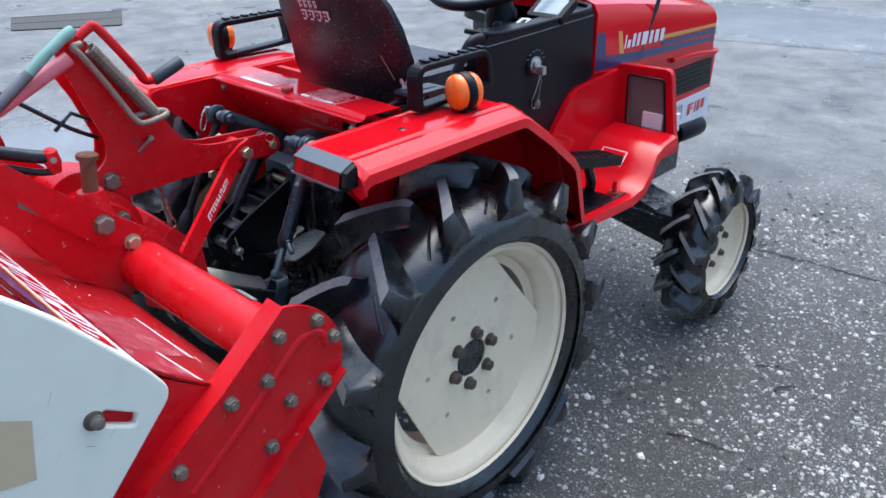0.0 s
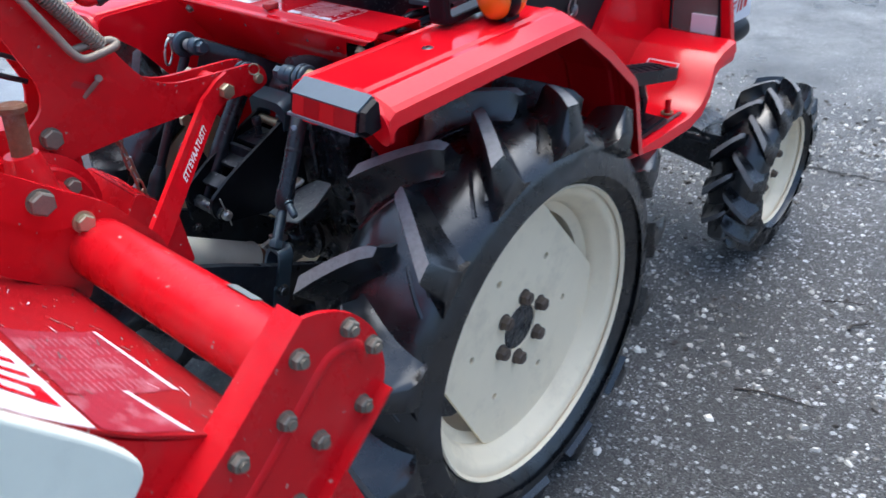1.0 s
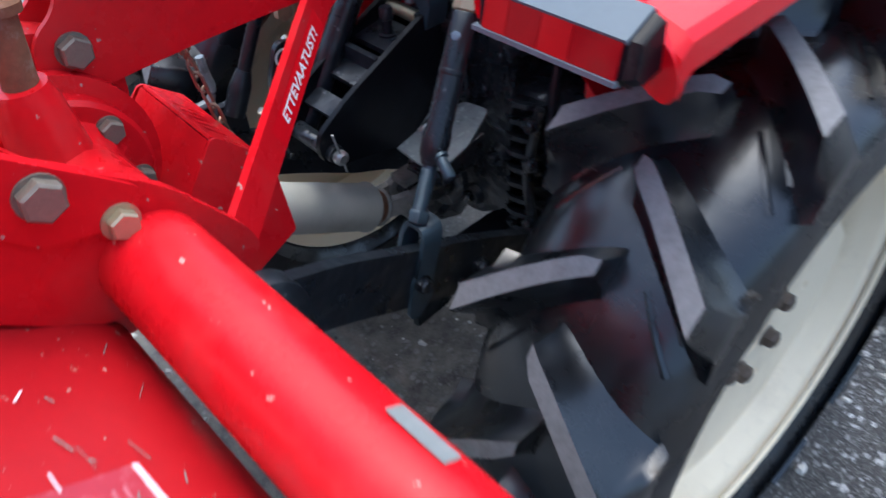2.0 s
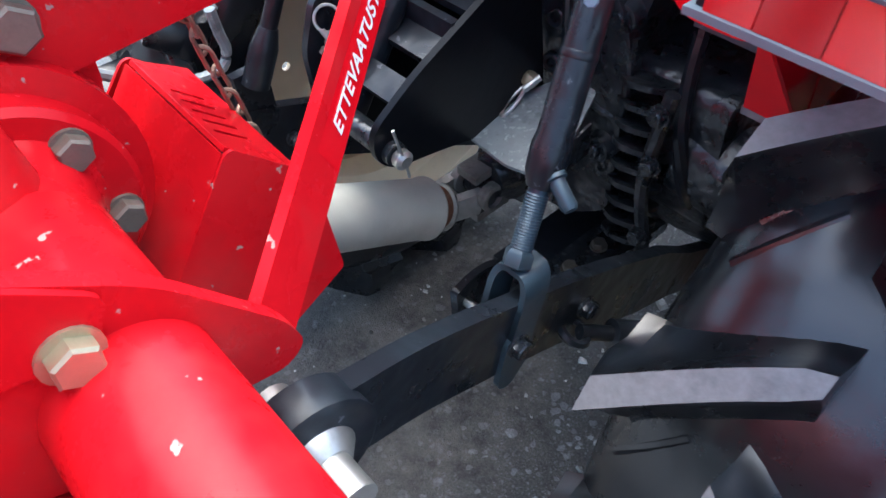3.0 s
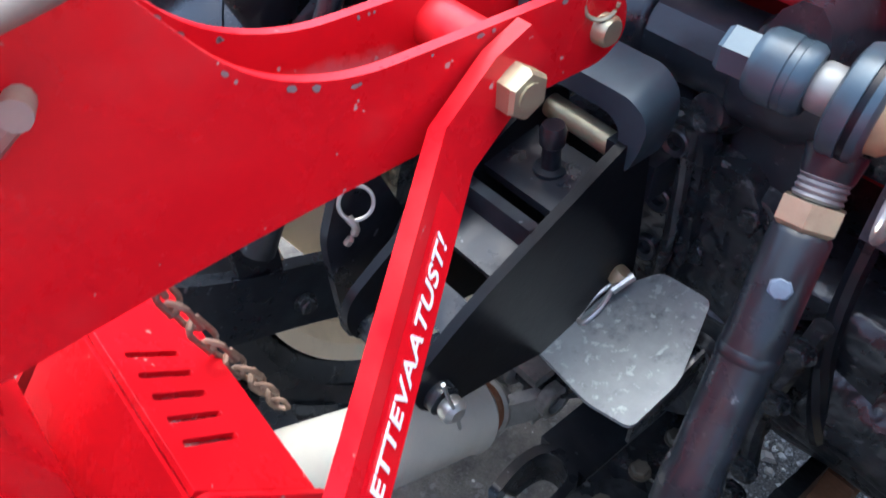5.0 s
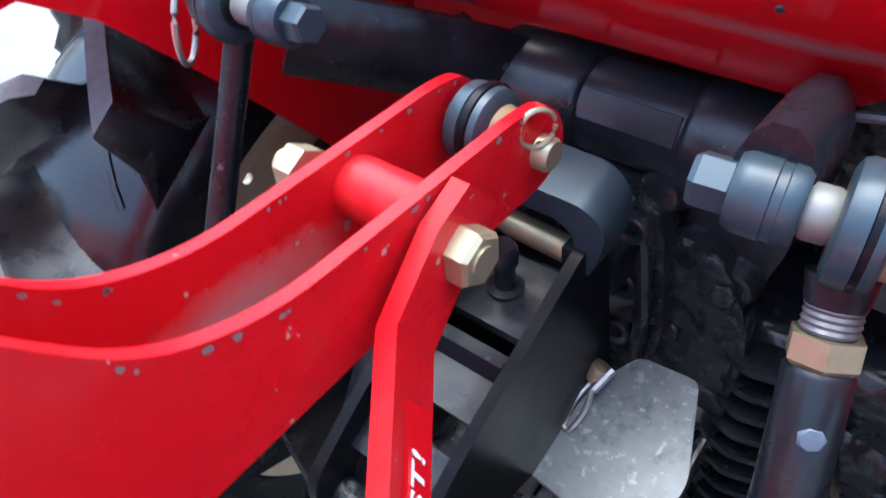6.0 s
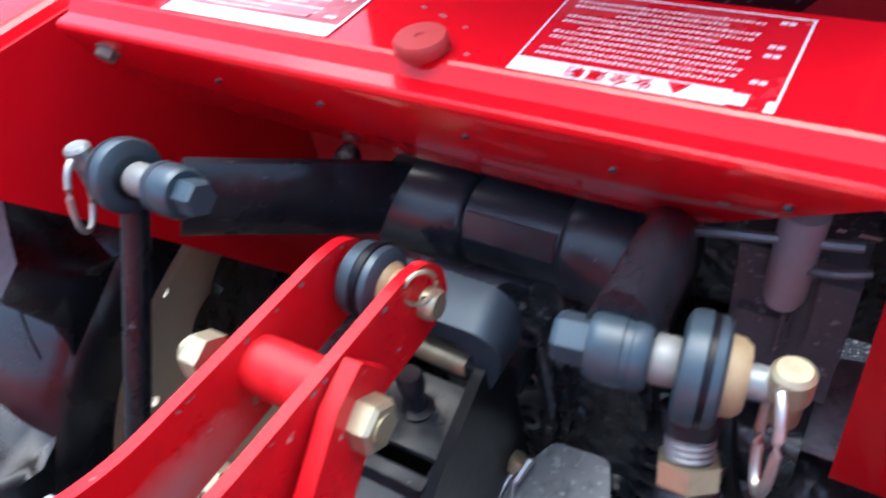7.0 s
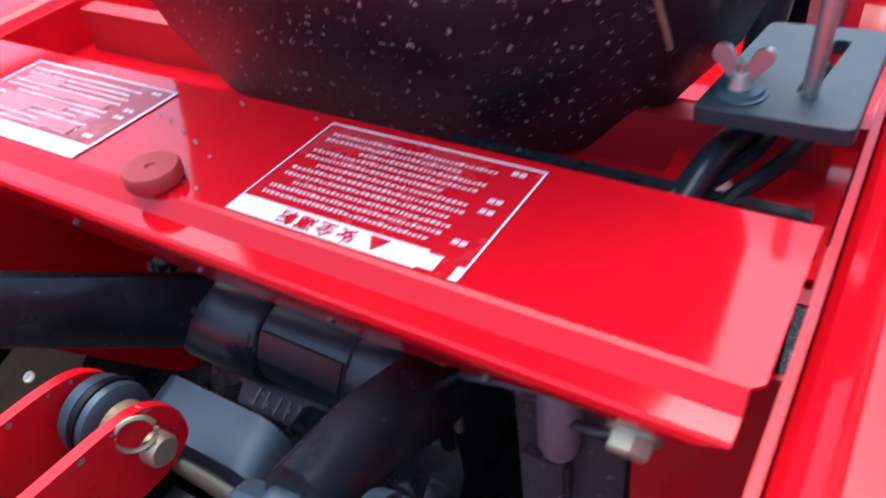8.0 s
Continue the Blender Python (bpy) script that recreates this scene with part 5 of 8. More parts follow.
def build_hood():
    W = 0.200
    def ring(y, top, bot):
        pts = [(-W, bot), (-W, top - 0.035), (-W + 0.012, top - 0.012), (-W + 0.045, top), (0, top + 0.008), (W - 0.045, top), (W - 0.012, top - 0.012), (W, top - 0.035), (W, bot)]
        return [(x, y, z) for x, z in pts]
    rings = [ring(0.732, 0.988, 0.800), ring(0.90, 0.970, 0.790), ring(1.20, 0.930, 0.770), ring(1.385, 0.905, 0.758), ring(1.415, 0.89, 0.756)]
    bm = bmesh.new()
    loft(bm, rings, closed=True, caps=True)
    hood = part("hood", bevel(bm, 0.006, 2, 50), RED, tractor, "red engine hood with blue and ochre stripes")
    # side frame and grille
    fr = [(0.735, 0.56), (0.735, 0.795), (1.44, 0.755), (1.458, 0.738), (1.448, 0.60), (1.21, 0.565), (1.0, 0.56)]
    part("side_panel", bevel(slab(bmesh.new(), fillet(fr, 0.008, 3), "x", -0.188, 0.192), 0.004, 2), RED, hood, "red engine side panel")
    part("front_edge", tubes(bmesh.new(), smooth_line([(0.196, 1.16, 0.762), (0.199, 1.32, 0.754), (0.197, 1.448, 0.744), (0.10, 1.466, 0.744), (-0.19, 1.45, 0.744)], 4), 0.009, 8), RED, hood)
    g = part("side_grille", bevel(slab(bmesh.new(), fillet([(1.172, 0.640), (1.168, 0.728), (1.432, 0.722), (1.440, 0.640)], 0.006, 3), "x", 0.190, 0.1945), 0.001, 1), PLASTIC, hood, "black side grille")
    for i in range(6):
        z = 0.648 + 0.0145 * i
        part("slat", block((0.1945, 1.178, z), (0.1962, 1.430, z + 0.006), 0.0006, 1), PLASTIC, g)
    part("front_band", bevel(slab(bmesh.new(), fillet([(1.20, 0.540), (1.20, 0.618), (1.450, 0.624), (1.450, 0.530)], 0.005, 3), "x", -0.19, 0.1955), 0.003, 2), LABEL, hood, "white front band with a side lamp")
    part("side_lamp", bevel(slab(bmesh.new(), [(1.212, 0.556), (1.212, 0.604), (1.262, 0.606), (1.262, 0.558)], "x", 0.195, 0.199), 0.001, 1), GLASS, hood, "small clear side lamp")
    bars((0.1958, 1.30, 0.560), (0, 0.110, 0.003), (0, 0.004, 0.036), [(0, 0.16, 0, 1), (0.16, 0.34, 0.8, 1), (0.16, 0.3, 0.45, 0.6), (0.42, 0.5, 0, 1), (0.58, 0.72, 0, 1), (0.8, 1, 0.1, 0.95)], STICKER_RED, hood, "emblem", 0.001)
    # stripes on both flanks
    def stripe(pts, mat, off, name="stripe"):
        for e in (1,):
            bm = bmesh.new()
            bm.faces.new([bm.verts.new((e * (W + off), y, z)) for y, z in pts])
            put(name, finish_flat(bm, mat), hood)
    stripe([(0.736, 0.905), (0.775, 0.902), (0.785, 0.838), (1.10, 0.815), (1.412, 0.798), (1.412, 0.784), (1.10, 0.797), (0.735, 0.806)], BLUE, 0.0008)
    stripe([(0.835, 0.896), (0.855, 0.894), (0.872, 0.832), (0.850, 0.834)], YELLOW, 0.0012)
    stripe([(1.075, 0.850), (1.413, 0.838), (1.413, 0.828), (1.075, 0.838)], YELLOW, 0.0012)
    stripe([(1.075, 0.834), (1.413, 0.824), (1.413, 0.806), (1.075, 0.820)], BLUE, 0.0012)
    bars((W + 0.0016, 0.868, 0.845), (0, 0.215, -0.010), (0, 0.006, 0.035), [(0.0, 0.035, 0.0, 1.0), (0.07, 0.14, 0, 0.6), (0.18, 0.25, 0, 1), (0.29, 0.36, 0, 1), (0.41, 0.55, 0, 1), (0.6, 0.68, 0, 1), (0.73, 0.83, 0, 1), (0.88, 0.97, 0, 1)], LABEL, hood, "emblem", 0.0012)
    # silencer box and mirror stalk
    part("silencer", drum((0.18, 1.270, 0.505), (0.18, 1.44, 0.498), [(0, 0.028), (0.01, 0.034), (0.13, 0.036), (0.15, 0.034), (0.152, 0.026), (0.14, 0.024)], 24), PLASTIC, hood, "black silencer outlet")
    part("mirror_stalk", tubes(bmesh.new(), smooth_line([(0.195, 0.955, 0.783), (0.195, 0.96, 0.80), (0.198, 1.01, 0.90), (0.205, 1.05, 1.0), (0.22, 1.10, 1.12)], 4), 0.006, 10), BLACK, hood, "thin black mirror stalk")
    bolt(M8, (0.195, 0.95, 0.784), (0.2, -0.1, 1), hood)


build_hood()


def build_step(s):
    """The foot plate: a red pressed floor that turns up at the front into a shield with a window."""
    edge = [(0.30, 0.562), (0.40, 0.556), (0.50, 0.552), (0.62, 0.548), (0.672, 0.560), (0.705, 0.592), (0.742, 0.625), (0.780, 0.642), (0.84, 0.650)]
    rings = [[(s * 0.21, y, z), (s * 0.30, y, z), (s * (0.398 - 0.01 * (i > 5)), y, z), (s * (0.412 - 0.01 * (i > 5)), y, z - 0.004), (s * (0.416 - 0.01 * (i > 5)), y, z - 0.024)] for i, (y, z) in enumerate(edge)]
    st = sheet(rings, 0.003, RED, "foot_plate", tractor, "red foot plate turned up at the front")
    # shield with a rounded window frame
    m = Matrix(((s, 0, 0, 0), (0, 0, -1, 0.858), (0, 1, 0, 0), (0, 0, 0, 1)))
    outer = fillet([(0.200, 0.60), (0.392, 0.60), (0.377, 0.69), (0.358, 0.802), (0.346, 0.813), (0.200, 0.808)], [0.004, 0.004, 0.03, 0.012, 0.008, 0.004], 4)
    hole = fillet([(0.236, 0.648), (0.359, 0.645), (0.339, 0.785), (0.232, 0.783)], 0.008, 4)
    me = outline_mesh([outer, hole], 0.016, RED, 0.002)
    me.transform(m)
    if s < 0:
        me.flip_normals()
    sh = put("front_shield", me, st, "red upright shield round a window")
    me = outline_mesh([fillet([(0.230, 0.644), (0.364, 0.640), (0.343, 0.790), (0.228, 0.788)], 0.01, 3)], 0.003, PANE)
    me.transform(Matrix.Translation((0, 0.006, 0)) @ m)
    pane = put("pane", me, sh, "dim grey plastic pane")
    pane.visible_shadow = False
    part("frame_edge", tubes(bmesh.new(), [(s * x, 0.854, z) for x, z in hole + hole[:1]], 0.003, 6), PLASTIC, sh)
    part("lamp_back", block((min(s * 0.205, s * 0.34), 0.90, 0.62), (max(s * 0.205, s * 0.34), 0.97, 0.67), 0.01), LABEL, sh, "pale lamp body behind the window")
    part("lamp_face", block((min(s * 0.285, s * 0.345), 0.8575, 0.648), (max(s * 0.285, s * 0.345), 0.8635, 0.690), 0.003), LABEL, sh, "pale lamp body in the window")
    part("curved_web", bevel(slab(bmesh.new(), fillet([(0.74, 0.60), (0.742, 0.62), (0.80, 0.644), (0.858, 0.648), (0.858, 0.60)], 0.01, 4), "x", s * 0.214, s * 0.397), 0.004, 2), RED, st)
    part("engine_apron", bevel(slab(bmesh.new(), fillet([(0.48, 0.55), (0.55, 0.69), (0.635, 0.780), (0.86, 0.80), (0.86, 0.55)], 0.03, 4), "x", s * 0.195, s * 0.213), 0.006, 2), RED, st, "red curved side of the engine bay")
    if s < 0:
        return
    mat = part("step_mat", block((0.315, 0.385, 0.558), (0.398, 0.548, 0.567), 0.002), PLASTIC, st, "ribbed black rubber mat")
    for i in range(4):
        for j in range(2):
            part("mat_pad", block((0.319 + 0.0195 * i, 0.390 + 0.079 * j, 0.567), (0.335 + 0.0195 * i, 0.464 + 0.079 * j, 0.570), 0.001, 1), PLASTIC, mat)
    pd = part("pedal", bevel(slab(bmesh.new(), fillet([(0.380, 0.680), (0.386, 0.705), (0.605, 0.655), (0.600, 0.630)], 0.006, 3), "x", 0.322, 0.385), 0.004, 2), PLASTIC, st, "long ribbed black rubber pedal")
    for i in range(7):
        y = 0.40 + 0.028 * i
        z = 0.704 - 0.23 * (y - 0.386)
        part("pedal_rib", tubes(bmesh.new(), [(0.326, y, z), (0.354, y + 0.013, z - 0.001), (0.381, y, z)], 0.0032, 5), PLASTIC, pd)
    part("pedal_arm", tubes(bmesh.new(), [(0.35, 0.50, 0.66), (0.345, 0.535, 0.60), (0.33, 0.545, 0.53)], 0.013, 8), BLACK, pd)
    part("pedal_slot", block((0.325, 0.505, 0.5535), (0.372, 0.572, 0.5565), 0.001, 1), CAST, st)
    part("rod_pin", rod((0.372, 0.60, 0.545), (0.371, 0.603, 0.585), 0.006, 12), RED, st)
    part("pin_washer", hoop((0.372, 0.60, 0.556), (0, 0, 1), 0.011, 0.003, 20, 6), RUST, st)
    part("floor_slot", block((0.388, 0.50, 0.5525), (0.396, 0.62, 0.5555), 0.0005, 1), CAST, st)
    bars((0.26, 0.690, 0.583), (0.075, 0, 0), (0, 0.033, 0.030), [(0, 1, 0, 0.06), (0, 1, 0.94, 1), (0, 0.05, 0, 1), (0.95, 1, 0, 1), (0.2, 0.8, 0.35, 0.45), (0.2, 0.7, 0.58, 0.66)], LABEL_DULL, st, "sticker", 0.012)
    part("brake_rod", rod((0.222, 0.42, 0.74), (0.226, 0.425, 0.64), 0.004, 8), BLACK, st)
    part("wire", tubes(bmesh.new(), smooth_line([(0.37, 0.68, 0.54), (0.372, 0.685, 0.49), (0.368, 0.69, 0.455)], 4), 0.0025, 6), BLACK, st)


build_step(1)
build_step(-1)


def build_front_axle():
    ax = part("front_axle", bevel(slab(bmesh.new(), fillet([(-0.37, 0.20), (-0.37, 0.29), (-0.12, 0.36), (0.12, 0.36), (0.37, 0.29), (0.37, 0.20), (0.1, 0.25), (-0.1, 0.25)], 0.02, 3), "y", 1.06, 1.19), 0.015, 2), CAST, tractor, "black cast front axle")
    for s in (1, -1):
        part("kingpin", drum((s * 0.335, 1.125, 0.16), (s * 0.335, 1.125, 0.37), [(0, 0.045), (0.06, 0.058), (0.14, 0.05), (0.18, 0.035), (0.21, 0.03)], 24), CAST, ax)
        part("steering_arm", block((min(s * 0.29, s * 0.35), 0.98, 0.33), (max(s * 0.29, s * 0.35), 1.10, 0.355), 0.008), CAST, ax)
    part("track_rod", rod((-0.32, 0.985, 0.335), (0.32, 0.985, 0.335), 0.011, 12), CAST, ax)
    part("engine_block", block((-0.16, 0.55, 0.36), (0.16, 1.35, 0.60), 0.02), CAST, ax, "dark engine block")


build_front_axle()


# ---- tractor rear end ----
def build_gearcase():
    """The black cast rear housing with its ribs, bolts, axle tubes and finned brake housing."""
    side = fillet([(-0.045, 0.40), (-0.058, 0.50), (-0.052, 0.66), (-0.02, 0.700), (0.30, 0.72), (0.62, 0.66), (0.62, 0.34), (0.05, 0.33)], [0.02, 0.01, 0.02, 0.02, 0.03, 0.02, 0.02, 0.03], 4)
    case = part("gear_housing", bevel(slab(bmesh.new(), side, "x", -0.10, 0.10), 0.012, 2), CAST, tractor, "black oily cast iron gear housing")
    # rear cover plate with raised rim and bosses
    rim = fillet([(-0.085, 0.44), (-0.085, 0.665), (-0.03, 0.683), (0.085, 0.683), (0.108, 0.64), (0.105, 0.44), (0.05, 0.40), (-0.05, 0.40)], 0.02, 3)
    part("rear_cover_plate", bevel(slab(bmesh.new(), rim, "y", -0.068, -0.050), 0.004, 2), CAST, case)
    ribp = fillet([(0.006, 0.585), (0.002, 0.692), (0.012, 0.706), (0.046, 0.706), (0.056, 0.692), (0.062, 0.61), (0.055, 0.565), (0.02, 0.56)], 0.01, 4)
    part("boss_rail", bevel(slab(bmesh.new(), ribp, "y", -0.079, -0.060), 0.004, 2), CAST, case)
    part("boss_edge", tubes(bmesh.new(), smooth_line([(0.044, -0.078, 0.702), (0.048, -0.083, 0.67), (0.050, -0.085, 0.62), (0.046, -0.083, 0.57)], 4), 0.005, 8), CAST, case)
    for x, y, z in ((0.037, -0.078, 0.691), (0.033, -0.077, 0.641), (0.031, -0.077, 0.593), (0.012, -0.074, 0.668)):
        part("socket_bolt", drum((x, y + 0.004, z), (x + 0.001, y - 0.008, z + 0.001), [(0, 0.0145), (0.005, 0.0140), (0.0052, 0.0105), (0.0115, 0.0100), (0.0125, 0.0085), (0.0110, 0.0052), (0.006, 0.0048)], 20), OILY, case, "hollow black bolt")
    for x, y, z in ((0.062, -0.050, 0.600), (0.092, -0.052, 0.655), (-0.04, -0.066, 0.655), (-0.07, -0.066, 0.63), (-0.075, -0.066, 0.57), (-0.07, -0.066, 0.48), (0.09, -0.066, 0.52), (0.04, -0.066, 0.43), (-0.03, -0.066, 0.42)):
        part("boss", drum((x, y, z), (x, y - 0.014, z), [(0, 0.017), (0.012, 0.0135), (0.0125, 0.012)], 18), CAST, case)
        bolt(M8B, (x, y - 0.012, z), (0, -1, 0.1), case)
    for x, z0, z1 in ((-0.055, 0.45, 0.66),):
        part("rib", block((x - 0.004, -0.09, z0), (x + 0.004, -0.06, z1), 0.002), CAST, case)
    part("top_boss", drum((0.046, -0.050, 0.706), (0.044, -0.068, 0.709), [(0, 0.017), (0.012, 0.014), (0.018, 0.0125), (0.019, 0.009)], 20), CAST, case)
    for pts in ([(0.055, -0.060, 0.575), (0.075, -0.068, 0.560), (0.098, -0.064, 0.556)], [(0.070, -0.056, 0.625), (0.088, -0.062, 0.600), (0.100, -0.062, 0.570)], [(0.104, -0.060, 0.640), (0.108, -0.066, 0.600), (0.104, -0.064, 0.560)]):
        part("web_rib", tubes(bmesh.new(), smooth_line(pts, 4), 0.0045, 8), CAST, case)
    # finned housing beside the differential
    fin = part("brake_housing", bevel(slab(bmesh.new(), fillet([(-0.05, 0.47), (-0.05, 0.61), (0.12, 0.63), (0.12, 0.38), (0.03, 0.40)], 0.02, 4), "x", 0.098, 0.20), 0.008, 2), CAST, case, "black finned brake housing")
    for i in range(9):
        z = 0.412 + 0.0235 * i
        out = [(0.099, -0.046), (0.099, -0.070), (0.118, -0.079), (0.140, -0.074), (0.152, -0.060), (0.152, -0.046)]
        b = slab(bmesh.new(), fillet(out, 0.006, 3), "z", -0.0032, 0.0032)
        for v in b.verts:
            v.co.z += z + 0.10 * (v.co.x - 0.10) - 0.25 * (v.co.y + 0.05)
        part("fin", bevel(b, 0.0012, 1), CAST, fin)
    part("rail", tubes(bmesh.new(), smooth_line([(0.158, -0.072, 0.615), (0.150, -0.082, 0.52), (0.158, -0.075, 0.43)], 4), 0.007, 8), CAST, fin)
    for z in (0.60, 0.545, 0.455, 0.42):
        bolt(M8B, (0.157, -0.085, z), (0, -1, 0), fin)
    for s in (1, -1):
        part("axle_tube", drum((s * 0.09, 0.05, 0.446), (s * 0.31, 0.05, 0.446), [(0, 0.072), (0.07, 0.070), (0.10, 0.066), (0.20, 0.066), (0.22, 0.070)], 30), CAST, case)
        drive = fillet([(-0.07, 0.36), (-0.06, 0.44), (0.0, 0.52), (0.09, 0.52), (0.12, 0.45), (0.06, 0.36), (0.0, 0.315)], 0.04, 4)
        part("final_drive", bevel(slab(bmesh.new(), drive, "x", min(s * 0.312, s * 0.39), max(s * 0.312, s * 0.39)), 0.008, 2), CAST, case)
    part("axle_shelf", bevel(slab(bmesh.new(), [(0.110, -0.024), (0.122, -0.034), (0.262, -0.034), (0.262, 0.05), (0.110, 0.03)], "z", 0.598, 0.606), 0.003, 1), SHELF, case, "dusty flat bracket over the axle")
    part("cross_tube", rod((0.160, -0.020, 0.530), (0.300, -0.010, 0.500), 0.046, 28), CAST, case)
    part("hose", tubes(bmesh.new(), smooth_line([(0.15, -0.03, 0.66), (0.158, -0.052, 0.60), (0.172, -0.064, 0.55), (0.182, -0.055, 0.50), (0.17, -0.02, 0.46)], 5), 0.007, 8), BLACK, case)
    # valve block and pipe under the cover
    part("valve_block", block((0.145, -0.040, 0.66), (0.204, 0.012, 0.770), 0.005), DUSTY_CAST, case, "dusty dark valve block")
    part("valve_cover", block((0.186, -0.046, 0.705), (0.2045, -0.036, 0.762), 0.003), DUSTY_CAST, case)
    part("valve_cover", block((0.150, -0.047, 0.700), (0.176, -0.037, 0.728), 0.003), DUSTY_CAST, case)
    part("valve_stem", rod((0.1735, -0.049, 0.737), (0.1725, -0.049, 0.700), 0.0018, 8), DUSTY_CAST, case)
    part("back_plate", block((0.088, 0.014, 0.66), (0.252, 0.020, 0.866), 0.002), CAST, case)
    part("filter_cup", drum((0.1725, -0.045, 0.805), (0.1705, -0.045, 0.738), [(0, 0.0112), (0.058, 0.0106), (0.064, 0.0085), (0.066, 0.004)], 24), CUP, case, "grey cylindrical cup")
    part("pipe", tubes(bmesh.new(), smooth_line([(0.115, -0.05, 0.73), (0.118, -0.055, 0.775), (0.128, -0.055, 0.785), (0.20, -0.045, 0.79)], 5), 0.0028, 8), DIRTY, case)
    part("pipe", tubes(bmesh.new(), smooth_line([(0.178, -0.050, 0.772), (0.192, -0.052, 0.776), (0.206, -0.048, 0.778)], 4), 0.0025, 8), DIRTY, case)
    # worn plate and clip over the power take-off
    gp = [(0.030, -0.188), (0.030, -0.135), (0.055, -0.092), (0.095, -0.092), (0.118, -0.150), (0.117, -0.192), (0.085, -0.196)]
    b = slab(bmesh.new(), fillet(gp, 0.006, 3), "z", -0.003, 0.0)
    for v in b.verts:
        v.co.z += 0.566 + 0.25 * (v.co.y + 0.19) + 0.12 * (v.co.x - 0.03)
    guard = part("guard_plate", bevel(b, 0.0008, 1), GALV, case, "worn grey steel guard plate")
    part("guard_side", bevel(slab(bmesh.new(), [(-0.186, 0.572), (-0.12, 0.588), (-0.12, 0.555), (-0.186, 0.548)], "x", 0.112, 0.1145), 0.001, 1), CAST, guard)
    part("output_boss", drum((0.01, -0.10, 0.475), (0.012, -0.15, 0.478), [(0, 0.05), (0.01, 0.05), (0.012, 0.036), (0.03, 0.034), (0.05, 0.022)], 28), CAST, case)
    bm = bmesh.new()
    tubes(bm, smooth_line([(0.049, -0.116, 0.602), (0.0475, -0.120, 0.600), (0.044, -0.131, 0.594)], 3), 0.0032, 8)
    clip = part("spring_clip", bm, STEEL, case, "bright steel spring clip hanging from a pin")
    part("clip_ball", drum((0.038, -0.123, 0.592), (0.042, -0.117, 0.603), [(0, 0.004), (0.002, 0.0075), (0.008, 0.0085), (0.012, 0.007), (0.0135, 0.004)], 18), ZINC, clip)
    part("clip_loop", tubes(bmesh.new(), smooth_line([(0.040, -0.124, 0.594), (0.036, -0.139, 0.586), (0.036, -0.152, 0.577), (0.042, -0.155, 0.577), (0.045, -0.142, 0.586), (0.042, -0.126, 0.595)], 5), 0.0018, 8), STEEL, clip)
    part("pipe", tubes(bmesh.new(), smooth_line([(-0.2, -0.416, 0.637), (-0.2, -0.389, 0.618), (-0.2, -0.341, 0.591), (-0.2, -0.306, 0.587), (-0.2, -0.294, 0.603), (-0.2, -0.296, 0.623), (-0.2, -0.298, 0.649)], 5), 0.0055, 8), GALV, case, "grey bent pipe beside the far wheel")
    # drawbar clevis low down
    cl = part("drawbar", block((-0.015, -0.118, 0.278), (0.045, 0.15, 0.315), 0.008), BLACK, case, "black drawbar with a forked end")
    rings = []
    for x, y in [(v.x, v.y) for v in smooth_line([(0.000, -0.196, 0), (-0.006, -0.160, 0), (-0.002, -0.130, 0), (0.018, -0.120, 0), (0.038, -0.130, 0), (0.043, -0.160, 0), (0.045, -0.200, 0)], 4)]:
        rings.append([(x, y, 0.268), (x, y, 0.322)])
    fk = sheet(rings, 0.010, BLACK, "fork", cl, "black forked end", 50)
    part("fork_pin", rod((-0.004, -0.180, 0.296), (0.048, -0.178, 0.296), 0.0062, 16), STEEL, cl)
    part("drawbar_strap", block((0.055, -0.16, 0.33), (0.11, 0.05, 0.345), 0.004), CAST, cl)
    for y in (-0.14, -0.09, -0.04):
        bolt(M8, (0.08, y, 0.345), (0, 0, 1), cl)


build_gearcase()


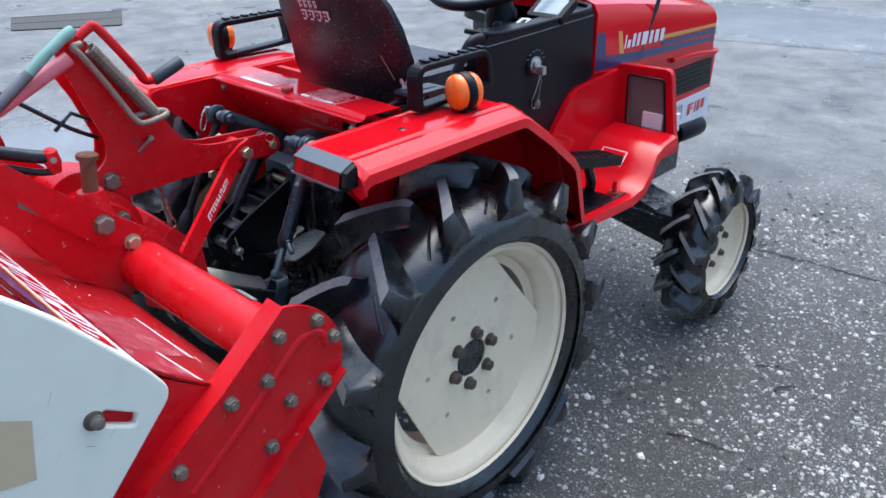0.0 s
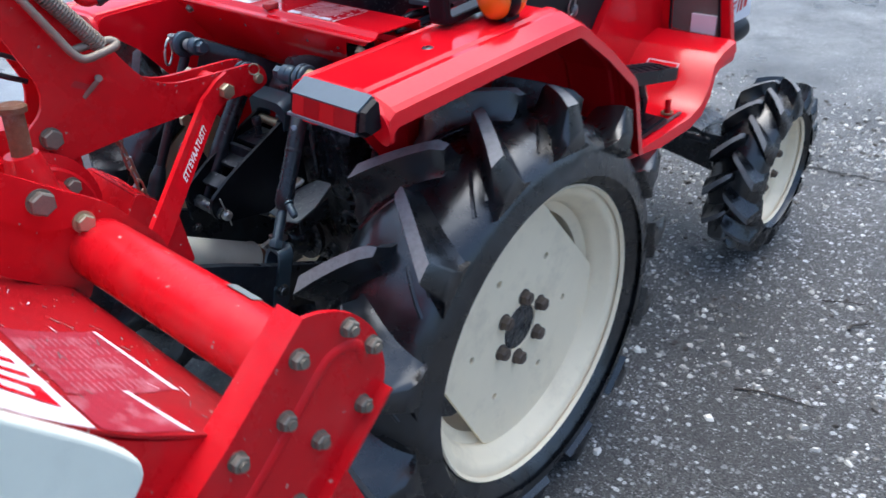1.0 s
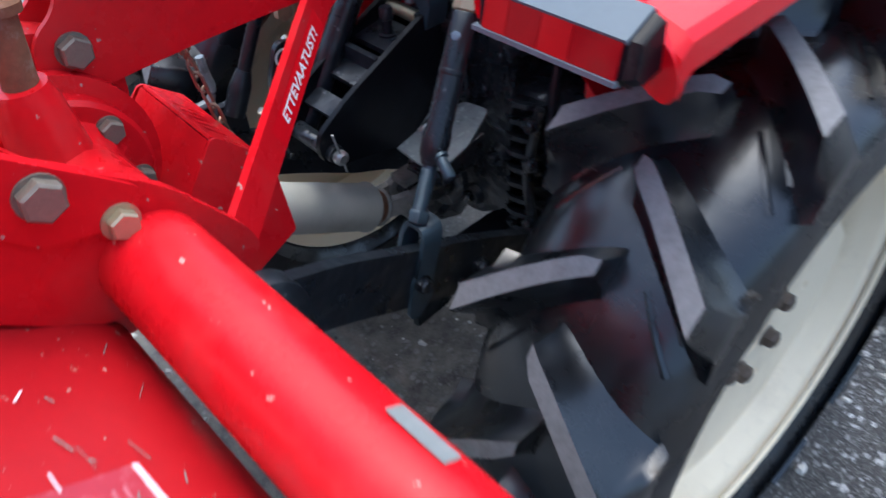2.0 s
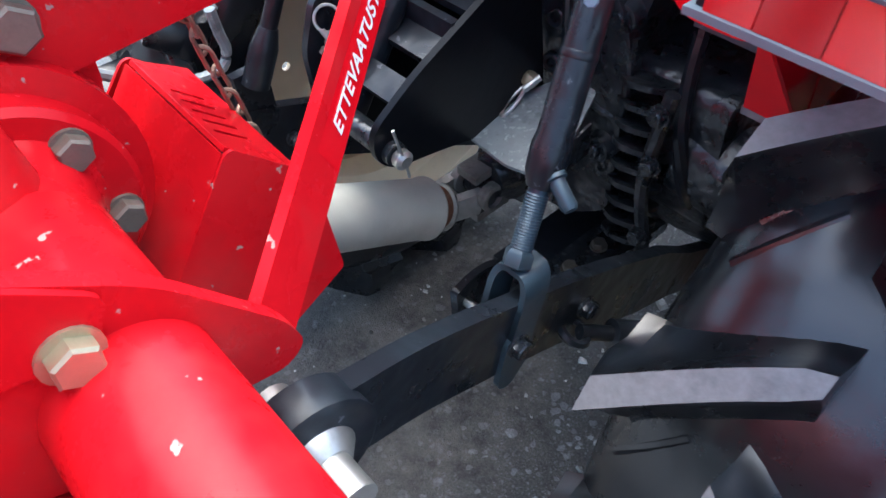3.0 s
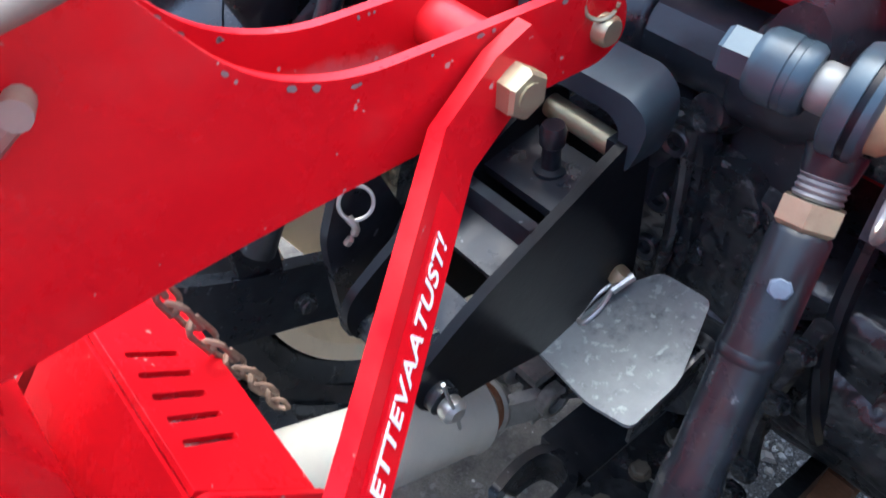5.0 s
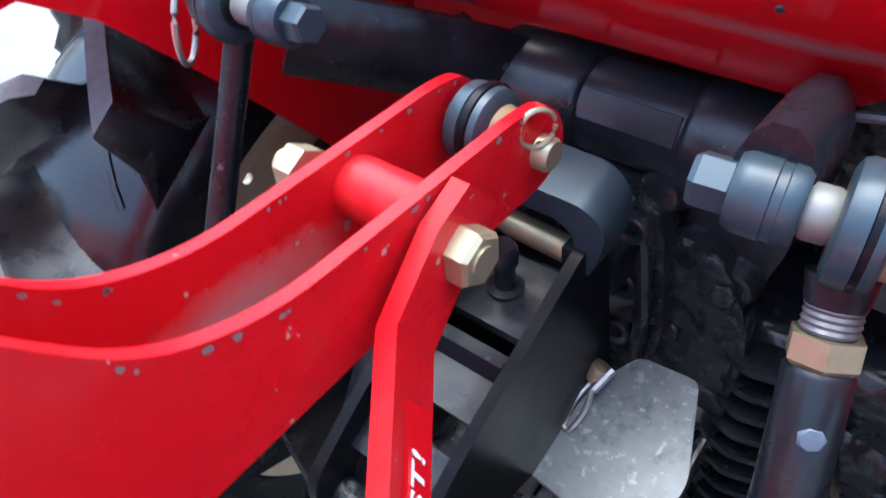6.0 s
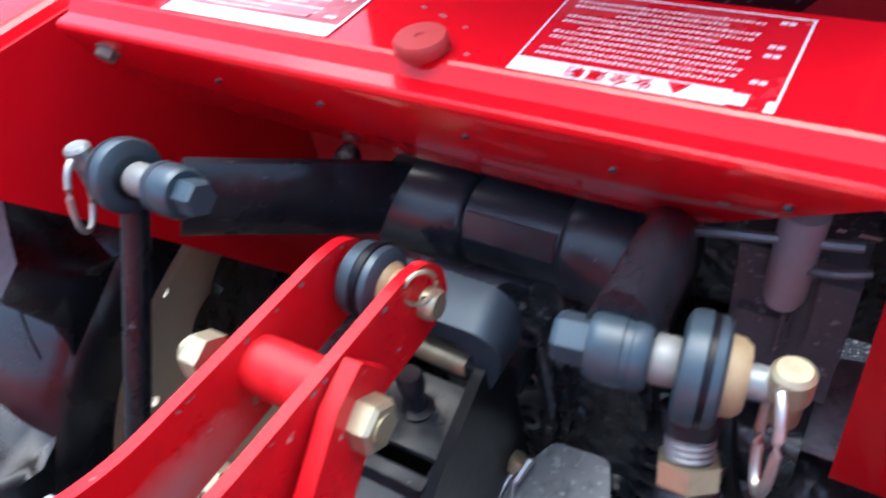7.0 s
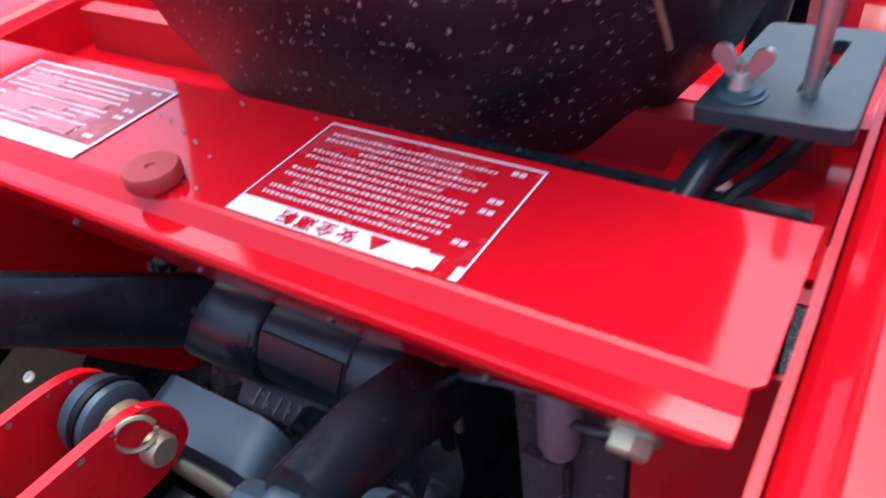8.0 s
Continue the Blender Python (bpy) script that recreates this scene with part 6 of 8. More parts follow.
def build_top_bracket():
    """The top-link bracket: two black side plates with cross plates, a pin and a roller between them."""
    sideplate = fillet([(-0.129, 0.715), (-0.108, 0.705), (-0.100, 0.61), (-0.098, 0.555), (-0.130, 0.548), (-0.191, 0.568), (-0.242, 0.580), (-0.276, 0.586), (-0.294, 0.605), (-0.292, 0.632), (-0.245, 0.662)], [0.008, 0.008, 0.01, 0.01, 0.02, 0.02, 0.02, 0.018, 0.018, 0.018, 0.02], 4)
    br = part("link_bracket", bevel(slab(bmesh.new(), sideplate, "x", 0.030, 0.037), 0.001, 1), BRACKET, tractor, "black top link bracket with two side plates")
    part("side_plate", bevel(slab(bmesh.new(), [(y, z + 0.004) for y, z in sideplate], "x", -0.037, -0.030), 0.001, 1), BRACKET, br)
    def cross(y0, z0, y1, z1, t=0.008, name="cross_plate", hole=None):
        b = bmesh.new()
        d = Vector((0, y1 - y0, z1 - z0)).normalized()
        n = Vector((0, -d.z, d.y)) * t
        loft(b, [[(x, y0, z0), (x, y1, z1), (x, y1 - n.y, z1 - n.z), (x, y0 - n.y, z0 - n.z)] for x in (-0.031, 0.031)])
        return part(name, bevel(b, 0.001, 1), BLACK, br)
    cross(-0.181, 0.687, -0.136, 0.694)
    cross(-0.198, 0.680, -0.193, 0.685, 0.004)
    cross(-0.224, 0.660, -0.198, 0.668)
    cross(-0.262, 0.638, -0.240, 0.648)
    part("slot_wall", block((-0.03, -0.20, 0.655), (0.03, -0.192, 0.685), 0.001, 1), BLACK, br)
    pin = part("adjuster_pin", drum((0.003, -0.157, 0.690), (0.003, -0.157, 0.73), [(0, 0.0105), (0.002, 0.0105), (0.003, 0.0058), (0.018, 0.0058), (0.020, 0.0078), (0.029, 0.0082), (0.033, 0.0066)], 24), BLACK, br, "black headed pin")
    part("roller", rod((-0.030, -0.1245, 0.7040), (0.024, -0.1265, 0.7040), 0.0078, 20), ZINC, br, "yellow zinc roller")
    part("roller_stop", block((0.024, -0.134, 0.694), (0.030, -0.117, 0.713), 0.002), BLACK, br)
    # upper hook of the housing that holds the arm
    cheek = fillet([(-0.046, 0.700), (-0.046, 0.744), (-0.038, 0.753), (0.033, 0.753), (0.045, 0.744), (0.048, 0.730), (0.045, 0.712), (0.038, 0.694), (0.030, 0.700), (0.029, 0.722), (0.020, 0.731), (-0.020, 0.731), (-0.031, 0.720), (-0.032, 0.700)], [0.004, 0.006, 0.006, 0.006, 0.008, 0.012, 0.01, 0.004, 0.004, 0.006, 0.006, 0.006, 0.006, 0.003], 5)
    b = slab(bmesh.new(), cheek, "y", -0.131, -0.103)
    for v in b.verts:
        v.co.z -= max(0.0, v.co.z - 0.72) * 0.28 * (-0.103 - v.co.y) / 0.028
    part("rounded_cheek", bevel(b, 0.0018, 2, 50), NUT, br, "rounded blue-black cheek of the bracket", 32)
    part("arch_web", block((-0.046, -0.104, 0.655), (0.040, -0.066, 0.684), 0.006), BLACK, br)
    part("long_bar", tubes(bmesh.new(), [(-0.040, -0.262, 0.60), (-0.039, -0.20, 0.69), (-0.036, -0.155, 0.755)], 0.015, 12), BLACK, br, "thick black link bar")
    part("end_boss", rod((-0.045, -0.277, 0.608), (0.044, -0.277, 0.606), 0.0105, 20), CAST, br)
    h = part("pin_head", drum((0.046, -0.277, 0.606), (0.060, -0.2775, 0.606), [(0, 0.0075), (0.002, 0.0085), (0.008, 0.0085), (0.011, 0.005)], 20), STEEL, br, "bright pin end with a cotter")
    part("cotter", tubes(bmesh.new(), smooth_line([(0.053, -0.284, 0.640), (0.054, -0.281, 0.622), (0.054, -0.277, 0.606), (0.055, -0.275, 0.588)], 4), 0.0014, 6), STEEL, h)
    # linch pin on the far side
    part("far_lug", bevel(slab(bmesh.new(), fillet([(-0.275, 0.55), (-0.278, 0.65), (-0.260, 0.695), (-0.235, 0.69), (-0.20, 0.60), (-0.21, 0.55)], 0.01, 3), "x", -0.078, -0.070), 0.002, 1), BLACK, br)
    lp = part("linch_pin", hoop((-0.064, -0.255, 0.676), (0.9, -0.3, 0.4), 0.011, 0.0014, 26, 6), STEEL, br, "steel linch pin with a ring")
    part("pin_stem", tubes(bmesh.new(), smooth_line([(-0.064, -0.262, 0.668), (-0.060, -0.260, 0.660), (-0.064, -0.266, 0.648)], 3), 0.0028, 8), STEEL, lp)


build_top_bracket()


def spring_coil(p0, p1, R, r, turns, n=10, k=6):
    p0, p1 = Vector(p0), Vector(p1)
    f = frame_of(p1 - p0)
    L = (p1 - p0).length
    return tubes(bmesh.new(), [p0 + f @ Vector((R * math.cos(a), R * math.sin(a), L * i / (turns * n))) for i, a in ((i, math.tau * i / n) for i in range(turns * n + 1))], r, k)


def build_lift(s):
    """A lift arm with its ball joint, the lift rod below it and the lower link. s is 1 on the right side."""
    z = 0.834
    arm_pts = [(0.104, -0.040, 0.757), (0.117, -0.072, 0.784), (0.125, -0.12, 0.816), (0.128, -0.166, 0.829)] if s > 0 else [(-0.062, -0.042, 0.738), (-0.096, -0.104, 0.779), (-0.136, -0.152, 0.806)]
    P = smooth_line(arm_pts, 5)
    rings = []
    for i, p in enumerate(P):
        d = (P[min(i + 1, len(P) - 1)] - P[max(i - 1, 0)]).normalized()
        f = frame_of(d)
        hgt, wid = (0.026 - 0.006 * i / len(P), 0.014) if s > 0 else (0.026, 0.011)
        rings.append([p + f @ Vector((wid * math.cos(a) * (1 if abs(math.cos(a)) > 0.5 else 1.1), hgt * math.sin(a), 0)) for a in (math.tau * (k + 0.5) / 12 for k in range(12))])
    bm = bmesh.new()
    loft(bm, rings)
    arm = part("lift_arm", bm, BLACK, tractor, "black curved lift arm with a ball joint", 50)
    # joint along x: nut, block, collar, eye, pin
    y, z = -0.166, 0.830
    a = Vector((0.1185 if s > 0 else -0.1145, y - 0.004 * s, z - 0.006 if s > 0 else z - 0.007))
    b = Vector((s * 0.225, y + 0.012, z - 0.012 - 0.006 * (s < 0)))
    d = (b - a).normalized()
    put("joint_nut", bolt_mesh(0.0105, 0.015, NUT, 0), arm, "", at(a, -d))
    part("joint_block", drum(a, b, [(-0.001, 0.0128), (0.001, 0.0142), (0.003, 0.0148), (0.012, 0.0150), (0.0125, 0.0144), (0.0155, 0.0144), (0.016, 0.0150), (0.020, 0.0148), (0.0225, 0.0128)], 28), NUT, arm)
    part("joint_collar", drum(a + d * 0.022, b, [(0, 0.0090), (0.002, 0.0100), (0.009 + (0 if s > 0 else 0.012), 0.0100), (0.011 + (0 if s > 0 else 0.012), 0.0090)], 24), GALV_PALE, arm)
    c = a + d * (0.0405 if s > 0 else 0.0555)
    part("joint_ball", drum(c - d * 0.008, c + d * 0.020, [(0, 0.013), (0.01, 0.0160), (0.016, 0.0158), (0.0215, 0.0150), (0.0245, 0.0125), (0.025, 0.006)], 28), OCHRE if s > 0 else BLACK, arm, "ochre greased ball")
    part("rod_eye", drum(c - d * 0.008, c + d * 0.010, [(0, 0.0175), (0.0015, 0.0212), (0.004, 0.0222), (0.009, 0.0222), (0.0095, 0.0205), (0.0115, 0.0205), (0.012, 0.0218), (0.0150, 0.0210), (0.0165, 0.0190), (0.0168, 0.0160)], 36), NUT, arm)
    part("dust_seal", drum(c + d * 0.0005, c + d * 0.01, [(0, 0.0207), (0.001, 0.0216), (0.0035, 0.0216), (0.0045, 0.0207)], 36), PLASTIC, arm)
    part("cross_pin", rod(c, c + d * (0.036 if s > 0 else 0.044), 0.0068, 16), GALV, arm)
    e = c + d * (0.031 if s > 0 else 0.038)
    part("pin_block", drum(e + Vector((0, -0.002, 0.015)), e + Vector((0, -0.004, -0.020)), [(0, 0.006), (0.002, 0.0078), (0.013, 0.0078), (0.015, 0.0062), (0.028, 0.0056), (0.030, 0.004)], 18), GALV if s < 0 else ZINC, arm)
    loop = [e + Vector((0.004 * math.sin(q) - 0.002 * s, -0.010 - 0.010 * math.sin(q) - 0.006 * (1 - math.cos(q)), -0.012 + 0.022 * math.cos(q))) for q in (math.tau * k / 24 for k in range(24))]
    part("pin_ring", tubes(bmesh.new(), loop + loop[:1], 0.0021, 8), STEEL, arm, "bright hanging spring loop")
    # lift rod
    if s > 0:
        top = c + Vector((0, -0.004, -0.019))
        low = Vector((0.194, -0.289, 0.612))
        v = (low - top).normalized()
        L = (low - top).length
        ro = part("lift_rod", drum(top, low, [(0, 0.012), (0.010, 0.0105), (0.013, 0.0092), (0.040, 0.0092)], 20), BLACK, tractor, "black adjustable lift rod with a screw thread")
        for i in range(5):
            part("thread", hoop(top + v * (0.009 + 0.0026 * i), v, 0.0088, 0.0013, 20, 5), DIRTY, ro)
        put("lock_nut", bolt_mesh(0.0132, 0.013, ZINC, 0), ro, "yellow zinc lock nut", at(top + v * 0.020, v))
        part("sleeve", drum(top + v * 0.033, low, [(0, 0.0110), (0.002, 0.0122), (0.053, 0.0125), (0.108, 0.0125), (0.116, 0.0140), (0.134, 0.0135), (0.145, 0.0095)], 28), BLACK, ro)
        part("sleeve_ring", drum(top + v * 0.0855, low, [(0, 0.0124), (0.001, 0.0129), (0.005, 0.0129), (0.006, 0.0124)], 28), BLACK, ro)
        part("screw", drum(top + v * 0.17, low, [(0, 0.0072), (L - 0.17, 0.0072)], 18), NUT, ro)
        part("screw_thread", spring_coil(top + v * 0.182, low, 0.0072, 0.0011, 22, 12, 4), NUT, ro)
        k0 = top + v * 0.160
        part("crank_stub", drum(k0, k0 + Vector((0.040, -0.012, -0.022)), [(0, 0.008), (0.014, 0.0085), (0.015, 0.006), (0.034, 0.006), (0.037, 0.0045)], 18), NUT, ro)
        # small pale blue disc: a highlight on the sleeve, put in as colour
        spot = top + v * 0.056
        facing = Vector((0.123, -0.246, 0.230))
        facing = (facing - v * facing.dot(v)).normalized()
        part("highlight_spot", drum(spot, spot + facing, [(0, 0.0052), (0.0117, 0.0050), (0.0127, 0.0040), (0.0129, 0.002)], 7), HIGHLIGHT_BLUE, ro, "pale blue highlight spot on the sleeve")
        yk = part("yoke", drum(low - v * 0.006, low + v * 0.02, [(0, 0.0085), (0.003, 0.0110), (0.012, 0.0110), (0.014, 0.0085)], 6), NUT, ro, "grey forked yoke")
        strap = [(low.x - 0.014, 0.545), (low.x - 0.014, 0.592), (low.x - 0.009, 0.603), (low.x + 0.012, 0.603), (low.x + 0.017, 0.592), (low.x + 0.017, 0.545)]
        rings = [[(x, -0.285 + 0.36 * (z - 0.603) - 0.0125, z), (x, -0.285 + 0.36 * (z - 0.603) + 0.0125, z)] for x, z in fillet(strap, [0, 0.006, 0.006, 0.006, 0.006, 0], 4)]
        sheet(rings, 0.0055, NUT, "strap", yk, "", 50)
        for o in (-0.0135, 0.0165):
            part("yoke_cheek", bevel(slab(bmesh.new(), fillet([(-0.318, 0.556), (-0.290, 0.556), (-0.297, 0.520), (-0.318, 0.500), (-0.330, 0.508)], 0.008, 3), "x", low.x + o - 0.0026, low.x + o + 0.0026), 0.001, 1), NUT, yk)
        bolt(M8B, (low.x + 0.019, -0.308, 0.545), (1, 0, 0), yk)
    else:
        top = c + Vector((0, -0.004, -0.02))
        low = Vector((-0.172, -0.285, 0.575))
        ro = part("lift_rod", tubes(bmesh.new(), [top, top + (low - top) * 0.12, low], 0.0085, 14), BLACK, tractor, "thin black lift rod")
        part("boot", drum(top + (low - top) * 0.78, low, [(0, 0.0095), (0.02, 0.014), (0.06, 0.014)], 20), BLACK, ro)
        part("yoke_cheek", block((-0.19, -0.305, 0.50), (-0.178, -0.268, 0.585), 0.004), BLACK, ro)
    # lower link, a flat bar that bends inwards to the front
    mid = [(0.232, -0.485, 0.648), (0.215, -0.41, 0.607), (0.203, -0.33, 0.560), (0.195, -0.20, 0.492), (0.180, 0.05, 0.335)]
    if s < 0:
        mid = [(0.215, -0.485, 0.600), (0.20, -0.41, 0.560), (0.185, -0.33, 0.520), (0.178, -0.20, 0.470), (0.165, 0.05, 0.335)]
    rings = []
    Q = smooth_line([(s * x, y, z) for x, y, z in mid], 5)
    for i, p in enumerate(Q):
        dd = (Q[min(i + 1, len(Q) - 1)] - Q[max(i - 1, 0)]).normalized()
        up = Vector((0, -dd.z, dd.y)).normalized() * (0.034 if i < len(Q) - 3 else 0.026)
        if up.z < 0:
            up = -up
        sx = Vector((0.007, 0, 0))
        rings.append([p - up - sx, p - up + sx, p + up + sx, p + up - sx])
    bm = bmesh.new()
    loft(bm, rings)
    link = part("lower_link", bevel(bm, 0.003, 2, 50), BLACK, tractor, "worn black flat lower link bar")
    for y, z in ((-0.26, 0.525 if s > 0 else 0.491), (-0.22, 0.505 if s > 0 else 0.478))[int(s > 0):]:
        bolt(M8B, (s * 0.2045 if s > 0 else -0.171, y, z), (1, 0, 0), link)
    p = Vector((s * mid[0][0], mid[0][1], mid[0][2]))
    part("link_ball_ring", drum(p - Vector((0.013, 0, 0)), p + Vector((0.013, 0, 0)), [(0, 0.034), (0.002, 0.038), (0.024, 0.038), (0.026, 0.034)], 30), BLACK, link)
    part("link_ball", drum(p - Vector((0.02, 0, 0)), p + Vector((0.022, 0, 0)), [(0, 0.014), (0.008, 0.023), (0.02, 0.026), (0.032, 0.023), (0.042, 0.014)], 26), STEEL, link, "bright steel link ball")
    part("link_pin", rod(p - Vector((0.035, 0, 0)), p + Vector((0.045, 0, 0)), 0.0125, 18), STEEL, link)
    if s > 0:
        st = part("stabiliser", drum((0.212, -0.235, 0.492), (0.290, -0.10, 0.425), [(0, 0.007), (0.03, 0.007), (0.031, 0.013), (0.085, 0.013), (0.086, 0.008), (0.15, 0.008)], 18), BLACK, tractor, "black turnbuckle stay")
        part("stay_hook", hoop((0.210, -0.24, 0.495), (0.3, 0.4, 0.8), 0.013, 0.004, 20, 6), BLACK, st)
        part("end_bracket", block((0.182, 0.02, 0.30), (0.215, 0.10, 0.37), 0.008), RUST, link)


build_lift(1)
build_lift(-1)


def build_rockshaft():
    # two collars with a narrower, flat-topped neck between them
    axis = [(0, 0.024), (0.003, 0.031), (0.006, 0.0335), (0.063, 0.0335), (0.0665, 0.0315), (0.068, 0.0285), (0.131, 0.0285), (0.1325, 0.0315), (0.136, 0.0335), (0.170, 0.0335), (0.178, 0.029), (0.192, 0.026)]
    sh = part("lift_shaft", drum((-0.080, -0.038, 0.731), (0.112, -0.038, 0.735), axis, 40), OILY, tractor, "black lift shaft housing")
    flat = bmesh.new()
    mid, up, out = Vector((0, -0.0610, 0.7490)), Vector((0, 0.53, 0.85)) * 0.0085, Vector((0, -0.85, 0.53))
    loft(flat, [[Vector((x, 0, 0)) + mid + q for q in (-up + out * 0.0018, up + out * 0.0018, up - out * 0.006, -up - out * 0.006)] for x in (-0.010, 0.049)])
    part("neck_flat", bevel(flat, 0.0015, 2), OILY, sh)
    part("ledge", bevel(slab(bmesh.new(), fillet([(-0.066, 0.664), (-0.0685, 0.6865), (-0.0545, 0.6990), (-0.030, 0.6990), (-0.030, 0.664)], 0.004, 3), "x", -0.046, 0.048), 0.003, 2), DUSTY_CAST, sh, "dusty cast block with raised marks")
    rng = random.Random(8)
    d = Vector((0, 0.014, 0.0125)).normalized()
    for i in range(9):
        x = -0.034 + 0.0088 * i
        o = Vector((x, -0.0668, 0.6880))
        n = Vector((0, -d.z, d.y)) * 0.0011
        w = Vector((rng.uniform(0.0032, 0.0062), 0, 0))
        lean = Vector((rng.uniform(-0.002, 0.003), 0, 0))
        bm = bmesh.new()
        loft(bm, [[o + q, o + w * 0.55 + q, o + w * 0.55 + lean + d * 0.012 + q, o + lean + d * 0.012 + q] for q in (-n, n)])
        part("cast_mark", bm, GALV_PALE, sh)
        if i % 2:
            o = o + d * rng.uniform(0.002, 0.008)
            bm = bmesh.new()
            loft(bm, [[o + q, o + w * 1.2 + q, o + w * 1.2 + d * 0.0028 + q, o + d * 0.0028 + q] for q in (-n, n)])
            part("cast_mark", bm, GALV_PALE, sh)
    part("shoulder", bevel(slab(bmesh.new(), fillet([(0.058, 0.640), (0.056, 0.735), (0.112, 0.738), (0.116, 0.690), (0.104, 0.648), (0.08, 0.628)], 0.015, 4), "y", -0.052, 0.02), 0.014, 4), OILY, sh, "smooth black shoulder of the housing")
    part("small_bolt", drum((-0.118, -0.030, 0.752), (-0.118, -0.044, 0.754), [(0, 0.009), (0.008, 0.009), (0.009, 0.006), (0.014, 0.006)], 16), CAST, sh)
    # sheet added to close the space under the seat, its shade put into the colour
    part("bulkhead", block((-0.25, 0.06, 0.62), (0.25, 0.075, 0.872), 0.003), RED_SHADED, sh, "red sheet under the seat, shade in its colour")


build_rockshaft()

# ---- rotary tiller ----
tiller = thing("rotary_tiller", (0.0, -0.62, 0.45), "red rotary tiller raised on the tractor's three-point linkage", "tiller")
AY, AZ = -0.541, 0.742


def build_tiller_frame():
    tube = part("main_tube", drum((0.10, AY, AZ - 0.006), (0.607, AY, AZ + 0.002), [(0, 0.036), (0.008, 0.040), (0.10, 0.040), (0.118, 0.0385), (0.507, 0.0385)], 48), RED_WORN, tiller, "thick red painted frame tube with paint chips")
    part("main_tube", drum((-0.55, AY, AZ - 0.006), (-0.10, AY, AZ - 0.006), [(0, 0.0385), (0.35, 0.0385), (0.44, 0.040), (0.45, 0.036)], 48), RED_WORN, tiller, "thick red painted frame tube")
    bars((0.455, AY + 0.016, AZ + 0.0357), (0.044, 0, 0), (0, 0.011, -0.0062), [(0, 1, 0, 1)], GALV_PALE, tube, "worn_label", 0.001)
    # gear case with a round flange
    gc = part("gear_case", drum((-0.075, AY - 0.002, AZ - 0.018), (0.078, AY - 0.002, AZ - 0.018), [(0, 0.07), (0.01, 0.078), (0.03, 0.080), (0.032, 0.088), (0.118, 0.088), (0.120, 0.074), (0.136, 0.074), (0.140, 0.070), (0.1405, 0.05), (0.153, 0.045)], 44), RED_WORN, tiller, "red cast gear case with a bolted flange")
    part("neck", drum((0.060, AY, AZ - 0.010), (0.12, AY, AZ - 0.006), [(0, 0.056), (0.012, 0.046), (0.03, 0.040), (0.06, 0.036)], 40), RED_WORN, gc)
    part("gear_case_top", bevel(slab(bmesh.new(), fillet([(-0.60, 0.76), (-0.585, 0.83), (-0.545, 0.845), (-0.50, 0.83), (-0.455, 0.80), (-0.46, 0.74)], 0.02, 4), "x", -0.055, 0.020), 0.01, 3), RED_WORN, gc)
    big = bolt_mesh(0.0105, 0.011, BOLT, 1.12)
    for yy, zz in ((-0.498, 0.759), (-0.4876, 0.705), (-0.548, 0.778), (-0.596, 0.752), (-0.586, 0.690), (-0.535, 0.664)):
        bolt(big, (0.0655, yy, zz), (1, 0, 0), gc)
    # brackets that clamp the tube
    out = [(-0.76, 0.985), (-0.70, 0.95), (-0.642, 0.890), (-0.565, 0.828), (-0.515, 0.788), (-0.468, 0.722), (-0.461, 0.700), (-0.474, 0.690), (-0.52, 0.700), (-0.585, 0.702), (-0.660, 0.765), (-0.70, 0.84), (-0.775, 0.93)]
    loop = fillet(out, [0.01, 0.02, 0.02, 0.02, 0.02, 0.02, 0.01, 0.01, 0.02, 0.03, 0.03, 0.03, 0.01], 4)
    bk = part("clamp_plate", bevel(slab(bmesh.new(), loop, "x", 0.204, 0.2145), 0.0015, 1), RED_WORN, tiller, "red clamp plate with large bolts")
    up = fillet([(-0.70, 0.952), (-0.642, 0.893), (-0.553, 0.818), (-0.530, 0.797), (-0.545, 0.775), (-0.60, 0.79), (-0.66, 0.85), (-0.72, 0.93)], 0.008, 3)
    part("clamp_plate", bevel(slab(bmesh.new(), up, "x", 0.2145, 0.2185), 0.001, 1), RED_WORN, bk)
    wide = bolt_mesh(0.0145, 0.012, BOLT, 1.08)
    bolt(wide, (0.2185, -0.589, 0.824), (1, 0, 0), bk)
    bolt(bolt_mesh(0.0108, 0.010, ZINC, 1.25), (0.2185, -0.552, 0.782), (1, 0, 0), bk)
    part("patch", bevel(slab(bmesh.new(), [(-0.69, 0.905), (-0.665, 0.885), (-0.672, 0.865), (-0.695, 0.885)], "x", 0.2145, 0.2152), 0.0002, 1), DIRTY, bk)
    short = fillet([(-0.76, 0.985), (-0.70, 0.95), (-0.642, 0.890), (-0.585, 0.815), (-0.562, 0.785), (-0.566, 0.745), (-0.600, 0.715), (-0.660, 0.765), (-0.70, 0.84), (-0.775, 0.93)], 0.012, 3)
    part("clamp_plate", bevel(slab(bmesh.new(), short, "x", 0.125, 0.134), 0.0015, 1), RED_WORN, tiller, "red clamp plate behind the first")
    part("saddle", bevel(slab(bmesh.new(), fillet([(-0.60, 0.70), (-0.595, 0.76), (-0.572, 0.785), (-0.555, 0.77), (-0.555, 0.70), (-0.57, 0.675)], 0.01, 4), "x", 0.134, 0.204), 0.006, 2), RED_WORN, bk)
    part("clamp_plate", bevel(slab(bmesh.new(), loop, "x", -0.215, -0.204), 0.0015, 1), RED_WORN, tiller, "red clamp plate on the far side")
    part("lever_bar", tubes(bmesh.new(), smooth_line([(0.185, -0.73, 0.972), (0.195, -0.66, 0.945), (0.20, -0.636, 0.938)], 4), 0.0095, 12), BLACK, bk, "black bar end")
